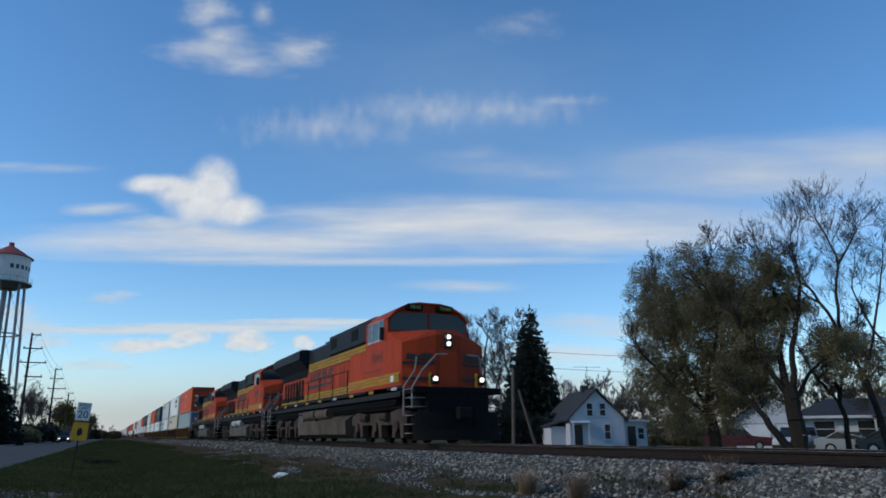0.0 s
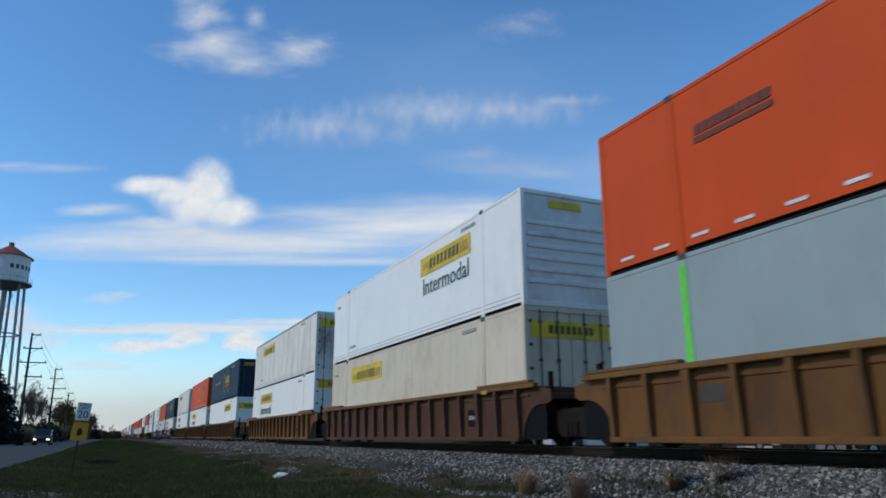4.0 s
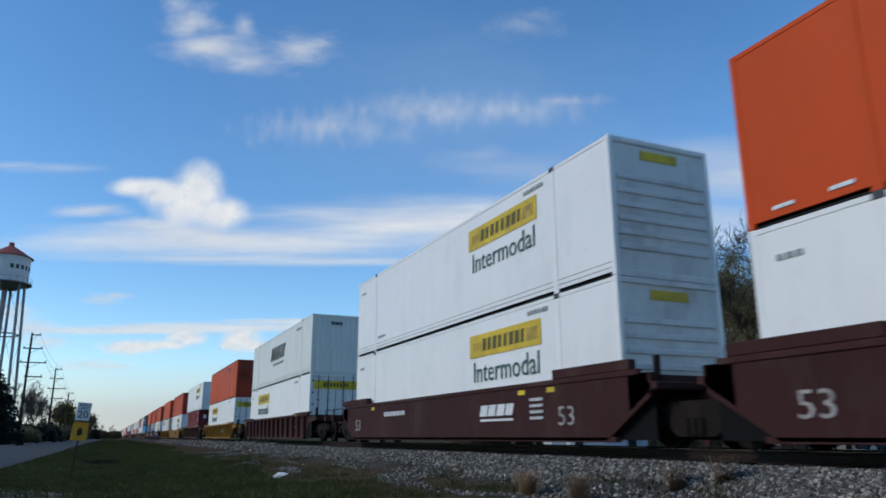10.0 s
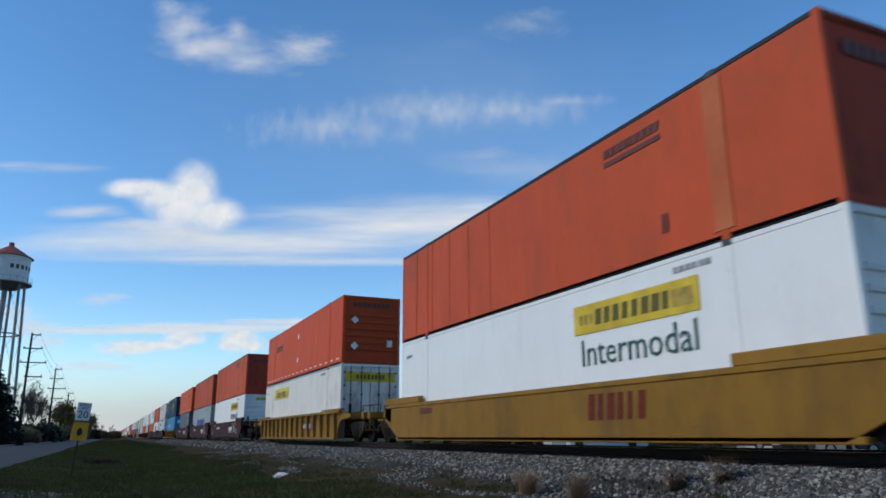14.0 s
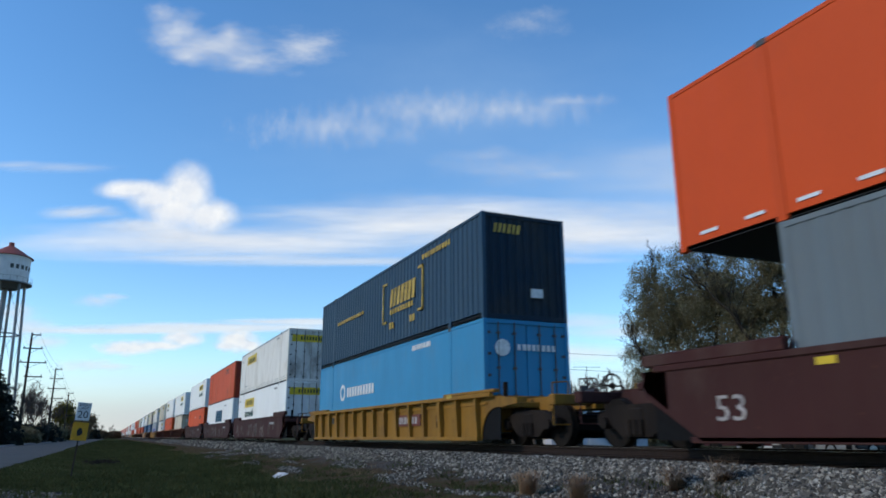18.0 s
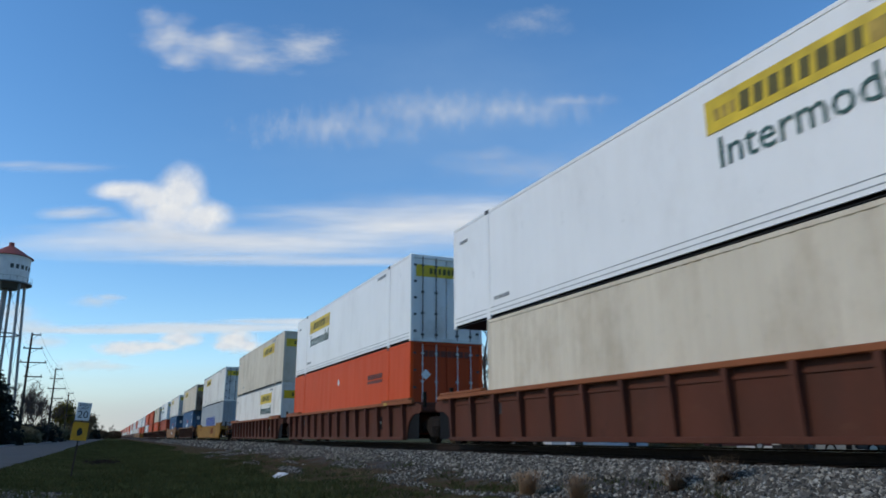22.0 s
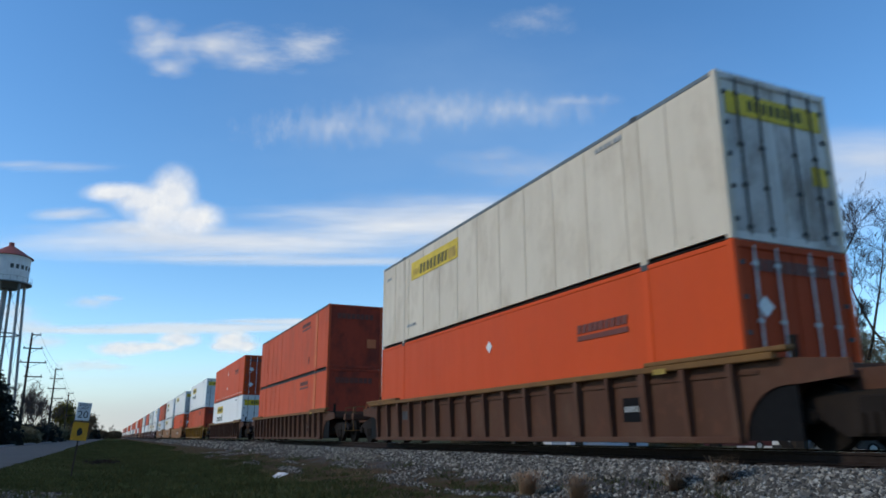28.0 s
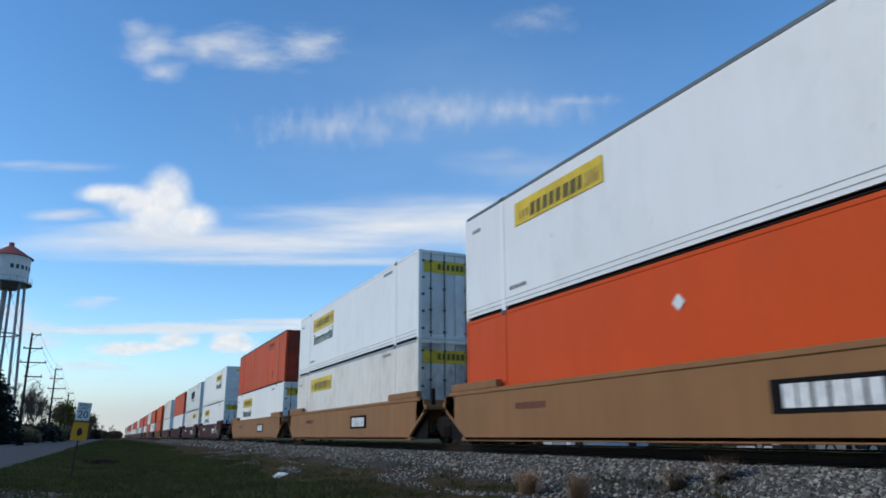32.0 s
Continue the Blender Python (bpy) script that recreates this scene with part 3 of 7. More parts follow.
    # ends
    for sy in (-1, 1):
        door = (lead == "D") == (sy < 0) and style != "so"
        y = sy * (h - 0.04)
        if far and sy > 0:
            continue
        if far:
            part("end_wall", Mb().box(-HALF + 0.1, HALF - 0.1, min(y, y - sy * 0.05), max(y, y - sy * 0.05), 0.02, TALL - 0.02), mat, root)
            continue
        if door:
            for sx in (-1, 1):
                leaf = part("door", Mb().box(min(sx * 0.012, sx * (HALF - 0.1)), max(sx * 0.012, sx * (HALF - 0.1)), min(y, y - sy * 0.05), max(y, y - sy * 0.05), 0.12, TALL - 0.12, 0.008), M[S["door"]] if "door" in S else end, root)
                for k in (0.38, 0.86):
                    rod = Mb().cyl((sx * k, y + sy * 0.035, 0.08), (sx * k, y + sy * 0.035, TALL - 0.08), 0.018, 8)
                    for z in (0.2, 0.9, 1.6, 2.5):
                        rod.box(sx * k - 0.05, sx * k + 0.05, y - 0.01, y + 0.045 * sy if sy > 0 else y + 0.01, z, z + 0.06) if sy > 0 else rod.box(sx * k - 0.05, sx * k + 0.05, y - 0.045, y + 0.01, z, z + 0.06)
                    part("lock_rod", rod, M[S.get("rod", "rod" if "orange" in S["mat"] else "rod_dark")], leaf, "locking rod")
                for z in (0.3, 0.85, 1.4, 1.95, 2.5) if sy < 0 else ():
                    part("hinge", Mb().box(min(sx * (HALF - 0.22), sx * (HALF - 0.06)), max(sx * (HALF - 0.22), sx * (HALF - 0.06)), min(y, y + sy * 0.03), max(y, y + sy * 0.03), z, z + 0.07), M["ink"], leaf)
        else:
            kind = S.get("nose", "ribs")
            mb = Mb()
            if kind == "corr":
                pts = corrugated(HALF - 0.12, 0.04, 0.25, HALF, -h + 0.02)
                if sy > 0:
                    pts = [(a, -b) for a, b in pts]
                mb.prism(pts, 0.12, TALL - 0.1, "z")
            else:
                mb.box(-HALF + 0.1, HALF - 0.1, min(y, y - sy * 0.05), max(y, y - sy * 0.05), 0.1, TALL - 0.1)
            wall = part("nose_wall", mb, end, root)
            if kind == "ribs" and sy < 0:
                for i in range(6):
                    z = 0.55 + i * 0.29
                    part("rib", Mb().box(-HALF + 0.17, HALF - 0.17, min(y, y + sy * 0.035), max(y, y + sy * 0.035), z, z + 0.11, 0.02), end, wall)
        if sy > 0:
            continue
        part("end_header", Mb().box(-HALF + 0.1, HALF - 0.1, min(sy * h, sy * (h - 0.08)), max(sy * h, sy * (h - 0.08)), TALL - 0.13, TALL - 0.01, 0.01), end, root)
        part("end_sill", Mb().box(-HALF + 0.1, HALF - 0.1, min(sy * h, sy * (h - 0.08)), max(sy * h, sy * (h - 0.08)), 0.0, 0.13, 0.01), end, root)
    if far and style[0] == "j":
        sheet("brand_panel", 3.53, 0.58, M["sign_yellow"], root, FX, at_y(h, lead, 2.75, 6.28), 1.9, label="yellow panel")
    elif not far:
        S["marks"](root, lead, h)
    return root


FX = -HALF - 0.002


def at_y(h, lead, d0, d1):
    """The road-side left edge of a mark that lies d0 to d1 from the nose."""
    return -h + d1 if lead == "N" else h - d0


def marks_yellow(word, wide=False):
    def f(root, lead, h):
        y = at_y(h, lead, 2.75, 6.28)
        sheet("brand_panel", 3.53, 0.58, M["sign_yellow"], root, FX, y, 1.9 if word else 1.95, label="yellow panel with dark marks")
        bars("brand_mark", 8, 2.2, 0.31, M["ink_brand"], root, FX - 0.006, y - 0.72, 2.035, label="dark bars of brand lettering", seed=3, gap=0.42, lean=0.03)
        bars("brand_mark", 3, 0.5, 0.2, M["ink_gold"], root, FX - 0.006, y - 0.2, 2.08, label="dull gold bars", seed=5)
        sheet("brand_emblem", 0.5, 0.3, M["ink_gold"], root, FX, y - 2.9, 2.03, label="dull gold emblem", thick=0.01)
        if word:
            letters("lettering", "Intermodal", 3.2, 0.52, M["ink_green"], root, FX, y - 0.22, 1.26, label="dark green word Intermodal")
        bars("small_print", 3, 0.5, 0.09, M["ink_grey"], root, FX, h - 0.45, 2.35, label="small grey print bars", seed=7)
        bars("small_print", 7, 0.8, 0.09, M["ink_grey"], root, FX, h - 2.4, 0.45, label="small grey print bars", seed=8)
        bars("small_print", 6, 0.9, 0.1, M["ink_grey"], root, FX, -h + 3.3, 2.6, label="small grey print bars", seed=9)
        # leading end
        if lead == "D":
            sheet("brand_panel", 2.2, 0.4, M["sign_yellow"], root, -1.1, -h + 0.026, 2.16, FRONT, "yellow panel across the doors", 0.008)
            bars("brand_mark", 8, 1.3, 0.2, M["ink_brand"], root, -0.62, -h + 0.016, 2.26, FRONT, label="dark bars of brand lettering", seed=11)
            sheet("sticker", 0.35, 0.34, M["sign_yellow"], root, 0.75, -h + 0.026, 1.15, FRONT, "yellow sticker", 0.008)
        elif wide:
            sheet("brand_panel", 2.3, 0.44, M["sign_yellow"], root, -1.15, -h + 0.03, 2.02, FRONT, "yellow panel across the nose", 0.008)
            bars("brand_mark", 8, 1.4, 0.2, M["ink_brand"], root, -0.7, -h + 0.02, 2.14, FRONT, label="dark bars of brand lettering", seed=12)
        else:
            sheet("brand_panel", 0.95, 0.2, M["sign_yellow"], root, -0.48, -h + 0.03, 2.48, FRONT, "small yellow panel", 0.008)
    return f


def marks_orange(root, lead, h):
    y = at_y(h, lead, 16.15 - 4.25, 16.15 - 2.6) if h > 7 else 0
    bars("brand_mark", 9, 1.62, 0.17, M["ink_brown"], root, FX, y, 1.93, label="dark brown bars of brand lettering", seed=2, lean=0.03, gap=0.2)
    sheet("brand_mark", 1.62, 0.1, M["ink_brown"], root, FX, y, 1.78, label="dark brown underline")
    for z in (0.89, 2.1):
        part("diamond_reflector", Mb().prism([(0, -0.15), (0.15, 0), (0, 0.15), (-0.15, 0)], -0.002, 0.008, "z"), M["silver"], root, "silver diamond sticker", at=Matrix.Translation((FX, 0, z)) @ NEAR)
    for i in range(17):
        sheet("reflector_strip", 0.36, 0.055, M["silver"], root, FX, h - 0.5 - i * 0.93, 0.2, label="white reflective strip")
    for z in (0.75, 1.85):
        part("diamond_reflector", Mb().prism([(0, -0.17), (0.17, 0), (0, 0.17), (-0.17, 0)], -0.002, 0.008, "z"), M["silver"], root, "silver diamond sticker", at=Matrix.Translation((-0.75, -h - 0.004, z)) @ FRONT)
    sheet("sticker", 0.24, 0.28, M["ink_white"], root, 0.7, -h + 0.03, 0.75, FRONT, "white sticker", 0.04)
    bars("brand_mark", 8, 1.7, 0.2, M["ink_brown"], root, -0.85, -h + 0.02, 2.42, FRONT, label="dark brown bars of brand lettering", seed=4, gap=0.2)


def marks_orange_old(root, lead, h):
    y = at_y(h, lead, 16.15 - 5.0, 16.15 - 3.35)
    bars("brand_mark", 9, 1.65, 0.18, M["ink_brown"], root, FX, y, 2.38, label="dark brown bars of brand lettering", seed=2, lean=0.03, gap=0.2)
    sheet("brand_mark", 1.65, 0.1, M["ink_brown"], root, FX, y, 2.2, label="dark brown underline")
    s = -1 if lead == "D" else 1
    sheet("faded_strip", 0.42, 2.6, M["orange_faded"], root, FX + 0.004, s * 6.0 + 0.21, 0.16, label="sun-bleached orange strip", thick=0.012)
    bars("small_print", 2, 0.2, 0.35, M["ink_brown"], root, FX, s * 4.6, 0.45, label="small dark print", seed=6)
    bars("brand_mark", 8, 1.75, 0.24, M["ink_brown"], root, -0.88, -h + 0.01, 2.25, FRONT, label="dark brown bars of brand lettering", seed=4, gap=0.2)
    sheet("sticker", 0.42, 0.4, M["orange_faded"], root, 0.55, -h + 0.02, 0.95, FRONT, "pale worn sticker", 0.02)


def marks_navy(root, lead, h):
    y = -h + 7.75
    x = FX - 0.002
    mb = Mb()
    for a, s in ((0.0, 1), (3.75, -1)):
        mb.box(min(a, a + s * 0.09), max(a, a + s * 0.09), 0, 1.45, -0.003, 0.03)
        for z in (0, 1.37):
            mb.box(min(a, a + s * 0.42), max(a, a + s * 0.42), z, z + 0.08, -0.003, 0.03)
    part("brand_bracket", mb, M["ink_gold"], root, "gold brackets", at=Matrix.Translation((x, y, 0.86)) @ NEAR)
    bars("brand_mark", 7, 2.35, 0.62, M["ink_gold"], root, x - 0.006, y - 0.72, 1.38, lean=0.12, label="gold bars of brand lettering", gap=0.34, seed=12)
    bars("brand_mark", 9, 2.2, 0.17, M["ink_gold"], root, x - 0.006, y - 0.75, 1.12, label="gold bars of brand lettering", seed=13)
    bars("brand_mark", 16, 3.6, 0.13, M["ink_gold"], root, x - 0.006, h - 2.6, 1.62, label="gold bars of small lettering", seed=14)
    bars("small_print", 10, 2.2, 0.16, M["ink_gold"], root, x - 0.006, -h + 4.1, 2.45, label="gold bars of small lettering", seed=15)
    for k in (0.7, 2.6):
        bars("small_print", 2, 0.5, 0.22, M["ink_gold"], root, x - 0.006, y - k, 0.62, label="gold dots", seed=16)
    bars("brand_mark", 6, 0.85, 0.26, M["ink_gold"], root, -0.95, -h + 0.015, 2.35, FRONT, label="gold bars of brand lettering", seed=17, lean=0.05)
    if lead == "N":
        sheet("sticker", 0.36, 0.24, M["ink_white"], root, 0.15, -h - 0.002, 0.62, FRONT, "white sticker", 0.05)


def marks_swift(root, lead, h):
    bars("brand_mark", 9, 3.9, 0.78, M["ink_black"], root, FX, -h + 10.05, 1.42, lean=0.3, label="dark slanted bars of brand lettering", gap=0.45, seed=21)
    bars("brand_mark", 11, 2.9, 0.14, M["ink_grey"], root, FX, -h + 9.2, 1.1, label="grey bars of small lettering", seed=22)
    bars("small_print", 6, 1.1, 0.13, M["ink_grey"], root, FX, -h + 3.4, 2.45, label="grey print bars", seed=23)
    bars("brand_mark", 5, 0.6, 0.16, M["ink"], root, -0.35, -h - 0.002, 2.4, FRONT, label="dark bars of brand lettering", seed=24)


def marks_matson(root, lead, h):
    y = -h + 11.45
    mb = Mb()
    # plain upright bars
    for k in range(12):
        a = k * 0.57
        mb.prism([(a, 0), (a + 0.3, 0), (a + 0.34, 0.82), (a + 0.04, 0.82)], -0.003, 0.006, "z")
    tagged(part("brand_mark", mb, M["ink_blue"], root, "large blue bars of brand lettering", at=Matrix.Translation((FX, y, 0.92)) @ NEAR), kind="stuff")
    bars("small_print", 8, 1.8, 0.14, M["ink_grey"], root, FX, -h + 4.4, 2.45, label="grey print bars", seed=31)


def marks_marten(root, lead, h):
    bars("brand_mark", 13, 4.0, 0.95, M["ink_teal"], root, FX, -h + 9.85, 1.2, lean=0.16, label="large blue bars of brand lettering", gap=0.42, seed=32)
    bars("brand_mark", 13, 1.7, 0.42, M["ink_teal"], root, -0.85, -h - 0.004, 2.0, FRONT, lean=0.08, label="blue bars of brand lettering", gap=0.4, seed=33)
    bars("small_print", 6, 1.1, 0.13, M["ink_grey"], root, FX, -h + 4.6, 2.4, label="grey print bars", seed=34)


def marks_bright(root, lead, h):
    part("brand_emblem", Mb().cyl((0, 0, -0.003), (0, 0, 0.006), 0.33, 20), M["ink_white"], root, "white ring emblem", at=Matrix.Translation((FX, -h + 12.5, 1.65)) @ NEAR)
    part("brand_emblem", Mb().cyl((0, 0, -0.003), (0, 0, 0.009), 0.2, 20), M["sky"], root, at=Matrix.Translation((FX, -h + 12.5, 1.65)) @ NEAR)
    bars("brand_mark", 10, 3.4, 0.36, M["ink_white"], root, FX, -h + 11.9, 1.45, label="white bars of brand lettering", seed=35)
    bars("small_print", 8, 1.5, 0.16, M["ink_white"], root, FX, -h + 4.9, 2.55, label="white print bars", seed=36)
    bars("brand_mark", 8, 1.2, 0.16, M["ink_white"], root, -0.3, -h + 0.01, 2.1, FRONT, label="white bars of brand lettering", seed=37)
    part("brand_emblem", Mb().cyl((0, 0, -0.003), (0, 0, 0.02), 0.22, 16), M["ink_white"], root, "white emblem", at=Matrix.Translation((-0.75, -h + 0.01, 2.15)) @ FRONT)


def marks_small(mat="ink_white", extra=""):
    def f(root, lead, h):
        bars("small_print", 5, 0.7, 0.14, M[mat], root, FX, -h + 1.3, 2.45, label="print bars", seed=41)
        bars("small_print", 4, 0.3, 0.5, M[mat], root, FX, -h + 0.7, 1.5, label="print bars", seed=42)
        sheet("sticker", 0.3, 0.36, M["ink_white"], root, -0.8, -h - 0.002, 1.9, FRONT, "white sticker", 0.05)
        if extra == "wings":
            part("brand_emblem", Mb().prism([(0, 0.42), (0.3, 0.3), (0.85, 0.16), (1.4, 0.3), (1.7, 0.45), (1.35, 0.1), (0.85, 0.0), (0.3, 0.12)], -0.003, 0.006, "z"), M["ink_red"], root, "red winged emblem", at=Matrix.Translation((FX, 0.6, 1.6)) @ NEAR)
            bars("brand_mark", 3, 1.35, 0.42, M["ink_white"], root, FX, 0.5, 1.1, label="white bars of brand lettering", gap=0.12, seed=43)
        if extra == "strap":
            for s in (-1, 1):
                sheet("strap", 0.14, 2.5, M["lime"], root, FX - 0.004, s * 6 + 0.07, 0.2, label="lime green tape strip")
    return f


M["ink_brand"] = plain("dull_dark_brand_ink", (0.10, 0.085, 0.02), 0.6)
M["orange_faded"] = paint("sun_bleached_orange", (0.53, 0.150, 0.060), 0.6, dirt=(0.40, 0.08, 0.03), amount=0.6, stain=0.6)
STYLES = {
    "jm": dict(mat="white", side="smooth", marks=marks_yellow(True), label="white smooth-sided container with yellow panel and dark lettering"),
    "jy": dict(mat="white_old", side="post", marks=marks_yellow(False), edge="slate", door="grime", label="aged white container with panel seams and yellow panel"),
    "jp": dict(mat="white", side="smooth", door="grime", marks=marks_yellow(False), edge="slate", label="clean white smooth container with a yellow panel"),
    "jn": dict(mat="white_old", side="smooth", door="grime", edge="grey", marks=marks_yellow(False, True), nose="plain", label="white smooth container with a yellow panel"),
    "ji": dict(mat="white_old", side="smooth", marks=marks_yellow(True, True), nose="plain", edge="slate", door="grime", label="dingy white container with yellow panel and dark lettering"),
    "jq": dict(mat="white", side="smooth", marks=marks_yellow(False, True), nose="plain", label="clean white container with a broad yellow nose panel"),
    "jk": dict(mat="cream", side="post", marks=marks_yellow(False), edge="slate", door="grime", end="grime", label="stained beige-white container with panel seams and grimy doors"),
    "jc": dict(mat="cream", side="smooth", marks=marks_yellow(False, True), nose="plain", label="dingy cream-white container with a yellow panel"),
    "jd": dict(mat="cream", side="post", marks=marks_yellow(False), edge="slate", door="door_rust", end="door_rust", label="dirty beige container with rust-stained doors"),
    "sm": dict(mat="orange", side="smooth", marks=marks_orange, label="bright orange container with silver diamond stickers"),
    "so": dict(mat="orange_old", side="post", marks=marks_orange_old, nose="plain", edge="dark", label="faded orange container with a bleached strip"),
    "cx": dict(mat="navy", side="corr", marks=marks_navy, rod="navy", nose="corr", label="dark blue corrugated container with gold brackets"),
    "sw": dict(mat="swift", side="smooth", marks=marks_swift, nose="corr", label="pale grey-white container with dark slanted marks"),
    "mt": dict(mat="grey", side="smooth", marks=marks_matson, nose="corr", label="light blue-grey container with large blue marks"),
    "mr": dict(mat="white", side="smooth", marks=marks_marten, nose="corr", label="white container with large blue slanted marks"),
    "gg": dict(mat="greygreen", side="smooth", marks=marks_small("ink_grey", "strap"), door="slate", label="grey-green container with lime tape strips"),
    "bl": dict(mat="sky", side="smooth", marks=marks_bright, door="sky", label="bright blue container with white marks"),
    "m4": dict(deep=0.016, mat="maroon", side="corr", length=12.19, marks=marks_small(), label="short maroon corrugated container under a longer one"),
    "g4": dict(deep=0.016, mat="slate", side="corr", length=12.19, marks=marks_small(), label="short slate grey corrugated container under a longer one"),
    "c4": dict(deep=0.016, mat="cream", side="corr", length=12.19, marks=marks_small("ink_grey"), nose="corr", label="short cream corrugated container under a longer one"),
    "b4": dict(deep=0.016, mat="blue", side="corr", length=12.19, marks=marks_small("ink_white", "wings"), label="short blue corrugated container with red emblem"),
}


# ---- well cars ----
def wheelset(parent, y, r=0.46, half=0.75):
    w = part("wheel_axle", Mb().cyl((-0.95, 0, 0), (0.95, 0, 0), 0.085, 10), M["truck"], parent, at=pose(0, y, r))
    for s in (-1, 1):
        mb = Mb().cyl((s * (half - 0.065), 0, 0), (s * (half + 0.06), 0, 0), r, 28)
        mb.cyl((s * (half - 0.085), 0, 0), (s * (half - 0.06), 0, 0), r + 0.028, 28)
        mb.cyl((s * (half + 0.06), 0, 0), (s * (half + 0.09), 0, 0), 0.17, 14)
        part("wheel", mb, M["wheel"], w)


def truck(parent, y):
    """A two-axle freight truck: side frames, springs, bolster, wheelsets."""
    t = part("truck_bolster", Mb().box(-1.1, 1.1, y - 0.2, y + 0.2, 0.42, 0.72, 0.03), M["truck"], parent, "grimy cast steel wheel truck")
    for s in (-1, 1):
        x0, x1 = sorted((s * 0.93, s * 1.08))
        fr = Mb().prism([(y - 1.15, 0.42), (y - 1.15, 0.6), (y - 0.55, 0.78), (y + 0.55, 0.78), (y + 1.15, 0.6), (y + 1.15, 0.42), (y + 0.75, 0.42), (y + 0.42, 0.2), (y - 0.42, 0.2), (y - 0.75, 0.42)], x0, x1, "x")
        for k in (-0.16, 0, 0.16):
            fr.cyl((s * 1.1, y + k, 0.24), (s * 1.1, y + k, 0.5), 0.065, 8)
        for k in (-0.89, 0.89):
            fr.cyl((s * 1.0, y + k, 0.46), (s * 1.16, y + k, 0.46), 0.11, 10)
        part("side_frame", fr, M["truck"], t)
    part("brake_rigging", Mb().box(-0.68, 0.68, y - 1.25, y + 1.25, 0.30, 0.62, 0.05).box(-0.9, 0.9, y - 0.34, y + 0.34, 0.16, 0.5, 0.04), M["black"], t, "dark brake rigging")
    for k in (-0.89, 0.89):
        wheelset(parent, y + k)


def well_car(kind, a, b, far=False):
    """One well-car platform. a, b: 1 where the front or rear end has its own truck and coupler, 0 where it rests on a shared joint.
    Origin on the rail tops under the middle of the well; the front is at -y."""
    W = WELLS[kind]
    mat, chord = M[W["mat"]], M[W["chord"]]
    root = thing("well_car", pose(0, 0, 0), W["label"], "rail car", "well cars of the train")
    H = 8.45
    top = W.get("top", 1.27)
    for s in (-1, 1):
        x0, x1 = sorted((s * 1.37, s * 1.34))
        x2, x3 = sorted((s * 1.40, s * 1.53))
        if W["ribs"]:
            arch = [(-0.35 + 0.78 * math.sin(k * math.pi / 12), 0.13 + 0.76 * math.cos(k * math.pi / 12)) for k in range(7)]
            ea, eb = 1.35 if a else 0.75, 1.35 if b else 0.75
            outline = [(-H - ea, 0.95), (-H - 0.6, 0.89)] + [(-H + u, v) for u, v in arch] + [(H - u, v) for u, v in reversed(arch)]
            outline += [(H + 0.6, 0.89), (H + eb, 0.95), (H + eb, top - 0.1), (H + 0.3, top), (-H - 0.3, top), (-H - ea, top - 0.1)]
        else:
            outline = [(-H - 0.55, top - 0.42), (-H + 0.7, 0.13), (H - 0.7, 0.13), (H + 0.55, top - 0.42), (H + 0.55, top), (-H - 0.55, top)]
        if W["ribs"] or s > 0:
            x4, x5 = x0, x1
        else:
            x4, x5 = sorted((s * 1.50, s * 1.42))
        part("side_wall", Mb().prism(outline, x4, x5, "x"), mat, root)
        part("top_chord", Mb().box(x2, x3, -H - 0.3, H + 0.3, top - 0.03, top + 0.075, 0.015), chord, root, "worn top chord")
        if s < 0:
            part("bottom_chord", Mb().box(min(s * 1.34, s * 1.5), max(s * 1.34, s * 1.5), -H + 0.45, H - 0.45, 0.10, 0.20, 0.012), mat, root)
        if W["ribs"] and s < 0 and not far:
            n = W["ribs"]
            for i in range(n):
                y = -H + 0.52 + i * (2 * H - 1.04) / (n - 1)
                wide = 0.085 if i in (2, n - 3) else 0.055
                rib = Mb().prism([(-1.37, 0.18), (-1.47, 0.18), (-1.52, top - 0.25), (-1.52, top - 0.02), (-1.37, top - 0.02)], y - wide, y + wide)
                part("rib", rib, mat, root)
            part("lap_plate", Mb().box(-1.40, -1.37, -H + 0.1, H - 0.1, top - 0.20, top - 0.15), mat, root)
        # raised end walkway caps
        for e in (-1, 1):
            if s > 0:
                continue
            own = a if e < 0 else b
            y0, y1 = sorted((e * (H - 2.4), e * (H + (0.55 if own else 0.1))))
            part("end_cap", Mb().box(min(s * 1.36, s * 1.535), max(s * 1.36, s * 1.535), y0, y1, top + 0.07, top + (0.15 if W["ribs"] else 0.27), 0.02), chord, root)
    # added black sheets in place of the deep shade inside the wheel arches
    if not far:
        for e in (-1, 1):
            part("inner_sheet", Mb().box(-1.335, -1.31, min(e * (H - 0.55), e * (H + 0.5)), max(e * (H - 0.55), e * (H + 0.5)), 0.14, 0.98), M["black"], root, "black sheet standing for the shade inside the wheel arch")
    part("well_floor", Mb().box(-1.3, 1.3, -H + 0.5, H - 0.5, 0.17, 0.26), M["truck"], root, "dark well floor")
    for e, own in ((-1, a), (1, b)):
        y0, y1 = sorted((e * (H - 0.05), e * (H + 0.1)))
        part("end_wall", Mb().box(-1.33, 1.33, y0, y1, 0.3, top + 0.02, 0.02), mat, root)
        tip = H + (3.0 if own else 1.15)
        y0, y1 = sorted((e * H, e * tip))
        part("end_sill", Mb().prism([(-0.42, 0.78), (0.42, 0.78), (0.36, 1.12), (-0.36, 1.12)], y0, y1), mat, root)
        y0, y1 = sorted((e * (H + 0.1), e * (H + 0.75)))
        part("end_platform", Mb().box(-1.33 if W["ribs"] else -1.5, 1.33 if W["ribs"] else 1.5, y0, y1, top - 0.30, top - 0.16, 0.02), mat, root)
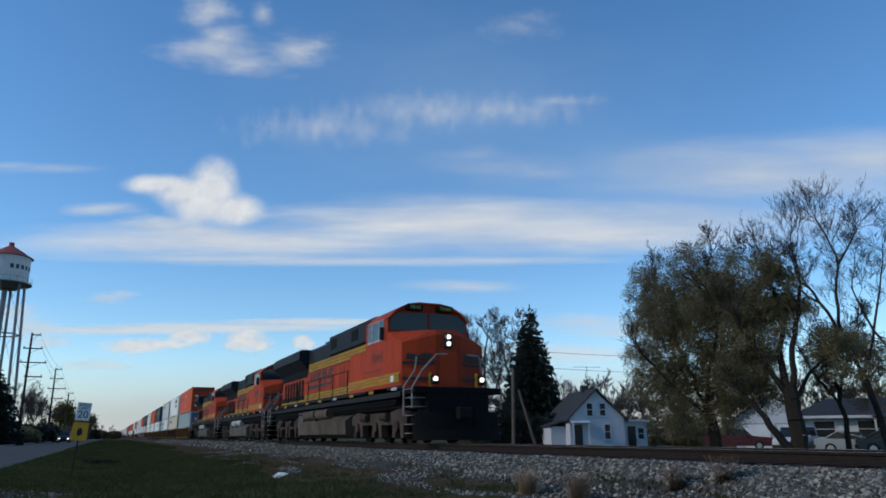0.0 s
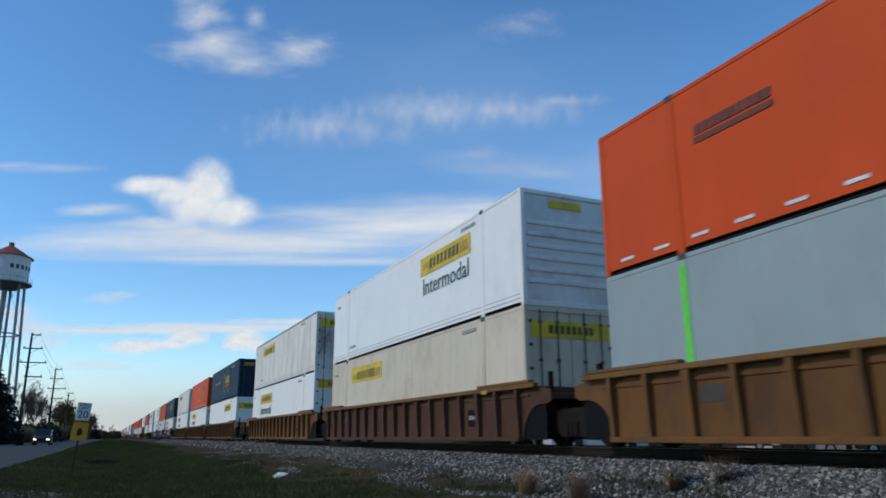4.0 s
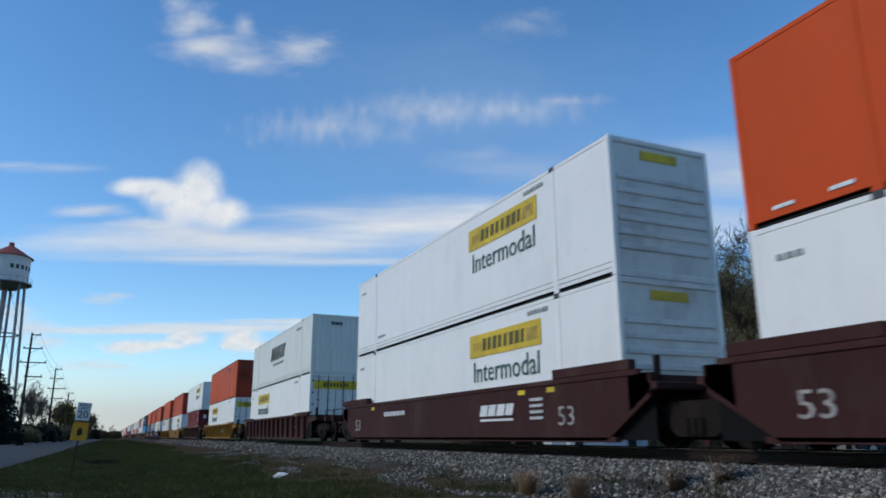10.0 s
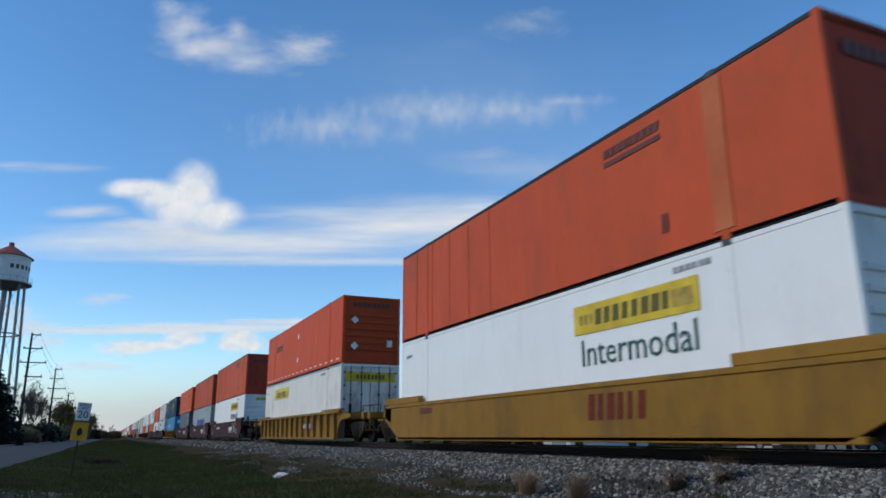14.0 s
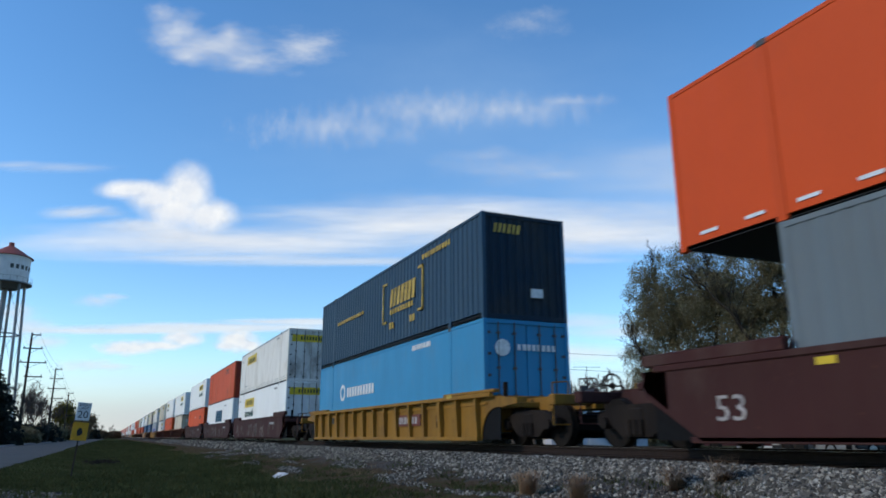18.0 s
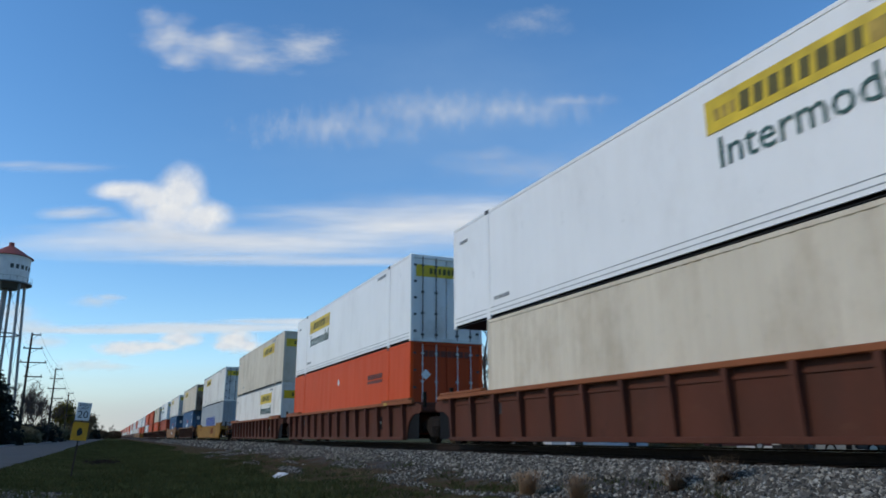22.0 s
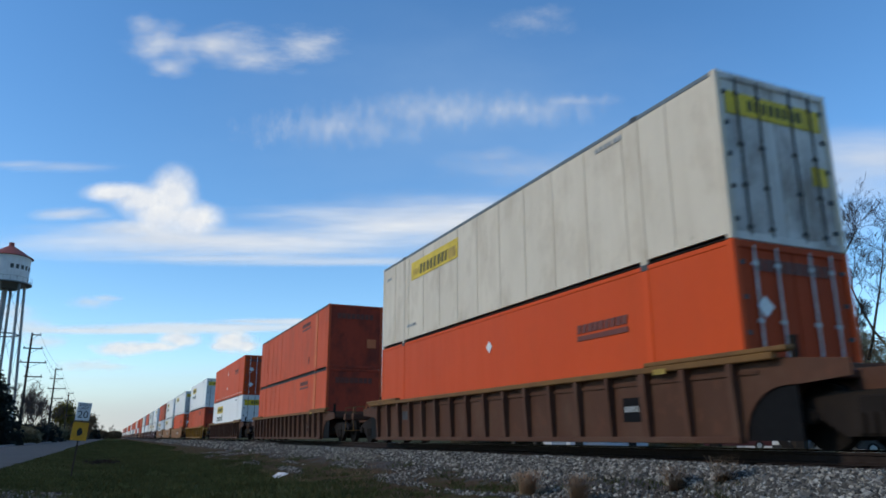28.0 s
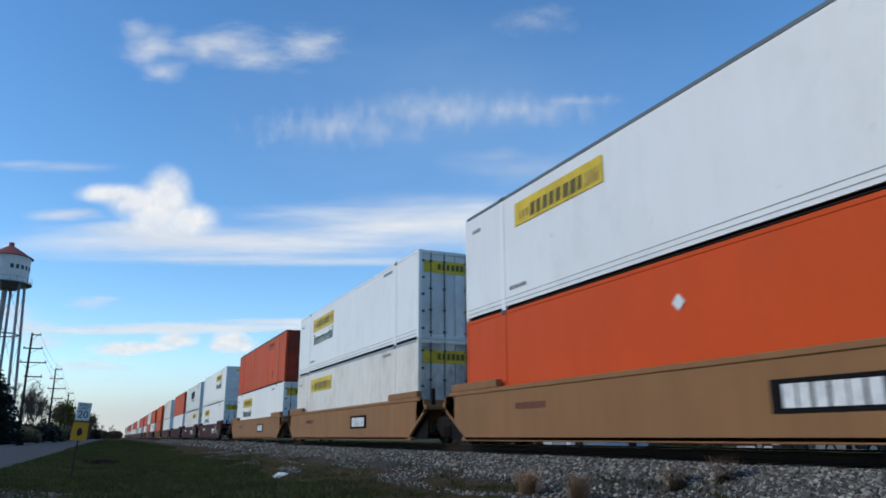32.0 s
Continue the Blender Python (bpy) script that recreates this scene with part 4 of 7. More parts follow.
        for s in () if W["ribs"] else (-1, 1):
            x0, x1 = sorted((s * 1.32, s * 1.5))
            y0, y1 = sorted((e * H, e * (H + 0.6)))
            part("end_post", Mb().prism([(y0 if e > 0 else y1, 0.62), (y0 if e > 0 else y1, top), (y1 if e > 0 else y0, top), (y1 if e > 0 else y0, top - 0.3)], x0, x1, "x"), mat, root)
        if own:
            truck(root, e * (H + 1.35))
            part("coupler", Mb().cyl((0, e * tip, 0.9), (0, e * (tip + 0.45), 0.9), 0.12, 10).box(-0.2, 0.2, min(e * (tip + 0.2), e * (tip + 0.5)), max(e * (tip + 0.2), e * (tip + 0.5)), 0.72, 1.06, 0.04), M["truck"], root, "dark knuckle coupler")
            part("end_beam", Mb().box(-1.35, 1.35, min(e * (tip - 0.35), e * (tip - 0.12)), max(e * (tip - 0.35), e * (tip - 0.12)), 0.85, 1.08, 0.02), mat, root)
            for s in (-1, 1):
                rail = Mb()
                rail.path([(s * 1.3, e * (tip - 0.25), 0.45), (s * 1.3, e * (tip - 0.25), 1.32), (s * 0.9, e * (tip - 0.25), 1.35), (s * 0.9, e * (tip - 0.25), 1.0)], 0.016)
                rail.path([(s * 1.3, e * (tip - 0.25), 0.45), (s * 0.9, e * (tip - 0.25), 0.45)], 0.016)
                part("hand_rail", rail, chord, root)
            if e > 0:
                ring = [(-0.55 + 0.24 * math.cos(k * math.pi / 8), e * (tip - 0.33), 1.2 + 0.24 * math.sin(k * math.pi / 8)) for k in range(17)]
                bw = Mb().path(ring, 0.022).path([ring[0], ring[8]], 0.015).path([ring[4], ring[12]], 0.015).cyl((-0.55, e * (tip - 0.40), 1.2), (-0.55, e * (tip - 0.26), 1.2), 0.05, 8)
                part("brake_wheel", bw, M["truck"], root, "spoked hand brake wheel")
        for s in (-1,):
            post = Mb().box(min(s * 1.02, s * 1.12), max(s * 1.02, s * 1.12), e * (H + 0.3) - 0.05, e * (H + 0.3) + 0.05, top - 0.2, top + 0.33, 0.01)
            part("stanchion", post, M["truck"], root)
    if not far:
        W["marks"](root)
    if not b:
        # shared truck under the joint to the next platform
        truck(root, H + 1.3)
    return root


def well_marks(kind):
    def f(root):
        x = -1.505 if kind in ("bnsf", "ttx", "graffiti", "plain") else -1.374
        if kind == "bnsf":
            letters("lettering", "53", 0.56, 0.38, M["ink_pale"], root, x, 7.4, 0.42, label="white number 53")
            letters("lettering", "53", 0.56, 0.38, M["ink_pale"], root, x, -6.2, 0.42, label="white number 53")
            bars("brand_mark", 4, 1.7, 0.26, M["ink_white"], root, x, -2.7, 0.68, lean=0.1, label="white bars of brand lettering", gap=0.2, seed=51)
            sheet("brand_mark", 1.6, 0.05, M["ink_white"], root, x, -2.75, 0.56)
            bars("small_print", 11, 1.9, 0.14, M["ink_white"], root, x, 4.3, 0.86, label="white print bars", seed=52)
            for k in range(4):
                bars("small_print", 5, 0.55, 0.06, M["ink_white"], root, x, -5.1, 0.95 - k * 0.13, label="white print bars", seed=53 + k)
            for k in (5.6, -4.6, -5.8):
                sheet("reflector_strip", 0.3, 0.1, M["sign_yellow"], root, x, k, 1.1, label="amber reflector strip")
        if kind == "ttx":
            bars("brand_mark", 6, 1.75, 0.48, M["ink_red_old"], root, x, -2.4, 0.5, label="dull red bars of brand lettering", gap=0.5, seed=57, lean=0.05)
            bars("small_print", 7, 0.9, 0.16, M["ink_brown"], root, x, 6.0, 0.85, label="dark print bars", seed=58)
        if kind == "plain":
            sheet("brand_panel", 1.9, 0.46, M["black"], root, x, -1.85, 0.5, label="black panel with white marks")
            bars("brand_mark", 6, 1.5, 0.32, M["ink_white"], root, x - 0.006, -2.05, 0.57, label="white bars of brand lettering", gap=0.2, seed=59)
            bars("small_print", 9, 1.3, 0.14, M["ink_brown"], root, x, 5.2, 0.8, label="dark print bars", seed=60)
        if kind == "graffiti":
            r = random.Random(9)
            mb = Mb()
            for i in range(26):
                # a loop or a hook, drawn with a broad soft can
                a, z = r.choice((-6.2, -4.6, -1.6, 0.6, 2.4, 5.6)) + r.uniform(-0.8, 0.8), r.uniform(0.48, 0.86)
                ra, rz, turn0, span, wide = r.uniform(0.14, 0.34), r.uniform(0.16, 0.34), r.uniform(0, 6.28), r.uniform(2.4, 6.0), r.uniform(0.025, 0.06)
                ring = [(turn0 + span * k / 12) for k in range(13)]
                for t0, t1 in zip(ring, ring[1:]):
                    q = [(a + (ra + o) * math.cos(t) + 0.3 * (rz + o) * math.sin(t), min(1.13, max(0.2, z + (rz + o) * math.sin(t)))) for t, o in ((t0, -wide), (t0, wide), (t1, wide), (t1, -wide))]
                    mb.prism(q, -0.003, 0.004, "z")
            tagged(part("graffiti", mb, M["spray"], root, "faded pale spray paint scrawl", at=Matrix.Translation((x, 0, 0)) @ NEAR), kind="stuff")
            bars("small_print", 9, 1.3, 0.12, M["ink_grey"], root, x, -5.0, 0.9, label="print bars", seed=61)
        if kind == "stencil":
            sheet("brand_panel", 1.9, 0.34, M["ink_brown"], root, -1.385, -2.2, 0.52, label="worn dark stencil panel", thick=0.02)
            bars("brand_mark", 7, 1.6, 0.2, M["ink_pale"], root, -1.41, -2.35, 0.59, label="faded pale bars of lettering", seed=66)
        if kind in ("rib", "stencil"):
            bars("small_print", 6, 0.55, 0.26, M["ink"], root, x, 5.8, 0.72, label="dark print bars", seed=62)
            sheet("notice_plate", 0.5, 0.42, M["black"], root, x, -5.25, 0.45, label="black notice plate")
            bars("small_print", 4, 0.4, 0.1, M["ink_grey"], root, x - 0.004, -5.3, 0.62, label="grey print bars", seed=63)
            sheet("reflector_strip", 0.3, 0.09, M["ink_gold"], root, -1.532, -6.3, 1.2, label="yellow reflector strip")
    return f


M["ink_pale"] = plain("dulled_white_lettering", (0.36, 0.33, 0.32), 0.7, vary=0.5, scale=5.0)
M["ink_red_old"] = plain("dull_red_lettering", (0.13, 0.028, 0.018), 0.7)
M["spray"] = plain("faded_spray_paint", (0.125, 0.112, 0.10), 0.8, vary=0.8, scale=1.2)
WELLS = {
    "tan": dict(mat="well_tan", chord="chord_tan", ribs=17, marks=well_marks("rib"), label="tan ribbed steel well car with rust stains"),
    "yellow": dict(mat="well_yellow", chord="well_yellow", ribs=15, top=1.17, marks=well_marks("stencil"), label="yellow ribbed steel well car on the rails"),
    "brown": dict(mat="well_brown", chord="chord_tan", ribs=17, marks=well_marks("rib"), label="dark brown ribbed well car with tan top chord"),
    "rust": dict(mat="well_rust", chord="chord_orange", ribs=14, top=1.22, marks=well_marks("rib"), label="rust red ribbed well car with orange-brown chord"),
    "darkrib": dict(mat="well_maroon", chord="well_maroon", ribs=14, top=1.2, marks=well_marks("rib"), label="dark maroon ribbed well car"),
    "maroon": dict(mat="well_maroon", chord="well_maroon", ribs=0, marks=well_marks("bnsf"), label="dark maroon smooth-sided well car with white marks"),
    "graffiti": dict(mat="well_maroon", chord="well_maroon", ribs=0, marks=well_marks("graffiti"), label="dull maroon well car with faded graffiti"),
    "smooth": dict(mat="well_yellow", chord="well_yellow", ribs=0, top=1.12, marks=well_marks("ttx"), label="yellow smooth-sided well car with dull red marks"),
    "plain": dict(mat="well_plain", chord="well_plain", ribs=0, marks=well_marks("plain"), label="tan-brown smooth well car with a black panel"),
}
M["well_plain"] = paint("tan_brown_well_car_paint", (0.25, 0.125, 0.055), 0.6, dirt=(0.12, 0.07, 0.04), amount=0.4, rust=0.05)

# upper, lower, platform, distance of the leading container face from the reference point
CARS = [
    ("sm N", "gg D", "tan", 7.01), ("jm N", "jc D", "brown", 26.3), ("jy D", "jm D", "tan", 45.62), ("cx D", "jq N", "tan", 69.12), ("sm D", "jm D", "tan", 88.58),
    ("jn D", "jm D", "tan", 108.19), ("cx D", "ji D", "maroon", 131.63), ("sm N", "jm D", "maroon", 151.11), ("jm N", "jm N", "maroon", 170.44), ("sw N", "jm D", "darkrib", 194.04),
    ("so D", "jm D", "yellow", 217.55), ("jm N", "m4 D", "brown", 240.88), ("so D", "jm N", "smooth", 264.64), ("sm N", "jn D", "yellow", 287.82), ("so D", "jm N", "maroon", 312.08),
    ("so D", "mt D", "maroon", 331.42), ("sm D", "g4 D", "maroon", 351.03), ("cx N", "bl D", "yellow", 374.42), ("jn D", "jm D", "graffiti", 397.75), ("so D", "mr N", "graffiti", 417.05),
    ("jm N", "sm D", "graffiti", 436.44), ("jm N", "c4 N", "rust", 459.86), ("jm D", "sm D", "rust", 479.32), ("jc N", "ji N", "rust", 498.75), ("jy D", "mt N", "smooth", 522.28),
    ("jd D", "b4 D", "brown", 545.75), ("jn D", "b4 D", "plain", 569.08), ("jm D", "so D", "brown", 592.53), ("jk D", "sm D", "brown", 616.09), ("so D", "so D", "brown", 639.58),
    ("sm D", "jm D", "brown", 662.61), ("jm D", "so D", "yellow", 686.16), ("jp D", "sm D", "plain", 709.71), ("jm D", "jn D", "plain", 729.3), ("so D", "jm D", "plain", 748.91),
    ("jm N", "jm D", "maroon", 772.4), ("sw N", "jn N", "maroon", 791.9), ("so D", "mr D", "maroon", 811.4), ("jn D", "mr N", "brown", 834.9), ("sm D", "so D", "tan", 858.4),
]
tail = random.Random(21)
pos = 858.4
for i in range(18):
    pos += 19.45 if i % 3 else 23.45
    CARS.append((tail.choice(("so D", "sm D", "jm D", "jy D", "cx D", "sm N")), tail.choice(("jm D", "jn D", "so D", "jm N", "mt D")), tail.choice(("brown", "tan", "maroon")), pos))

TRAIN = []        # (thing, distance along the train, height)
made = {}


SHORT = {"m4": 0.953, "c4": 0.965}      # lower boxes


def squash(root, k):
    """A container a little lower than the others."""
    if k < 1:
        for ob in root.children_recursive:
            if ob.matrix_basis.is_identity:
                for v in ob.data.vertices:
                    v.co.z *= k
    return root


def again(key, build):
    """The first of a kind is built, the others are copies of it."""
    if key in made:
        return copy_thing(made[key], Matrix())
    made[key] = squash(build(), SHORT.get(key[0][:2], 1.0))
    return made[key]


for i, (up, low, well, y) in enumerate(CARS):
    mid = y + 8.075
    gap_f = y - CARS[i - 1][3] - 16.15 if i else 7
    gap_b = CARS[i + 1][3] - y - 16.15 if i + 1 < len(CARS) else 7
    a, b = int(gap_f > 5), int(gap_b > 5)
    TRAIN.append((again((well, a, b, i > 36), lambda: well_car(well, a, b, i > 36)), mid, RAIL))
    for spec, z in ((low, 0.285), (up, 0.285 + TALL * SHORT.get(low[:2], 1.0))):
        st, lead = spec.split()
        TRAIN.append((again((spec, i > 36), lambda: container(st, lead, i > 36)), mid, RAIL + z))


# ---- locomotives ----
def loco(number, plain_number, long=1.0, wing0=3.9, roof=4.46):
    """A six-axle wide-nosed diesel locomotive. Origin on the rail tops under its middle, the cab end at -y."""
    root = thing("locomotive", pose(0, 0, 0), "orange and black diesel locomotive with yellow stripes" if plain_number == 0 else "weathered orange diesel locomotive with faded lettering", "locomotive", "locomotives of the train")
    OR, YE, BK, DK = M["loco_orange"], M["loco_yellow"], M["black"], M["dark"]
    lamp = M["headlight"] if plain_number == 0 else M["silver"]
    # frame and walkway
    part("frame", Mb().box(-1.1, 1.1, -10.4, 10.4, 1.05, 1.5, 0.03), BK, root)
    part("walkway", Mb().box(-1.50, 1.50, -9.7, 10.3, 1.60, 1.72, 0.015), BK, root)
    for s in (-1, 1):
        x0, x1 = sorted((s * 1.46, s * 1.50))
        part("side_sill", Mb().box(x0, x1, -9.6, 10.2, 1.44, 1.80, 0.008), M["sill"], root, "dark grey side sill")
        for k in range(9):
            y = -9.3 + k * 2.2
            part("reflector", Mb().box(min(s * 1.5, s * 1.51), max(s * 1.5, s * 1.51), y, y + 0.46, 1.66, 1.76), YE if k % 3 else M["silver_dull"], root, "sill reflector plate")
    # long hood, striped
    hood = part("hood", Mb().box(-1.02, 1.02, -6.0, 9.35, 1.7, 3.72, 0.02), OR, root, "orange engine hood")
    part("hood_top", Mb().prism([(-1.02, 3.72), (1.02, 3.72), (1.02, roof - 0.14), (0.88, roof), (-0.88, roof), (-1.02, roof - 0.14)], -6.0, 5.0), M["hood_grey"], root, "dark grey hood roof")
    for s in (-1, 1):
        x0, x1 = sorted((s * 1.02, s * 1.048))
        for z0, z1 in ((1.92, 2.01), (2.03, 2.12), (2.14, 2.23)):
            part("stripe", Mb().box(x0, x1, -6.0, 4.3 if z0 > 1.95 else 9.33, z0, z1), YE, hood, "yellow stripe")
        part("stripe_ground", Mb().box(min(s * 1.02, s * 1.036), max(s * 1.02, s * 1.036), -6.0, 9.33, 1.78, 2.25).box(min(s * 1.02, s * 1.036), max(s * 1.02, s * 1.036), -6.0, wing0, 3.27, 3.72), BK, hood, "black ground of the stripes")
        # the wing's shadow on the hood, painted as a black panel
        part("radiator_screen", Mb().box(min(s * 1.02, s * 1.04), max(s * 1.02, s * 1.04), wing0 + 0.1, 9.33, 3.12, 3.9), BK, hood, "black panel painting the shade under the radiator wing")
        for z0, z1 in ((3.30, 3.42), (3.44, 3.55), (3.57, 3.69)):
            part("stripe", Mb().box(x0, x1, -6.0, wing0 - 0.2, z0, z1), YE, hood, "yellow stripe")
        for k in range(14):
            y = -5.6 + k * 0.68
            part("hood_door", Mb().box(min(s * 1.02, s * 1.04), max(s * 1.02, s * 1.04), y, y + 0.63, 2.27, 3.27, 0.008), OR, hood)
        for k in range(7):
            y = 4.6 + k * 0.62
            part("grille", Mb().box(min(s * 1.02, s * 1.05), max(s * 1.02, s * 1.05), y, y + 0.34, 2.05, 3.02, 0.01), BK, hood, "dark louvred grille")
        for y0, y1 in ((-5.2, -4.4), (-3.2, -2.5)):
            part("grille", Mb().box(min(s * 1.02, s * 1.05), max(s * 1.02, s * 1.05), y0, y1, 3.76, 4.08, 0.01), BK, hood)
    # slanted brand marks: four pairs of sheared bars over a tapered bar
    z0, hh = 2.74, 0.47
    for y in (3.3, 2.32, 1.34, 0.36):
        mb = Mb()
        for w0, w1 in ((0.0, 0.24), (0.40, 0.70)):
            mb.prism([(w0, 0), (w1, 0), (w1 + 0.29, hh), (w0 + 0.29, hh)], -0.003, 0.006, "z")
        part("brand_mark", mb, M["ink_black"] if plain_number < 2 else M["ink"], root, "dark slanted brand mark", at=Matrix.Translation((-1.045, y, z0)) @ NEAR)
    part("brand_mark", Mb().prism([(0, 0), (0.16, 0.18), (4.6, 0.15), (4.1, 0.05)], -0.003, 0.006, "z"), M["ink_black"], root, "tapered dark underline", at=Matrix.Translation((-1.045, 3.75, 2.44)) @ NEAR)
    # radiator wings at the rear
    for s in (-1, 1):
        pts = [(s * 0.98, 3.40), (s * 1.46, 3.92), (s * 1.52, 3.96), (s * 1.52, 4.34), (s * 1.42, 4.42), (s * 0.98, 4.42)]
        part("radiator_wing", Mb().prism(pts, wing0, 9.8), M["hood_grey"], root, "dark overhanging radiator housing")
    part("radiator_roof", Mb().box(-1.42, 1.42, wing0, 9.8, 4.40, 4.46, 0.02), M["hood_grey"], root)
    ey, ez = (3.7, 0.46) if roof < 4.4 else (1.9, 0.24)
    part("exhaust_stack", Mb().box(-0.45, 0.45, ey, ey + 0.85, 4.2, roof + ez, 0.06).box(-0.5, 0.5, ey - 0.05, ey + 0.9, roof + ez - 0.02, roof + ez + 0.03, 0.01), M["tank_pale"] if roof < 4.4 else DK, root, "square exhaust stack")
    part("roof_hatch", Mb().box(-0.7, 0.7, -1.2, 1.2, roof - 0.02, roof + 0.06, 0.02), DK, root)
    part("brake_grid_housing", Mb().box(-1.15, 1.15, -6.2, -0.15, 3.72, 4.58 if roof > 4.4 else 4.48, 0.05), M["hood_grey"], root, "tall dark housing behind the cab")
    for s in (-1, 1):
        for y0, y1 in ((-4.2, -3.4), (-1.3, -0.45)):
            part("intake_grille", Mb().box(min(s * 1.15, s * 1.165), max(s * 1.15, s * 1.165), y0, y1, 3.95, 4.4, 0.006), BK, root, "dark intake grille")
        x0, x1 = sorted((s * 1.02, s * 1.46))
        part("side_cabinet", Mb().box(x0, x1, -6.2, -4.2, 1.70, 3.27, 0.02), OR, root, "orange equipment cabinet")
        for z0, z1 in ((1.92, 2.01), (2.03, 2.12), (2.14, 2.23)):
            part("stripe", Mb().box(min(s * 1.46, s * 1.468), max(s * 1.46, s * 1.468), -6.2, -4.2, z0, z1), YE, root, "yellow stripe")
    # cab
    arch = [(-1.5, 1.70), (1.5, 1.70), (1.5, 4.16), (1.2, 4.44), (0.8, 4.64), (0.4, 4.71), (-0.4, 4.71), (-0.8, 4.64), (-1.2, 4.44), (-1.5, 4.16)]
    cab = part("cab", Mb().prism(arch, -8.4, -6.2), OR, root, "orange operator cab")
    part("roof_lip", Mb().prism([(-1.53, 4.14), (-1.22, 4.47), (-0.81, 4.68), (-0.4, 4.75), (0.4, 4.75), (0.81, 4.68), (1.22, 4.47), (1.53, 4.14), (1.47, 4.14), (1.18, 4.42), (0.79, 4.62), (0.4, 4.69), (-0.4, 4.69), (-0.79, 4.62), (-1.18, 4.42), (-1.47, 4.14)], -8.52, -6.2), OR, cab)
    for s in (-1, 1):
        fr = part("window_frame", Mb().box(min(s * 1.5, s * 1.52), max(s * 1.5, s * 1.52), -8.08, -6.42, 3.44, 3.50).box(min(s * 1.5, s * 1.52), max(s * 1.5, s * 1.52), -8.08, -6.42, 4.12, 4.17).box(min(s * 1.5, s * 1.52), max(s * 1.5, s * 1.52), -7.62, -7.56, 3.5, 4.12).box(min(s * 1.5, s * 1.52), max(s * 1.5, s * 1.52), -6.95, -6.89, 3.5, 4.12), M["silver_dull"], cab, "pale side window frame")
        for y0, y1 in ((-8.05, -7.62), (-7.56, -6.95), (-6.89, -6.45)):
            part("side_window", Mb().box(min(s * 1.5, s * 1.508), max(s * 1.5, s * 1.508), y0, y1, 3.5, 4.12), M["glass"], fr, "dark side window")
        part("mirror", Mb().box(min(s * 1.54, s * 1.7), max(s * 1.54, s * 1.7), -8.2, -8.14, 3.4, 3.85, 0.01), DK, cab)
        # windscreen halves and number boards
        x0, x1 = sorted((s * 0.05, s * 1.0))
        part("windscreen", Mb().prism([(s * 0.05, 3.74), (s * 1.42, 3.74), (s * 1.42, 4.12), (s * 1.14, 4.36), (s * 0.05, 4.40)], -8.43, -8.39), M["glass"], cab, "dark windscreen")
        x0, x1 = sorted((s * 0.28, s * 0.86))
        nb = part("number_board", Mb().box(x0, x1, -8.60, -8.40, 4.45, 4.66, 0.01), BK, cab, "dark number board")
        if number:
            letters("lettering", number, 0.42, 0.13, M["ink_lime"], nb, x0 + 0.08, -8.603, 4.49, FRONT, label="pale number on the board")
        else:
            bars("lettering_bars", 4, 0.42, 0.12, M["ink_lime"], nb, x0 + 0.08, -8.603, 4.49, FRONT, label="pale number bars", seed=75)
        for z0, z1 in ((1.92, 2.01), (2.03, 2.12), (2.14, 2.23)):
            part("stripe", Mb().box(min(s * 1.5, s * 1.508), max(s * 1.5, s * 1.508), -9.5, -6.2, z0, z1), YE, cab, "yellow stripe")
        part("seam", Mb().box(min(s * 1.5, s * 1.504), max(s * 1.5, s * 1.504), -8.0, -6.2, 2.42, 2.45), DK, cab)
        part("data_plate", Mb().box(min(s * 1.5, s * 1.512), max(s * 1.5, s * 1.512), -9.0, -8.75, 1.95, 2.15), M["silver"], cab)
    if number:
        letters("lettering", number, 1.35, 0.40, M["ink_brown"], root, -1.506, -6.75, 2.68, label="dark road number")
    else:
        bars("lettering_bars", 4, 1.35, 0.38, M["ink_brown"], root, -1.506, -6.75, 2.68, label="dark bars of an unreadable number", seed=74)
    # wide nose: upright sides, a shallow point in front, shoulders falling to the corners
    back = [(-1.5, -8.4, 1.70), (-1.5, -8.4, 3.66), (-0.5, -8.4, 3.76), (0.5, -8.4, 3.76), (1.5, -8.4, 3.66), (1.5, -8.4, 1.70)]
    front = [(-1.46, -9.6, 1.70), (-1.46, -9.6, 3.16), (-0.4, -9.86, 3.60), (0.4, -9.86, 3.60), (1.46, -9.6, 3.16), (1.46, -9.6, 1.70)]
    tip = [(-0.45, -9.98, 1.70), (-0.45, -9.98, 3.42), (0.45, -9.98, 3.42), (0.45, -9.98, 1.70)]
    nose = part("nose", Mb().add(back + front + tip, [(0, 1, 7, 6), (1, 2, 8, 7), (2, 3, 9, 8), (3, 4, 10, 9), (4, 5, 11, 10), (6, 7, 13, 12), (7, 8, 13), (8, 9, 14, 13), (9, 10, 14), (10, 11, 15, 14), (12, 13, 14, 15), (0, 5, 4, 3, 2, 1), (0, 6, 12, 15, 11, 5)]), OR, root, "orange wide nose")
    for s in (-1, 1):
        a, b = sorted((s * 0.62, s * 1.34))
        ang = math.degrees(math.atan2(0.36, 1.01)) * s
        nm = Matrix.Translation((s * 0.98, -9.81, 2.62)) @ pose(0, 0, 0, 0, 0, ang)
        part("brand_mark", Mb().prism([(-0.42, 0), (0.4, 0), (0.44, 0.2), (0.1, 0.2), (0.06, 0.12), (-0.36, 0.2)], -0.012, 0.0), M["ink_black"], nose, "dark brand mark", at=nm)
        part("nose_stripe", Mb().box(-0.52, 0.52, -0.014, 0.0, -0.16, -0.06).box(-0.52, 0.52, -0.014, 0.0, -0.66, -0.56), M["ink_black"], nose, "dark nose stripe", at=nm)
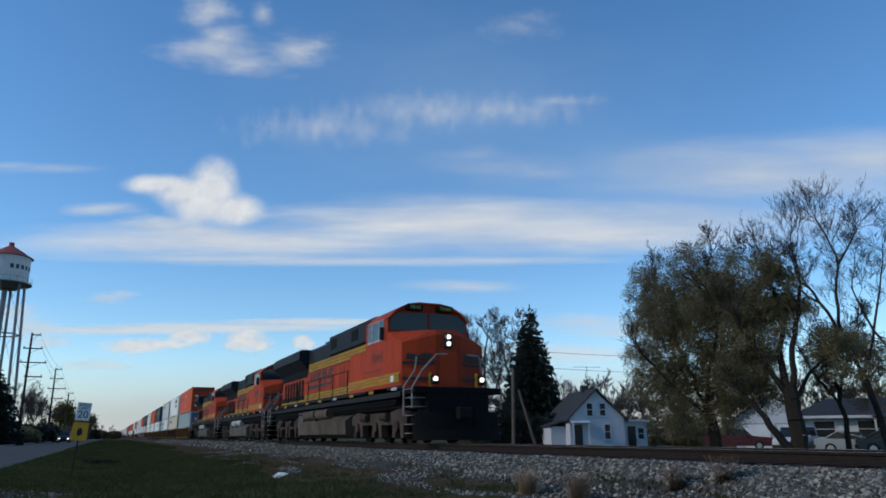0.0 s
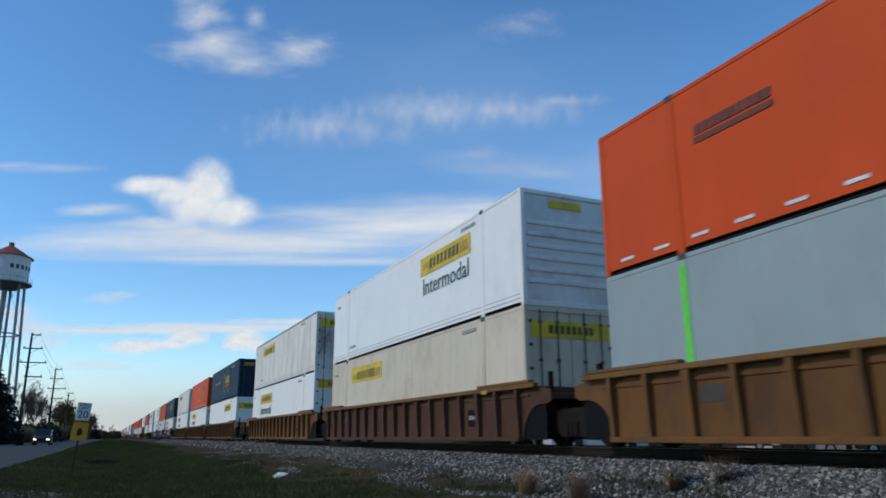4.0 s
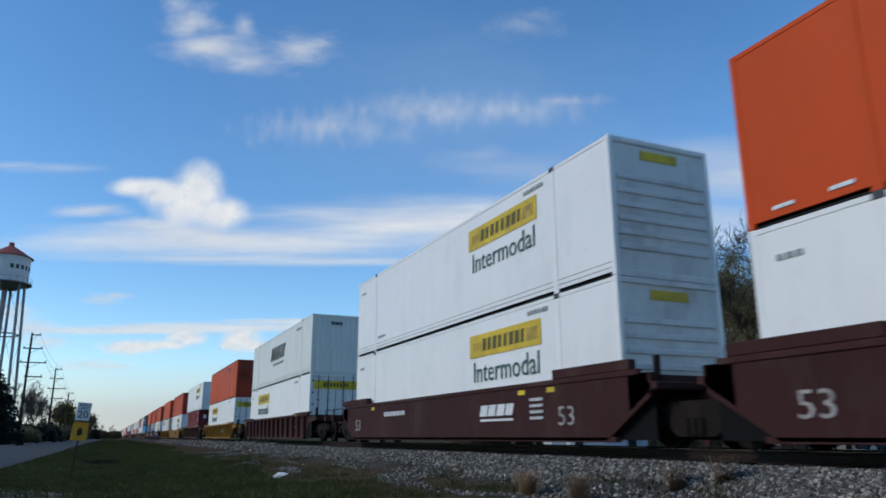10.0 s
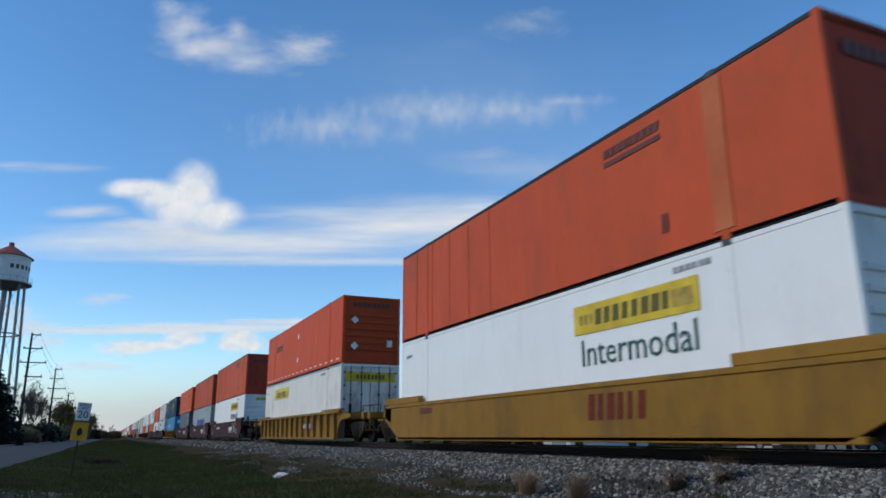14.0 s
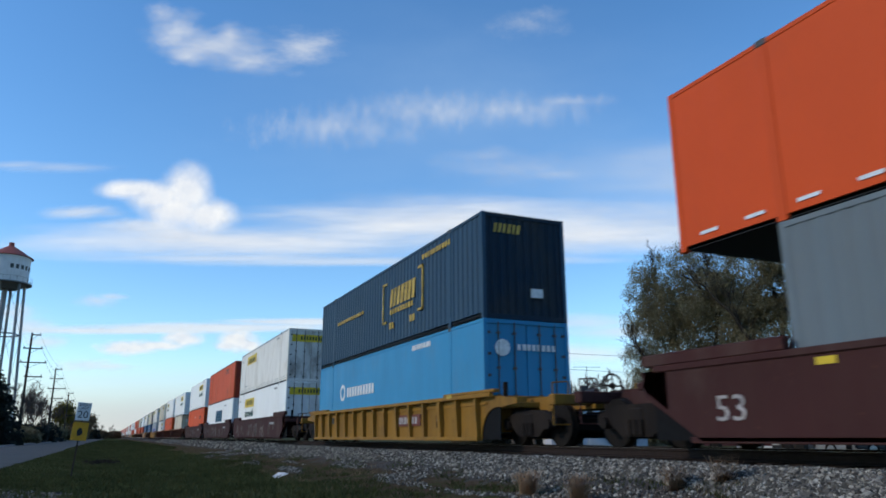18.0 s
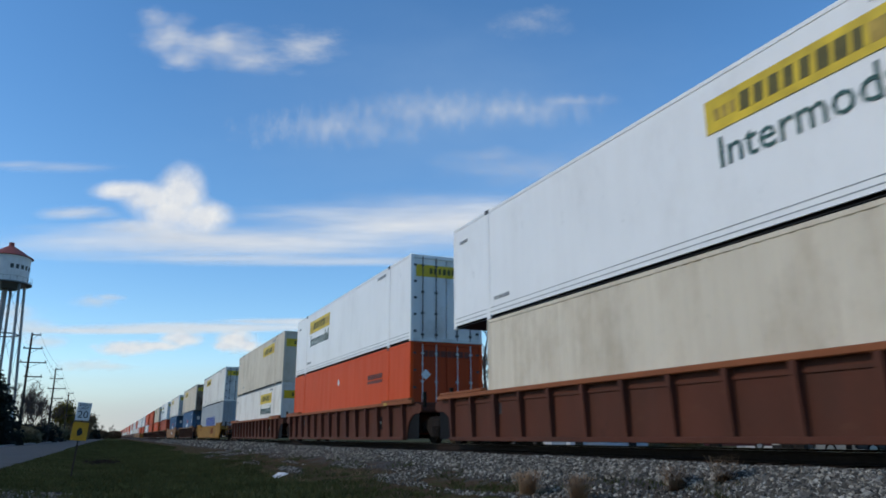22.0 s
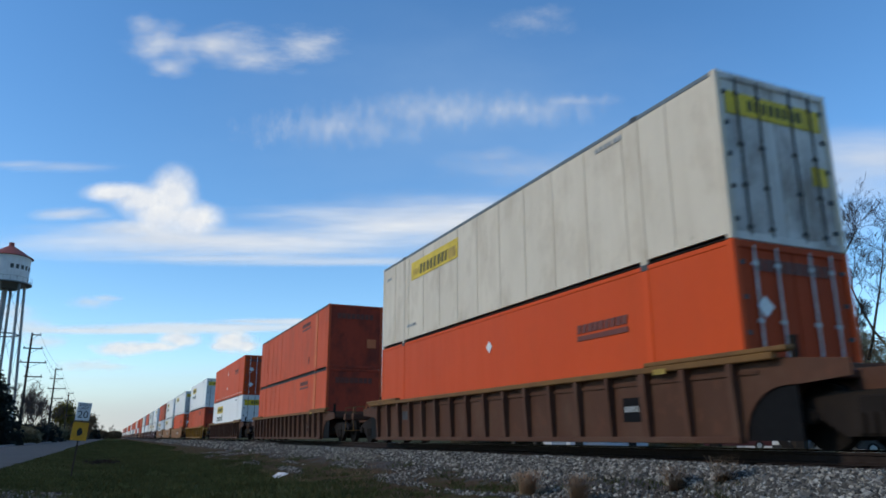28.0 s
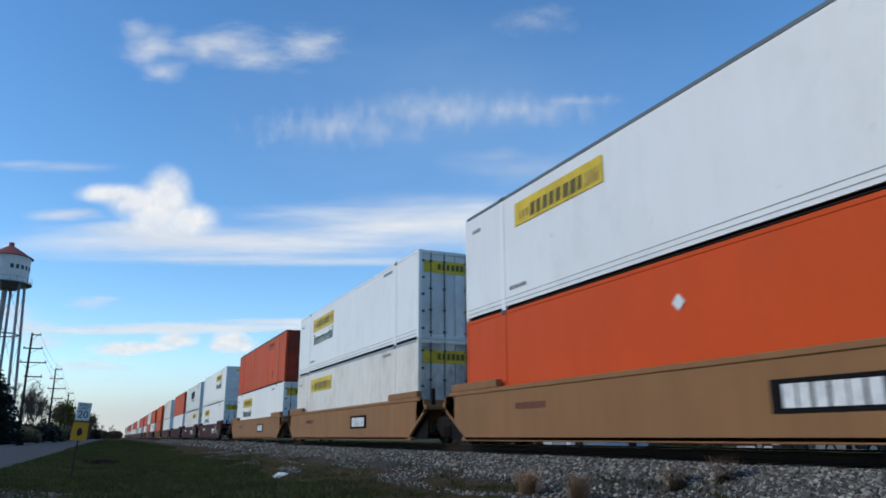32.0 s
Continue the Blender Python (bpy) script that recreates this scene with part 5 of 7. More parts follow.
    part("nose_door", Mb().box(-0.32, 0.32, -10.0, -9.97, 1.74, 2.9, 0.01), OR, nose, "nose door")
    hh = part("headlight_housing", Mb().box(-0.17, 0.17, -10.02, -9.6, 2.98, 3.50, 0.04), DK, root, "dark headlight housing")
    for z in (3.14, 3.36):
        part("headlight", Mb().cyl((0.0, -9.96, z), (0.0, -10.035, z), 0.075, 16), lamp, hh, "round headlight")
    for s in (-1, 1):
        dl = part("ditch_light", Mb().box(s * 0.8 - 0.12, s * 0.8 + 0.12, -10.74, -10.55, 1.78, 2.06, 0.03), BK, root, "ditch light housing")
        part("lens", Mb().cyl((s * 0.8, -10.70, 1.94), (s * 0.8, -10.755, 1.94), 0.075, 16), lamp, dl, "round ditch light lens")
        part("bracket", Mb().box(s * 0.8 - 0.16, s * 0.8 - 0.1, -10.66, -10.6, 1.7, 2.14), YE, dl)
    # end platforms, plow, coupler, steps
    for e in (-1, 1):
        y0, y1 = sorted((e * 9.9, e * 10.75))
        part("end_platform", Mb().box(-1.5, 1.5, y0, y1, 1.50, 1.70, 0.02), BK, root)
        part("pilot", Mb().box(-1.05, 1.05, min(e * 10.6, e * 10.72), max(e * 10.6, e * 10.72), 0.45, 1.52, 0.02), BK, root)
        arc = [(1.5 * math.sin(a), e * (10.55 + 0.5 * math.cos(a))) for a in [-1.4 + 2.8 * i / 14 for i in range(15)]]
        n = len(arc)
        ring = [[(x, y + e * oy, z) for x, y in arc] for oy, z in ((0, 0.1), (-0.10, 0.4), (-0.16, 0.95), (-0.21, 0.95), (-0.05, 0.1))]
        plow = Mb().add(sum(ring, []), [(r * n + i, r * n + i + 1, (r + 1) % 5 * n + i + 1, (r + 1) % 5 * n + i) for r in range(5) for i in range(n - 1)] + [(0, n, 2 * n, 3 * n, 4 * n), (n - 1, 5 * n - 1, 4 * n - 1, 3 * n - 1, 2 * n - 1)])
        part("plow", plow, M["plow"], root, "black curved snow plow")
        part("coupler", Mb().cyl((0, e * 10.7, 0.9), (0, e * 11.1, 0.9), 0.13, 10).box(-0.22, 0.22, e * 11.05 - 0.12, e * 11.05 + 0.12, 0.72, 1.08, 0.04), M["truck"], root)
        part("air_hose", Mb().path([(0.5, e * 10.75, 1.2), (0.55, e * 10.98, 0.9), (0.35, e * 11.02, 0.5)], 0.03), BK, root)
        for s in (-1, 1):
            for k in range(6):
                z = 0.30 + k * 0.265
                x0, x1 = sorted((s * 1.05, s * 1.54))
                part("step", Mb().box(x0, x1, e * 10.3 - 0.26, e * 10.3 + 0.26, z, z + 0.02), M["rail_grey"], root, "pale step tread")
            part("step_well", Mb().box(min(s * 1.0, s * 1.05), max(s * 1.0, s * 1.05), e * 10.3 - 0.34, e * 10.3 + 0.34, 0.28, 1.5), BK, root)
            hr = Mb().path([(s * 1.53, e * 9.95, 0.85), (s * 1.53, e * 9.95, 1.72), (s * 1.18, e * 10.0, 2.25), (s * 1.12, e * 10.0, 2.68)], 0.026, 8)
            part("grab_rail", hr, M["rail_grey"], root, "pale grab rail")
            hr = Mb().path([(s * 1.53, e * 10.62, 1.05), (s * 1.53, e * 10.62, 1.66), (s * 1.2, e * 10.62, 2.2), (s * 0.72, e * 10.62, 2.70), (s * 0.35, e * 10.62, 2.72)], 0.026, 8)
            part("grab_rail", hr, M["rail_grey"], root, "pale grab rail")
    # side handrails
    for s in (-1, 1):
        part("hand_rail", Mb().path([(s * 1.46, -4.1, 2.72), (s * 1.46, 10.1, 2.72)], 0.018), BK, root)
        for k in range(8):
            y = -4.0 + k * 2.0
            part("rail_post", Mb().cyl((s * 1.46, y, 1.7), (s * 1.46, y, 2.72), 0.018, 6), BK, root)
    # fuel tank with air reservoirs
    part("fuel_tank", Mb().prism([(-1.0, 0.14), (1.0, 0.14), (1.38, 0.30), (1.43, 0.82), (1.0, 1.12), (-1.0, 1.12), (-1.43, 0.82), (-1.38, 0.30)], -3.7, 3.8), M["tank_pale"] if plain_number else M["tank"], root, "dusty fuel tank")
    for s in (-1, 1):
        part("sand_box", Mb().box(min(s * 1.0, s * 1.42), max(s * 1.0, s * 1.44), 2.85, 3.78, 0.74, 1.32, 0.02), M["tank_pale"], root, "pale equipment box")
        for y0, y1 in ((-1.2, 0.62), (0.95, 2.78)):
            part("air_reservoir", Mb().cyl((s * 1.24, y0, 1.18), (s * 1.24, y1, 1.18), 0.24, 16), M["silver_dull"] if plain_number else M["tank"], root, "cylindrical air reservoir")
        part("drain_valve", Mb().box(min(s * 1.05, s * 1.4), max(s * 1.05, s * 1.4), 0.68, 0.88, 0.88, 1.36, 0.03).cyl((s * 1.3, 0.78, 0.6), (s * 1.3, 0.78, 0.95), 0.07, 8), M["truck"], root, "dark valve between the reservoirs")
        part("under_piping", Mb().path([(s * 1.3, -9.0, 1.34), (s * 1.3, 9.0, 1.34)], 0.09).box(min(s * 0.9, s * 1.2), max(s * 0.9, s * 1.2), -9.4, 9.4, 1.12, 1.46), BK, root, "dark pipes under the sill")
    # trucks
    for e in (-1, 1):
        c = e * 6.75
        fr = part("truck_frame", Mb().box(-1.0, 1.0, c - 0.4, c + 0.4, 0.62, 1.02, 0.03), M["loco_truck"], root, "dusty three-axle truck")
        for s in (-1, 1):
            x0, x1 = sorted((s * 0.98, s * 1.22))
            pts = [(c - 2.75, 0.58), (c - 2.75, 0.95), (c - 2.1, 1.1), (c - 1.2, 0.98), (c, 1.02), (c + 1.2, 0.98), (c + 2.1, 1.1), (c + 2.75, 0.95), (c + 2.75, 0.62)]
            part("side_frame", Mb().prism(pts, x0, x1, "x"), M["loco_truck"], fr)
            for k in (-1.98, 0, 1.98):
                leg = Mb().prism([(c + k - 0.42, 0.66), (c + k - 0.5, 0.2), (c + k - 0.26, 0.16), (c + k - 0.16, 0.6), (c + k + 0.16, 0.6), (c + k + 0.26, 0.16), (c + k + 0.5, 0.2), (c + k + 0.42, 0.66)], x0, x1, "x")
                part("pedestal", leg, M["loco_truck"], fr)
                part("bearing_cap", Mb().cyl((s * 1.1, c + k, 0.53), (s * 1.3, c + k, 0.53), 0.17, 12), M["loco_truck"], fr)
            for k in (-1.0, 1.0):
                part("brake_cylinder", Mb().cyl((s * 1.3, c + k - 0.3, 0.86), (s * 1.3, c + k + 0.3, 0.86), 0.13, 12), M["loco_truck"], fr)
        for k in (-1.98, 0, 1.98):
            wheelset(root, c + k, 0.53)
            part("traction_motor", Mb().box(-0.62, 0.62, c + k - 0.8, c + k + 0.75, 0.14, 0.98, 0.05), BK, root)
    for z, x in ((1.22, -1.42), (1.36, -1.38)):
        part("air_pipe", Mb().path([(x, -9.0, z), (x, 9.5, z)], 0.028), BK, root)
    part("horn", Mb().cyl((0.3, -7.0, 4.75), (0.3, -7.5, 4.8), 0.05, 8, 0.1).box(-0.1, 0.4, -7.05, -6.95, 4.68, 4.78), DK, root)
    if long != 1.0:
        for ob in root.children_recursive:
            if ob.matrix_basis.is_identity:
                for v in ob.data.vertices:
                    v.co.y *= long
            m = ob.matrix_basis.copy()
            m.translation.y *= long
            ob.matrix_basis = m
    return root


for num, k, long, y, wing, roof in (("7845", 0, 1.06, -53.75, 3.8, 4.46), ("", 1, 1.0, -30.75, 3.9, 4.46), ("", 2, 1.0, -8.3, 5.2, 4.28)):
    TRAIN.append((loco(num, k, long, wing, roof), y, RAIL))


# ---- plants ----
def leaf_mat(name, a, b):
    m, bs = base_mat(name, 0.7)
    geo = node(m, "ShaderNodeNewGeometry")
    n = noise_tex(m, geo.outputs["Position"], 0.5, 3.0)
    c = mix(m, geo.outputs["Random Per Island"], a, b)
    c = mix(m, ramp(m, n, 0.35, 0.7), c, tuple(v * 0.75 for v in a))
    link(m, c, bs.inputs["Base Color"])
    thin = node(m, "ShaderNodeBsdfTranslucent")
    link(m, c, thin.inputs["Color"])
    both = node(m, "ShaderNodeMixShader", Fac=0.4)
    link(m, bs.outputs[0], both.inputs[1])
    link(m, thin.outputs[0], both.inputs[2])
    link(m, both.outputs[0], m.node_tree.nodes["Material Output"].inputs["Surface"])
    return m


M["leaf_olive"] = leaf_mat("olive_autumn_leaves", (0.15, 0.130, 0.072), (0.29, 0.25, 0.155))
M["leaf_brown"] = leaf_mat("brown_autumn_leaves", (0.14, 0.105, 0.06), (0.26, 0.19, 0.12))
M["leaf_yellow"] = leaf_mat("yellow_green_leaves", (0.11, 0.10, 0.02), (0.20, 0.16, 0.04))
M["needle"] = leaf_mat("dark_needles", (0.020, 0.026, 0.024), (0.058, 0.066, 0.056))
M["twig"] = plain("grey_twigs", (0.075, 0.062, 0.058), 0.9)
M["stem"] = leaf_mat("dry_stems", (0.15, 0.11, 0.065), (0.26, 0.20, 0.13))
M["straw"] = leaf_mat("dry_straw", (0.34, 0.23, 0.14), (0.58, 0.43, 0.29))
M["blade"] = leaf_mat("grass_blades", (0.050, 0.062, 0.022), (0.092, 0.098, 0.042))


def grow(rs, p, d, length, r, level, segs, tips, spread=0.6, up=0.25, kids=2, droop=0.0):
    """Adds a limb and its branches: segs of (p, q, r, r2, level), tips of (place, direction)."""
    n = 3
    q = p.copy()
    for i in range(n):
        wob = Vector((rs.uniform(-1, 1), rs.uniform(-1, 1), rs.uniform(-0.7, 0.8)))
        nd = (d + wob * 0.2 + Vector((0, 0, up * 0.2 - (droop * 0.35 if level < 3 else 0)))).normalized()
        e = q + nd * (length / n)
        segs.append((q, e, r * (1 - 0.3 * i / n), r * (1 - 0.3 * (i + 1) / n), level))
        d, q = nd, e
        if level <= 1:
            tips.append((q, d))
        if level > 0 and i > 0:
            for k in range(kids if i == n - 1 else max(1, kids - 1)):
                ax = Vector((rs.uniform(-1, 1), rs.uniform(-1, 1), rs.uniform(-0.35, 0.7))).normalized()
                lead = k == 0 and i == n - 1
                grow(rs, q, (d + ax * spread * (0.6 if lead else rs.uniform(0.9, 1.7))).normalized(), length * (rs.uniform(0.72, 0.86) if lead else rs.uniform(0.5, 0.75)), r * (0.66 if lead else rs.uniform(0.36, 0.5)), level - 1, segs, tips, spread, up, kids, droop)


def limb_mesh(segs, mat, thin=0.008):
    mb = Mb()
    for p, q, a, b, lv in segs:
        mb.cyl(p, q, max(a, thin), 7 if lv > 2 else 4 if lv > 0 else 3, max(b, thin))
    return mb


def leaves(rs, tips, per, size, scatter):
    mb = Mb()
    for p, d in tips:
        for k in range(per):
            c = p + Vector((rs.gauss(0, scatter), rs.gauss(0, scatter), rs.gauss(0, scatter * 0.8)))
            u = Vector((rs.uniform(-1, 1), rs.uniform(-1, 1), rs.uniform(-1, 1))).normalized()
            w = u.orthogonal().normalized() * size * rs.uniform(0.5, 1.1)
            u *= size * rs.uniform(0.6, 1.2)
            n = len(mb.v)
            mb.v += [tuple(c - u), tuple(c + w * 0.6), tuple(c + u), tuple(c - w * 0.6)]
            mb.f.append((n, n + 1, n + 2, n + 3))
    return mb


def tree(label, x, y, h, seed, level=4, leaf=None, per=3, size=0.09, scatter=0.3, r=0.35, stems=((0, 0, 1),), first=0.34, spread=0.6, kids=2, up=0.3, droop=0.0, wood="bark", group="", thin=0.01):
    rs = random.Random(seed)
    z = ground_z(x, y) - 0.1
    root = thing("tree", pose(x, y, z), label, "tree", group)
    segs, tips = [], []
    for sx, sy, sz in stems:
        d = Vector((sx, sy, sz)).normalized()
        base = Vector((sx * 0.25, sy * 0.25, 0))
        segs.append((base, base + d * h * first * 0.45, r * 1.25, r, 5))
        grow(rs, base + d * h * first * 0.45, d, h * first, r, level, segs, tips, spread, up, kids, droop)
    part("trunk", limb_mesh(segs, None, thin), M[wood], root, "bare limbs and twigs" if not leaf else "trunk and limbs")
    if leaf:
        part("crown", leaves(rs, tips, per, size, scatter), M[leaf], root, "thin autumn foliage")
    return root


def crown(root, az, boughs, n, size, mat, seed, gaps=0.08):
    """Leaves strewn in rounded boughs: (across, height, half width, half height) as seen from the road; az: degrees of the line of sight."""
    rs = np.random.RandomState(seed)
    a = radians(az)
    across, away = np.array([math.cos(a), -math.sin(a), 0]), np.array([math.sin(a), math.cos(a), 0])
    B = np.array(boughs)
    vol = B[:, 2] ** 2 * B[:, 3]
    b = B[rs.choice(len(B), n, p=vol / vol.sum())]
    d = rs.normal(size=(n, 3))
    d *= (rs.rand(n) ** 0.45 / np.linalg.norm(d, axis=1))[:, None]
    c = across * (b[:, :1] + d[:, :1] * b[:, 2:3]) + away * d[:, 1:2] * b[:, 2:3] * 0.85 + np.array([0, 0, 1.0]) * (b[:, 1:2] + d[:, 2:3] * b[:, 3:4])
    off = Vector((seed, 0, 0))
    keep = np.array([0.7 * noise.noise(Vector(v) * 1.1 + off) + 0.6 * noise.noise(Vector(v) * 3.1) for v in c.tolist()]) > gaps + 0.35 * (np.linalg.norm(d, axis=1) - 0.6)
    c = np.repeat(c[keep], 4, axis=0) + rs.normal(0, 0.10, (4 * keep.sum(), 3))
    m = len(c)
    u = rs.normal(size=(m, 3))
    u *= (size * rs.uniform(0.6, 1.2, m) / np.linalg.norm(u, axis=1))[:, None]
    w = np.cross(u, rs.normal(size=(m, 3)))
    w *= (0.5 * size / np.maximum(np.linalg.norm(w, axis=1), 1e-6))[:, None]
    mb = Mb()
    mb.v = np.stack([c - u, c + w, c + u, c - w], 1).reshape(-1, 3).tolist()
    mb.f = (np.arange(m)[:, None] * 4 + np.arange(4)).tolist()
    part("crown", mb, M[mat], root, "thin autumn foliage")


def shrub(label, x, y, az, boughs, n, size, mat, seed, gaps=-0.2):
    root = thing("shrub", pose(x, y, ground_z(x, y) - 0.05), label, "shrub")
    part("stems", Mb().cyl((0, 0, 0), (0.1, 0, boughs[0][1]), 0.08, 6, 0.03), M["bark"], root)
    crown(root, az, boughs, n, size, mat, seed, gaps)
    return root


def conifer(label, x, y, h, w, seed, skirt=0.05, boughs=520):
    """A needled tree: drooping boughs at random heights, each a fan of short sprays."""
    rs = np.random.RandomState(seed)
    root = thing("conifer_tree", pose(x, y, ground_z(x, y) - 0.1), label, "tree")
    part("trunk", Mb().cyl((0, 0, 0), (0, 0, h * 0.97), w * 0.05, 8, 0.02), M["bark"], root)
    k = 13
    t = np.repeat(1 - np.sqrt(rs.rand(boughs)), k)
    a = np.repeat(rs.rand(boughs) * 2 * math.pi, k)
    ln = np.repeat(rs.uniform(0.7, 1.15, boughs), k) * w * 0.5 * (1 - t) ** 0.8 + 0.12
    n = len(t)
    s = rs.rand(n)
    out = np.stack([np.cos(a), np.sin(a), np.zeros(n)], 1)
    side = np.stack([-np.sin(a), np.cos(a), np.zeros(n)], 1)
    up = np.array([0, 0, 1.0])
    c = out * (ln * s)[:, None] + up * (h * (skirt + (0.985 - skirt) * t) - 0.32 * ln * s + 0.18 * ln * s * s)[:, None]
    e = side * (rs.uniform(-0.32, 0.32, n) * ln * (1.1 - s))[:, None] + out * (0.10 * ln)[:, None] - up * (rs.uniform(0.05, 0.4, n) * (0.4 + 0.2 * ln))[:, None]
    wd = (0.05 + 0.045 * ln)[:, None]
    mb = Mb()
    mb.v = np.stack([c - out * wd, c + e * 0.5 - up * wd, c + e, c + e * 0.5 + up * wd], 1).reshape(-1, 3).tolist()
    mb.f = (np.arange(n)[:, None] * 4 + np.arange(4)).tolist()
    part("crown", mb, M["needle"], root, "drooping dark needled boughs")
    return root


def limbed_tree(label, x, y, az, limbs, seed, level=4, twig=1.6, r_twig=0.05, spread=0.62, up=0.3, thin=0.012, wood="bark", each=1, ends=0):
    """A tree with its main limbs given: each a radius at foot and top and a line of (across, height, away) points."""
    rs = random.Random(seed)
    a = radians(az)
    across, away = Vector((math.cos(a), -math.sin(a), 0)), Vector((math.sin(a), math.cos(a), 0))
    root = thing("tree", pose(x, y, ground_z(x, y) - 0.1), label, "tree")
    segs, tips = [], []
    for r0, r1, bare, pts in limbs:
        P = [across * p[0] + Vector((0, 0, p[1])) + away * p[2] for p in pts]
        fine = [P[0]]
        for p, q in zip(P, P[1:]):
            for i in (1, 2, 3):
                w = Vector((rs.gauss(0, 1), rs.gauss(0, 1), rs.gauss(0, 1))) * 0.03 * (q - p).length
                fine.append(p.lerp(q, i / 3) + (w if i < 3 else Vector()))
        n = len(fine) - 1
        for i, (p, q) in enumerate(zip(fine, fine[1:])):
            ra, rb = r0 + (r1 - r0) * i / n, r0 + (r1 - r0) * (i + 1) / n
            segs.append((p, q, ra, rb, 5))
            if i >= bare:
                d = (q - p).normalized()
                for k in range(each + (2 if i == n - 1 else 0)):
                    side = Vector((rs.uniform(-1, 1), rs.uniform(-1, 1), rs.uniform(-0.2, 0.8))).normalized()
                    lv = level if k else max(level - 1, 1)
                    grow(rs, q, (d * (1.0 if i == n - 1 else 0.45) + side * 0.9).normalized(), twig * rs.uniform(0.7, 1.2), min(r_twig, rb * 0.8), lv, segs, tips, spread, up, 2)
    part("trunk", limb_mesh(segs, None, thin), M[wood], root, "trunk, limbs and twigs")
    return root


t1 = limbed_tree("large old tree with a leaning second trunk and sparse olive leaves", 30.6, 25.8, 49.9, [
    (0.42, 0.34, 99, [(0.1, 0, 0), (0.0, 2.0, 0), (-0.1, 3.6, 0)]),
    (0.19, 0.05, 4, [(-0.15, 3.4, 0), (-0.35, 5.4, 0.3), (0.0, 7.0, 0.4), (-0.2, 8.4, 0.6), (-0.6, 9.6, 0.6)]),
    (0.17, 0.045, 4, [(0.0, 3.5, 0), (0.25, 5.6, -0.3), (0.75, 7.2, -0.5), (1.0, 8.8, -0.4), (0.8, 9.8, -0.6)]),
    (0.15, 0.04, 4, [(-0.25, 3.3, 0), (-0.95, 4.6, -0.3), (-1.5, 5.8, -0.5), (-2.2, 7.2, -0.6), (-3.1, 8.3, -0.6), (-3.5, 8.9, -0.4)]),
    (0.12, 0.035, 3, [(0.1, 3.0, 0), (0.8, 4.2, 0.4), (1.9, 5.2, 0.6), (2.8, 6.0, 0.5)]),
    (0.24, 0.08, 5, [(0.0, 0.2, 0), (-0.9, 1.4, -0.3), (-1.6, 2.5, -0.5), (-2.4, 3.6, -0.6)])], 3, 4, 0.55, 0.022, thin=0.006, each=2)
crown(t1, 49.9, [(-0.4, 9.7, 1.2, 1.1), (0.2, 8.6, 1.4, 1.5), (-0.9, 8.0, 1.3, 1.4), (0.0, 7.2, 1.4, 1.1), (-3.1, 8.9, 1.1, 0.8), (-2.2, 7.2, 1.3, 1.5), (1.2, 6.9, 1.1, 0.9), (2.1, 5.6, 1.5, 1.0), (-1.5, 5.6, 1.4, 1.2), (-4.2, 8.0, 0.9, 0.9), (2.6, 4.4, 1.0, 0.8), (-2.4, 4.6, 1.3, 1.3)], 30000, 0.055, "leaf_olive", 3, 0.0)
t2 = limbed_tree("broad drooping tree with dense olive-brown leaves to the ground", 30.4, 31.75, 43.8, [
    (0.36, 0.26, 99, [(0.6, 0, 0), (0.5, 1.5, 0), (0.3, 3.0, 0)]),
    (0.13, 0.03, 2, [(0.3, 2.9, 0), (-0.6, 5.0, 0.3), (-1.4, 7.4, 0.2), (-1.9, 9.4, 0.0), (-2.2, 11.0, 0.1)]),
    (0.12, 0.03, 2, [(0.3, 3.0, 0), (0.8, 5.6, -0.4), (1.2, 8.0, -0.3), (1.0, 10.4, -0.2), (1.3, 12.4, 0.0)]),
    (0.10, 0.03, 2, [(0.4, 2.6, 0), (1.8, 4.4, 0.4), (2.8, 6.6, 0.3), (3.3, 8.6, 0.2)]),
    (0.10, 0.03, 2, [(0.3, 2.4, 0), (-1.4, 4.0, -0.6), (-2.6, 5.4, -0.8), (-3.4, 6.6, -0.6)])], 8, 4, 0.5, 0.025, thin=0.006, each=2)
crown(t2, 43.8, [(-0.2, 8.3, 3.1, 3.4), (-2.2, 8.0, 1.6, 3.2), (1.9, 9.6, 2.1, 2.2), (-1.6, 4.4, 2.0, 2.3), (1.5, 4.8, 2.7, 2.4), (0.0, 11.6, 1.3, 1.0), (3.0, 7.0, 1.6, 2.8), (-2.7, 10.4, 1.0, 1.3), (3.4, 4.0, 1.6, 1.8), (-3.1, 4.9, 1.1, 2.2), (-1.5, 2.2, 1.9, 1.2), (1.2, 2.6, 1.7, 1.2), (-3.6, 7.9, 0.7, 1.0), (2.4, 11.3, 1.0, 0.8), (-3.9, 6.0, 0.6, 0.8), (-3.5, 9.6, 0.6, 0.6), (-1.6, 11.7, 0.7, 0.7), (1.1, 12.5, 0.6, 0.6), (-4.0, 3.6, 0.6, 1.0)], 94000, 0.052, "leaf_olive", 8, -0.08)
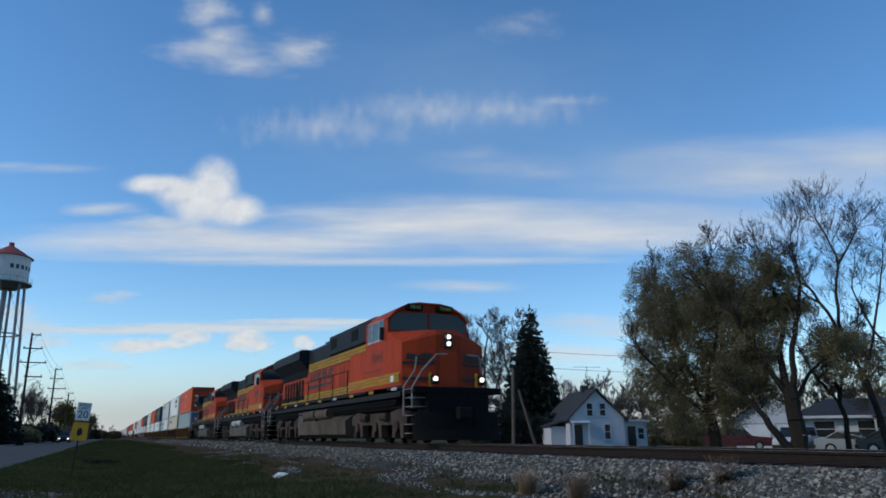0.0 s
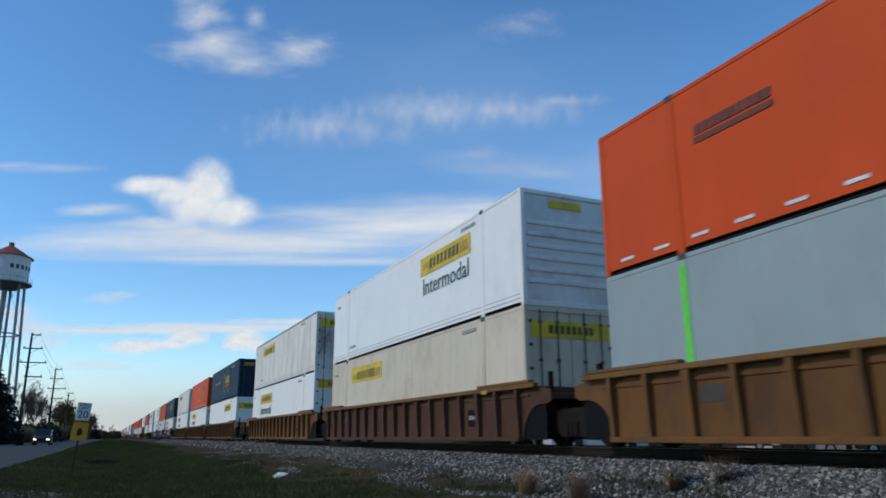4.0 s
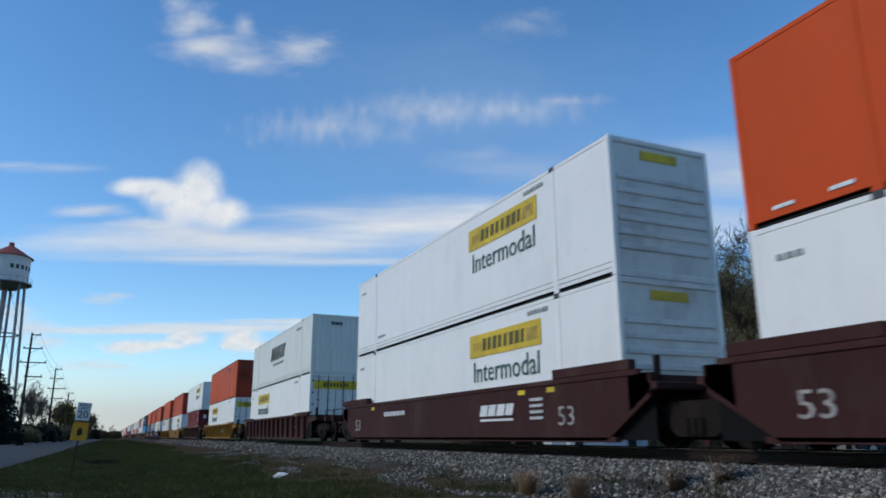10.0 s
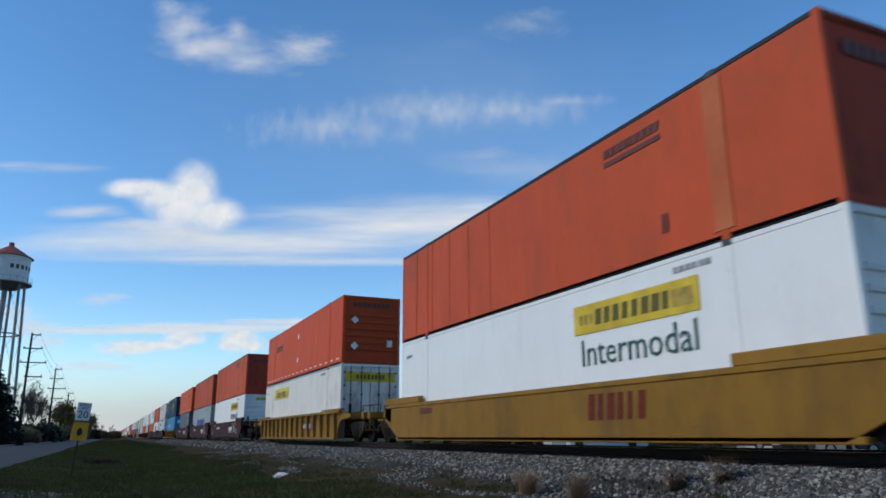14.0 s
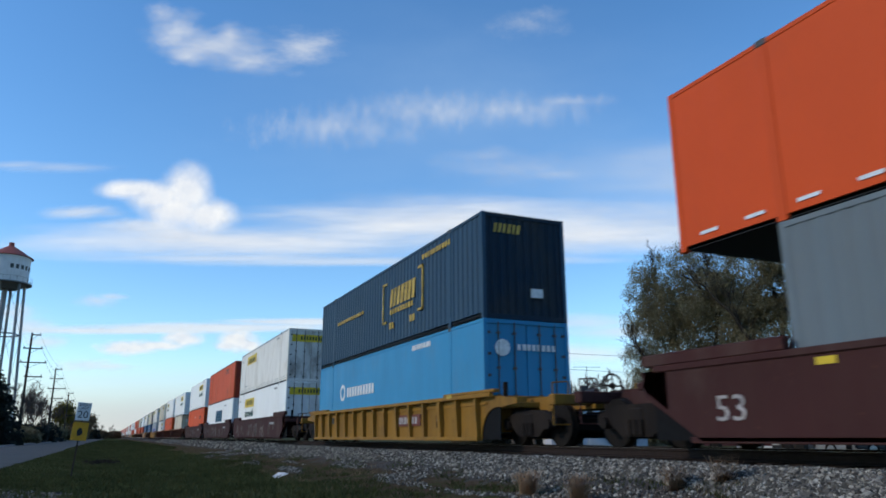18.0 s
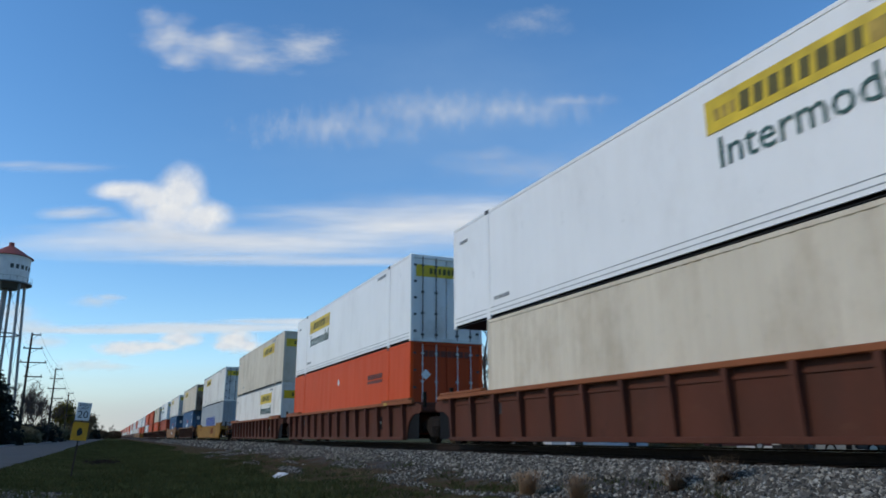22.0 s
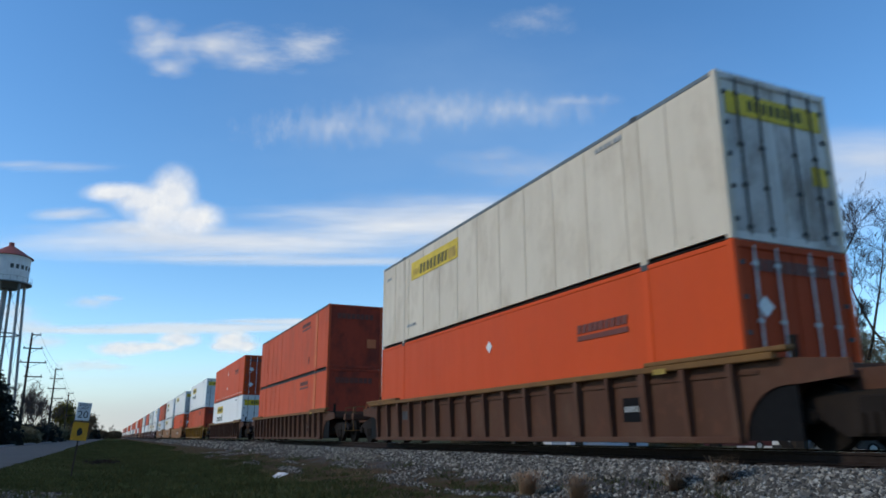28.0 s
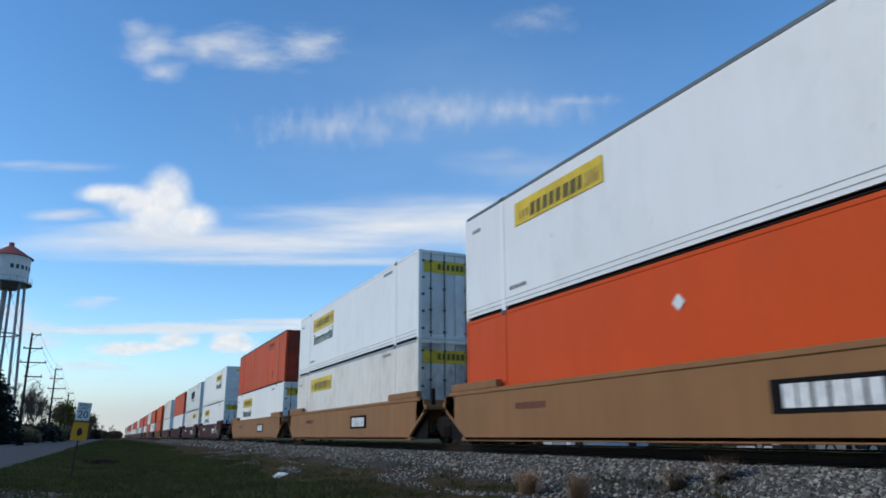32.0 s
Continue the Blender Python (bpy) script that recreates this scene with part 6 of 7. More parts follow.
limbed_tree("tall bare tree with fine upward twigs", 38.4, 26.6, 55.3, [
    (0.22, 0.15, 99, [(0.2, 0, 0), (-0.2, 2.0, 0), (-0.7, 4.6, 0)]),
    (0.125, 0.018, 4, [(-0.7, 4.4, 0), (-1.4, 6.8, 0.2), (-1.5, 9.2, 0.3), (-1.2, 11.6, 0.3), (-1.8, 13.4, 0.2), (-2.1, 14.4, 0.2)]),
    (0.085, 0.016, 2, [(-1.2, 11.0, 0.3), (-0.4, 12.2, 0.4), (0.3, 13.4, 0.3)]),
    (0.105, 0.016, 4, [(-1.4, 6.6, 0), (-2.4, 8.8, -0.3), (-3.2, 10.6, -0.4), (-3.45, 12.6, -0.3), (-3.3, 13.8, -0.3)]),
    (0.075, 0.014, 3, [(-2.4, 8.8, 0), (-3.9, 10.4, -0.4), (-5.2, 11.3, -0.4), (-6.3, 11.8, -0.4)]),
    (0.075, 0.014, 3, [(-2.9, 9.8, 0), (-4.3, 11.0, 0.4), (-5.4, 12.4, 0.5)]),
    (0.095, 0.016, 3, [(-0.7, 4.5, 0), (0.2, 7.4, 0.5), (0.9, 10.2, 0.6), (1.4, 12.4, 0.5)])], 12, 4, 0.8, 0.016, 0.72, 0.25, 0.0058, each=3)
limbed_tree("bare tree with fine twigs behind the garage", 43.0, 27.0, 57.9, [
    (0.20, 0.13, 99, [(0, 0, 0), (-0.5, 4.5, 0)]),
    (0.10, 0.016, 3, [(-0.5, 4.4, 0), (-2.2, 7.5, 0.3), (-3.0, 10.2, 0.2), (-2.6, 12.0, 0.0)]),
    (0.10, 0.016, 3, [(-0.5, 4.4, 0), (-0.2, 8.0, -0.3), (0.4, 11.0, -0.2)]),
    (0.09, 0.016, 3, [(-0.5, 4.4, 0), (-3.2, 5.8, 0.3), (-5.2, 7.0, 0.2), (-6.4, 8.2, 0.2)])], 14, 4, 0.8, 0.016, 0.72, 0.25, 0.0058, each=3)
t3 = limbed_tree("small tree with thin brown autumn leaves", 38.6, 29.2, 52.9, [
    (0.17, 0.10, 3, [(0, 0, 0), (0.1, 2.2, 0), (-0.2, 4.4, 0)]),
    (0.09, 0.03, 2, [(-0.1, 3.0, 0), (-1.3, 4.8, 0.2), (-2.0, 6.6, 0.2)]),
    (0.09, 0.03, 2, [(-0.1, 3.4, 0), (0.6, 5.6, 0.2), (1.6, 7.4, 0.2)])], 15, 5, 0.55, 0.02, thin=0.006, each=2)
crown(t3, 52.9, [(0.2, 6.2, 2.3, 1.9), (1.8, 5.4, 1.8, 1.8), (-1.0, 4.9, 1.3, 1.3), (1.6, 3.4, 1.6, 0.9)], 13000, 0.055, "leaf_brown", 15, 0.02)
for k, (x, y, sd) in enumerate(((43.5, 84.5, 21), (48.3, 84.0, 22))):
    limbed_tree("large bare tree with fine spreading twigs", x, y, 27.2 + 2.8 * k, [
        (0.42, 0.30, 99, [(0, 0, 0), (0.1, 4.0, 0)]),
        (0.22, 0.05, 2, [(0.1, 3.9, 0), (-0.6, 8.0, 0.4), (-1.3, 11.5, 0.5), (-1.7, 14.5, 0.5)]),
        (0.24, 0.05, 2, [(0.1, 4.0, 0), (0.5, 8.5, -0.4), (0.7, 12.5, -0.3), (1.3, 15.5, -0.3)]),
        (0.16, 0.05, 2, [(0.1, 3.6, 0), (1.8, 7.0, 0.4), (3.0, 10.5, 0.3)]),
        (0.16, 0.05, 2, [(0.0, 3.6, 0), (-1.8, 6.8, -0.4), (-2.9, 10.0, -0.3)])], sd, 5, 0.9, 0.032, 0.7, 0.3, 0.011, wood="twig", each=3)
conifer("tall dark spruce with drooping boughs", 44.0, 72.6, 17.0, 8.2, 31, 0.03, 1700)
far_trees = [tree("distant bare grey-brown tree beyond the houses", 66, 88, 9.5, 40 + k, 6, None, r=0.16, stems=((0, 0, 1), (0.25, -0.2, 1)), first=0.26, spread=0.7, up=0.3, wood="twig", group="distant bare trees", thin=0.028) for k in range(3)]
rs = random.Random(77)
for k in range(34):
    az = radians(26 + 40 * (k + 0.5 * rs.random()) / 34)
    d = rs.uniform(96, 135)
    x, y = d * math.sin(az), d * math.cos(az)
    m = pose(x, y, ground_z(x, y) - 0.1, 0, 0, rs.uniform(0, 360))
    if k < 3:
        far_trees[k].matrix_basis = m
    else:
        copy_thing(far_trees[k % 3], m)
shrub("dark evergreen shrubs below the spruce", 40.5, 66.5, 30.5, [(-2.0, 1.8, 2.6, 2.2), (1.2, 1.6, 2.4, 2.0), (-4.8, 1.7, 2.2, 2.2), (-3.2, 3.0, 1.6, 1.6)], 9000, 0.13, "needle", 61)
shrub("dark undergrowth between the yards", 60.0, 64.0, 43.0, [(-6, 1.5, 3.0, 1.8), (-1, 1.6, 3.2, 2.0), (4, 1.4, 3.0, 1.7), (8, 1.6, 3.0, 1.9), (-10, 1.6, 3.0, 1.9)], 12000, 0.14, "leaf_olive", 62)
shrub("grey-brown brush behind the house", 56.0, 82.0, 34.5, [(-7, 2.0, 4.0, 2.4), (0, 2.2, 4.2, 2.7), (6, 2.0, 4.0, 2.4), (-14, 2.2, 4.0, 2.6)], 9000, 0.16, "leaf_brown", 63)
shrub("dark hedge beside the bungalow", 50.0, 32.5, 57.0, [(0, 1.2, 2.0, 1.4), (3.5, 1.3, 2.4, 1.5), (7, 1.4, 2.6, 1.7)], 7000, 0.12, "leaf_olive", 64)


# ---- houses beyond the track ----
def window(parent, x, y, z, w, h, on, label="dark sash window in white trim"):
    """A framed window on a wall; x, y, z is its lower left corner, seen from outside."""
    m = Matrix.Translation((x, y, z)) @ on
    fr = Mb().box(-0.09, 0, -0.09, h + 0.09, -0.02, 0.06).box(w, w + 0.09, -0.09, h + 0.09, -0.02, 0.06).box(0, w, h, h + 0.12, -0.02, 0.07).box(-0.12, w + 0.12, -0.16, -0.04, -0.02, 0.10).box(0, w, h * 0.5 - 0.025, h * 0.5 + 0.025, -0.02, 0.04)
    win = part("window", fr, M["siding"], parent, label, at=m)
    part("pane", Mb().box(0, w, 0, h, -0.02, 0.012), M["pane"], win)


def gable_house(x, y, turn, w, d, eave, ridge, label):
    """A house with its gable to the front (-y in its own space)."""
    root = thing("house", pose(x, y, ground_z(x, y), 0, 0, turn), label, "house")
    hw = w / 2
    part("wall", Mb().prism([(-hw, 0), (hw, 0), (hw, eave), (0, ridge - 0.12), (-hw, eave)], 0, d), M["siding"], root, "white clapboard walls")
    for s in (-1, 1):
        t = 0.14
        pts = [(s * (hw + 0.35), eave - 0.35 * (ridge - eave) / hw), (0, ridge), (0, ridge + t), (s * (hw + 0.35), eave - 0.35 * (ridge - eave) / hw + t)]
        part("roof", Mb().prism(pts, -0.35, d + 0.35), M["roof"], root, "dark shingle roof slope")
    for k in range(int(eave / 0.2)):
        part("clapboard", Mb().prism([(-0.012, 0.2 * k), (0.0, 0.2 * k), (0.0, 0.2 * k + 0.2)], -hw, hw, "x"), M["siding"], root)
    return root


h1 = gable_house(43.1, 59.2, -17, 5.5, 8.5, 2.9, 5.6, "white two-storey clapboard house with a dark gable roof")
for x in (-0.95, 0.35):
    window(h1, x, -0.005, 3.1, 0.55, 1.15, FRONT)
window(h1, 0.75, -0.005, 0.9, 0.55, 1.35, FRONT)
part("porch_roof", Mb().prism([(-0.9, 2.35), (0, 2.5), (0, 2.65), (-0.9, 2.45)], -2.7, -0.9, "x"), M["siding"], h1, "small entrance canopy")
part("door", Mb().box(-2.4, -1.5, -0.06, 0.0, 0.2, 2.2, 0.01), M["pane"], h1, "dark front door")
for x in (-2.6, -1.05):
    part("porch_post", Mb().box(x - 0.05, x + 0.05, -0.85, -0.75, 0, 2.4), M["siding"], h1)
part("chimney", Mb().box(-0.35, 0.35, 3.0, 3.7, 5.0, 6.2, 0.02), M["roof"], h1)
part("antenna", Mb().path([(0.4, 3.4, 5.4), (0.4, 3.4, 8.2)], 0.025).path([(-1.0, 3.4, 8.1), (1.8, 3.4, 8.1)], 0.02), M["wire"], h1, "thin roof aerial")
annex = Mb().box(2.75, 5.3, 0.6, 6.0, 0, 2.5)
part("annex", annex, M["siding"], h1, "white flat-roofed side annex")
part("annex_roof", Mb().box(2.76, 5.55, 0.2, 6.3, 2.5, 2.72, 0.02), M["siding"], h1)
part("annex_door", Mb().box(3.3, 4.1, 0.54, 0.6, 0.2, 2.1, 0.01), M["pane"], h1)
window(h1, 4.35, 0.6, 0.9, 0.6, 1.0, FRONT)
part("lean_to", Mb().box(-4.2, -2.75, 1.5, 6.0, 0, 2.1), M["siding"], h1)
part("lean_to_roof", Mb().prism([(-4.4, 2.05), (-2.75, 2.6), (-2.75, 2.75), (-4.4, 2.2)], 1.2, 6.3), M["roof"], h1)

g1 = gable_house(53.4, 47.4, -50, 6.4, 8.0, 2.6, 4.6, "white gabled garage with two doors")
for x in (-2.5, 0.25):
    part("garage_door", Mb().box(x, x + 2.2, -0.03, 0.0, 0.0, 2.1, 0.01), M["white_car"], g1, "pale panelled garage door")
    part("door_trim", Mb().prism([(x - 0.12, 0), (x, 0), (x, 2.1), (x + 2.2, 2.1), (x + 2.2, 0), (x + 2.32, 0), (x + 2.32, 2.2), (x - 0.12, 2.2)], -0.05, -0.01), M["grey"], g1)
h2 = thing("bungalow", pose(52.5, 38.0, ground_z(52, 38), 0, 0, -53), "long low white bungalow with a dark hipped roof", "house")
part("wall", Mb().box(-5, 13, 0, 8, 0, 2.6), M["siding"], h2)
part("roof", Mb().add([(-5.5, -0.6, 2.55), (13.5, -0.6, 2.55), (13.5, 8.6, 2.55), (-5.5, 8.6, 2.55), (-2.5, 4, 4.1), (10.5, 4, 4.1)], [(0, 1, 5, 4), (1, 2, 5), (2, 3, 4, 5), (3, 0, 4), (3, 2, 1, 0)]), M["roof"], h2, "dark shingle hip roof")
part("fascia", Mb().box(-5.55, 13.55, -0.68, -0.6, 2.42, 2.62), M["siding"], h2)
for x in (-3.5, -0.5, 4.0, 8.5):
    window(h2, x, 0.0, 1.0, 1.4, 1.2, FRONT)
part("porch_roof", Mb().prism([(-3.0, 2.35), (0, 2.6), (0, 2.75), (-3.0, 2.5)], 0.5, 6.0, "x"), M["roof"], h2)
for x in (0.6, 3.2, 5.9):
    part("porch_post", Mb().box(x - 0.06, x + 0.06, -2.9, -2.78, 0, 2.4), M["siding"], h2)


# ---- vehicles ----
def vehicle(name, label, paint_name, L, W, profile, cabin, group="", lit=False):
    """A road vehicle with its nose at -y. profile: (y, z) outline of the body; cabin: (y, z) outline of the glasshouse."""
    root = thing(name, pose(0, 0, 0), label, "car", group)
    hw = W / 2
    part("body", Mb().prism(profile, -hw + 0.04, hw - 0.04, "x"), M[paint_name], root)
    for s in (-1, 1):
        x0, x1 = sorted((s * (hw - 0.045), s * hw))
        part("door_skin", Mb().box(x0, x1, -L * 0.18, L * 0.3, 0.35, 0.85, 0.03), M[paint_name], root)
        part("mirror", Mb().box(min(s * hw, s * (hw + 0.18)), max(s * hw, s * (hw + 0.18)), cabin[1][0] - 0.15, cabin[1][0], 1.0, 1.18, 0.03), M[paint_name], root)
    part("glasshouse", Mb().prism(cabin, -hw + 0.14, hw - 0.14, "x"), M["glass"], root, "dark window glass")
    ztop = max(z for _, z in cabin)
    ys = [y for y, z in cabin if z > ztop - 0.02]
    part("roof_panel", Mb().box(-hw + 0.12, hw - 0.12, min(ys) - 0.02, max(ys) + 0.02, ztop - 0.01, ztop + 0.05, 0.02), M[paint_name], root)
    for s in (-1, 1):
        for y, z in ((cabin[0][0], cabin[0][1]),):
            part("pillar", Mb().path([(s * (hw - 0.13), cabin[0][0], cabin[0][1]), (s * (hw - 0.13), min(ys), ztop)], 0.04), M[paint_name], root)
            part("pillar", Mb().path([(s * (hw - 0.13), cabin[-1][0], cabin[-1][1]), (s * (hw - 0.13), max(ys), ztop)], 0.05), M[paint_name], root)
        for e in (-0.3, 0.3):
            w = part("wheel", Mb().cyl((s * (hw - 0.22), L * e, 0.34), (s * (hw + 0.01), L * e, 0.34), 0.34, 20), M["rubber"], root)
            part("rim", Mb().cyl((s * (hw - 0.02), L * e, 0.34), (s * (hw + 0.025), L * e, 0.34), 0.21, 14), M["steel"], w)
        x0, x1 = sorted((s * (hw - 0.45), s * (hw - 0.1)))
        part("headlight", Mb().box(x0, x1, -L / 2 - 0.02, -L / 2 + 0.1, 0.62, 0.8, 0.02), M["headlight"] if lit else M["silver"], root)
        part("tail_lamp", Mb().box(x0, x1, L / 2 - 0.1, L / 2 + 0.02, 0.7, 0.95, 0.02), M["lamp_red"], root)
    part("bumper", Mb().box(-hw + 0.03, hw - 0.03, -L / 2 - 0.06, -L / 2 + 0.1, 0.32, 0.56, 0.04), M["dark"], root)
    part("rear_bumper", Mb().box(-hw + 0.03, hw - 0.03, L / 2 - 0.1, L / 2 + 0.06, 0.36, 0.6, 0.04), M["dark"], root)
    part("grille", Mb().box(-hw + 0.5, hw - 0.5, -L / 2 - 0.015, -L / 2 + 0.05, 0.58, 0.78), M["black"], root)
    return root


def box_profile(L, nose, hood, deck, tail=0.0):
    return [(-L / 2, 0.3), (L / 2, 0.3), (L / 2, deck), (L / 2 - 0.2, deck + 0.04), (-L / 2 + nose, hood), (-L / 2 + 0.1, hood - 0.14), (-L / 2, hood - 0.3)]


suv = vehicle("suv", "dark grey sport utility car with lit headlights", "black_car", 5.1, 2.0, box_profile(5.1, 1.4, 1.2, 1.25), [(-1.2, 1.15), (-0.5, 1.93), (2.1, 1.95), (2.4, 1.2)], lit=True)
pickup = vehicle("pickup_truck", "dark red parked pickup truck", "red_car", 5.5, 1.9, box_profile(5.5, 1.5, 1.12, 1.1), [(-1.2, 1.1), (-0.6, 1.72), (0.7, 1.74), (0.95, 1.1)])
pickup.matrix_basis = pose(49.2, 47.6, ground_z(49, 47), 0, 0, 45)
van = vehicle("suv", "white parked sport utility car", "white_car", 4.7, 1.85, box_profile(4.7, 1.2, 1.05, 1.1), [(-1.2, 1.05), (-0.5, 1.72), (1.9, 1.72), (2.25, 1.1)])
van.matrix_basis = pose(43.0, 36.4, ground_z(43, 36), 0, 0, -65)
sedan = vehicle("sedan", "silver parked sedan beside the bungalow", "silver_car", 4.7, 1.78, box_profile(4.7, 1.3, 0.92, 0.95), [(-1.1, 0.9), (-0.35, 1.40), (0.9, 1.42), (1.75, 0.95)])
sedan.matrix_basis = pose(44.8, 33.4, ground_z(44, 33), 0, 0, 37)
sed2 = vehicle("sedan", "dark blue parked sedan", "black_car", 4.6, 1.78, box_profile(4.6, 1.3, 0.92, 0.95), [(-1.1, 0.9), (-0.35, 1.40), (0.9, 1.42), (1.75, 0.95)])
sed2.matrix_basis = pose(45.5, 31.0, ground_z(45, 31), 0, 0, 40)


# ---- poles, wires, tower, signs ----
def line_pole(x, y, h, arms, lean=0.0, turn=0.0):
    root = thing("utility_pole", pose(x, y, ground_z(x, y) - 0.1, 0, lean, turn), "dark wooden utility pole with several crossarms", "utility pole", "roadside utility poles")
    part("pole", Mb().cyl((0, 0, 0), (0, 0, h), 0.2, 10, 0.13), M["pole_far"], root)
    for z, a, b in arms:
        arm = part("crossarm", Mb().box(a, b, -0.07, 0.07, h - z - 0.08, h - z + 0.08, 0.01), M["pole_far"], root)
        for k in (a + 0.15, b - 0.15):
            part("insulator", Mb().cyl((k, 0, h - z + 0.08), (k, 0, h - z + 0.34), 0.07, 8), M["tower_grey"], arm)
        part("brace", Mb().path([(b * 0.7, 0, h - z), (0, 0, h - z - 0.8)], 0.03), M["pole_far"], arm)
    return root


ARMS = [(0.25, -0.1, 1.2), (2.2, -0.9, 1.6), (4.2, -1.1, 2.3), (6.2, -0.3, 2.0)]
POLES = [(-11.8, 118, 15.6), (-11.8, 170, 15.0), (-11.8, 227, 13.1), (-11.8, 305, 11.7), (-11.8, 375, 11.2), (-11.8, 460, 11.2)]
for x, y, h in POLES:
    line_pole(x, y, h, ARMS, 0.0)
wires = thing("power_lines", pose(0, 0, 0), "thin dark power lines strung between poles", "wires")
for k, (dz, dx) in enumerate(((0.1, 1.0), (2.0, 1.4), (4.0, 2.1), (4.0, -0.9))):
    mb = Mb()
    pts = []
    for (x0, y0, h0), (x1, y1, h1_) in zip(POLES, POLES[1:]):
        for i in range(8):
            t = i / 8
            pts.append((x0 + dx, y0 + (y1 - y0) * t, 0.55 + (h0 + (h1_ - h0) * t) - dz - 4 * 0.8 * t * (1 - t)))
    mb.path(pts, 0.018, 4)
    part("wire", mb, M["wire"], wires)

yard = thing("utility_pole", pose(29.7, 52.1, ground_z(29.7, 52.1) - 0.1), "weathered pale wooden utility pole", "utility pole")
part("pole", Mb().cyl((0, 0, 0), (0.1, 0, 6.6), 0.17, 12, 0.13), M["wood"], yard)
stub = thing("brace_pole", pose(31.6, 51.6, ground_z(31.6, 51.6) - 0.1, 0, -18, 0), "leaning weathered wooden brace pole", "pole")
part("pole", Mb().cyl((0, 0, 0), (0, 0, 5.2), 0.13, 10, 0.1), M["wood"], stub)
far_wires = thing("power_lines", pose(0, 0, 0), "thin dark wires over the far yards", "wires")
for z0, z1 in ((8.5, 10.5), (7.2, 8.6)):
    part("wire", Mb().path([(29.7 + (75 - 29.7) * t, 52.1 + 6 * t, z0 + (z1 - z0) * t - 2.0 * t * (1 - t)) for t in [i / 10 for i in range(11)]], 0.02, 4), M["wire"], far_wires)

tower = thing("water_tower", pose(-20.2, 148.7, 0.6), "white water tower with faded red conical roof on legs", "water tower")
part("tank", Mb().cyl((0, 0, 28.0), (0, 0, 32.9), 3.5, 40), M["tower_white"], tower, "white cylindrical tank")
part("roof", Mb().cyl((0, 0, 32.85), (0, 0, 35.1), 3.95, 40, 0.4), M["tower_red"], tower, "faded red conical roof")
part("finial", Mb().cyl((0, 0, 35.0), (0, 0, 35.7), 0.45, 16), M["tower_red"], tower)
part("tank_bottom", Mb().cyl((0, 0, 27.0), (0, 0, 28.0), 1.9, 40, 3.45), M["tower_grey"], tower)
part("balcony", Mb().cyl((0, 0, 27.85), (0, 0, 28.05), 4.2, 40), M["tower_grey"], tower)
hr = Mb()
for i in range(24):
    a, b = 2 * math.pi * i / 24, 2 * math.pi * (i + 1) / 24
    hr.cyl((4.15 * math.cos(a), 4.15 * math.sin(a), 28.0), (4.15 * math.cos(a), 4.15 * math.sin(a), 28.95), 0.03, 4)
    hr.cyl((4.15 * math.cos(a), 4.15 * math.sin(a), 28.95), (4.15 * math.cos(b), 4.15 * math.sin(b), 28.95), 0.03, 4)
part("balcony_railing", hr, M["tower_grey"], tower)
for k in range(6):
    a = math.radians(20 + 60 * k)
    c, s = math.cos(a), math.sin(a)
    part("leg", Mb().cyl((4.5 * c, 4.5 * s, 0), (3.1 * c, 3.1 * s, 28), 0.24, 8), M["tower_leg"], tower)
    b = a + math.pi / 3
    for z, r in ((9.5, 4.03), (18.8, 3.56)):
        part("strut", Mb().cyl((r * c, r * s, z), (r * math.cos(b), r * math.sin(b), z), 0.12, 6), M["tower_grey"], tower)
    for z0, z1, r0, r1 in ((0.5, 9.5, 4.48, 4.03), (9.5, 18.8, 4.03, 3.56), (18.8, 27.5, 3.56, 3.13)):
        part("tie_rod", Mb().cyl((r0 * c, r0 * s, z0), (r1 * math.cos(b), r1 * math.sin(b), z1), 0.03, 4), M["tower_grey"], tower)
part("riser_pipe", Mb().cyl((0, 0, 0), (0, 0, 27.2), 0.45, 12), M["tower_leg"], tower)
mb = Mb()
for k in range(6):
    a0 = math.radians(-78 + 15 * k)
    a1 = a0 + math.radians(9)
    for r0, r1 in ((3.505, 3.52),):
        mb.add([(r * math.cos(a), r * math.sin(a), z) for r in (r0, r1) for a in (a0, a1) for z in (30.4, 31.2)], [(0, 1, 3, 2), (4, 6, 7, 5), (0, 4, 5, 1), (2, 3, 7, 6), (0, 2, 6, 4), (1, 5, 7, 3)])
tagged(part("lettering_bars", mb, M["ink"], tower, "dark bars of town lettering"), kind="stuff")

sign = thing("road_sign", pose(-0.98, 25.3, ground_z(-0.98, 25.3) - 0.05, 0, 4.0, 0), "leaning white speed limit sign above a yellow sign", "sign")
part("post", Mb().box(-0.022, 0.022, -0.02, 0.02, 0, 2.25, 0.006), M["pole_far"], sign, "thin dark sign post")
wp = part("speed_plate", Mb().box(-0.20, 0.20, -0.035, -0.022, 1.74, 2.28, 0.005), M["white_car"], sign, "white speed limit plate")
letters("lettering", "SPEED", 0.30, 0.075, M["ink_black"], wp, -0.15, -0.036, 2.17, FRONT)
letters("lettering", "LIMIT", 0.26, 0.075, M["ink_black"], wp, -0.13, -0.036, 2.07, FRONT)
letters("lettering", "20", 0.30, 0.22, M["ink_black"], wp, -0.15, -0.036, 1.81, FRONT)
yp = part("warning_plate", Mb().box(-0.22, 0.22, -0.035, -0.022, 1.14, 1.68, 0.005), M["sign_amber"], sign, "yellow warning plate")
part("symbol", Mb().prism([(-0.06, 1.28), (0.02, 1.28), (0.09, 1.36), (0.05, 1.50), (-0.03, 1.52), (-0.08, 1.42)], -0.04, -0.034), M["ink_black"], yp, "dark symbol")

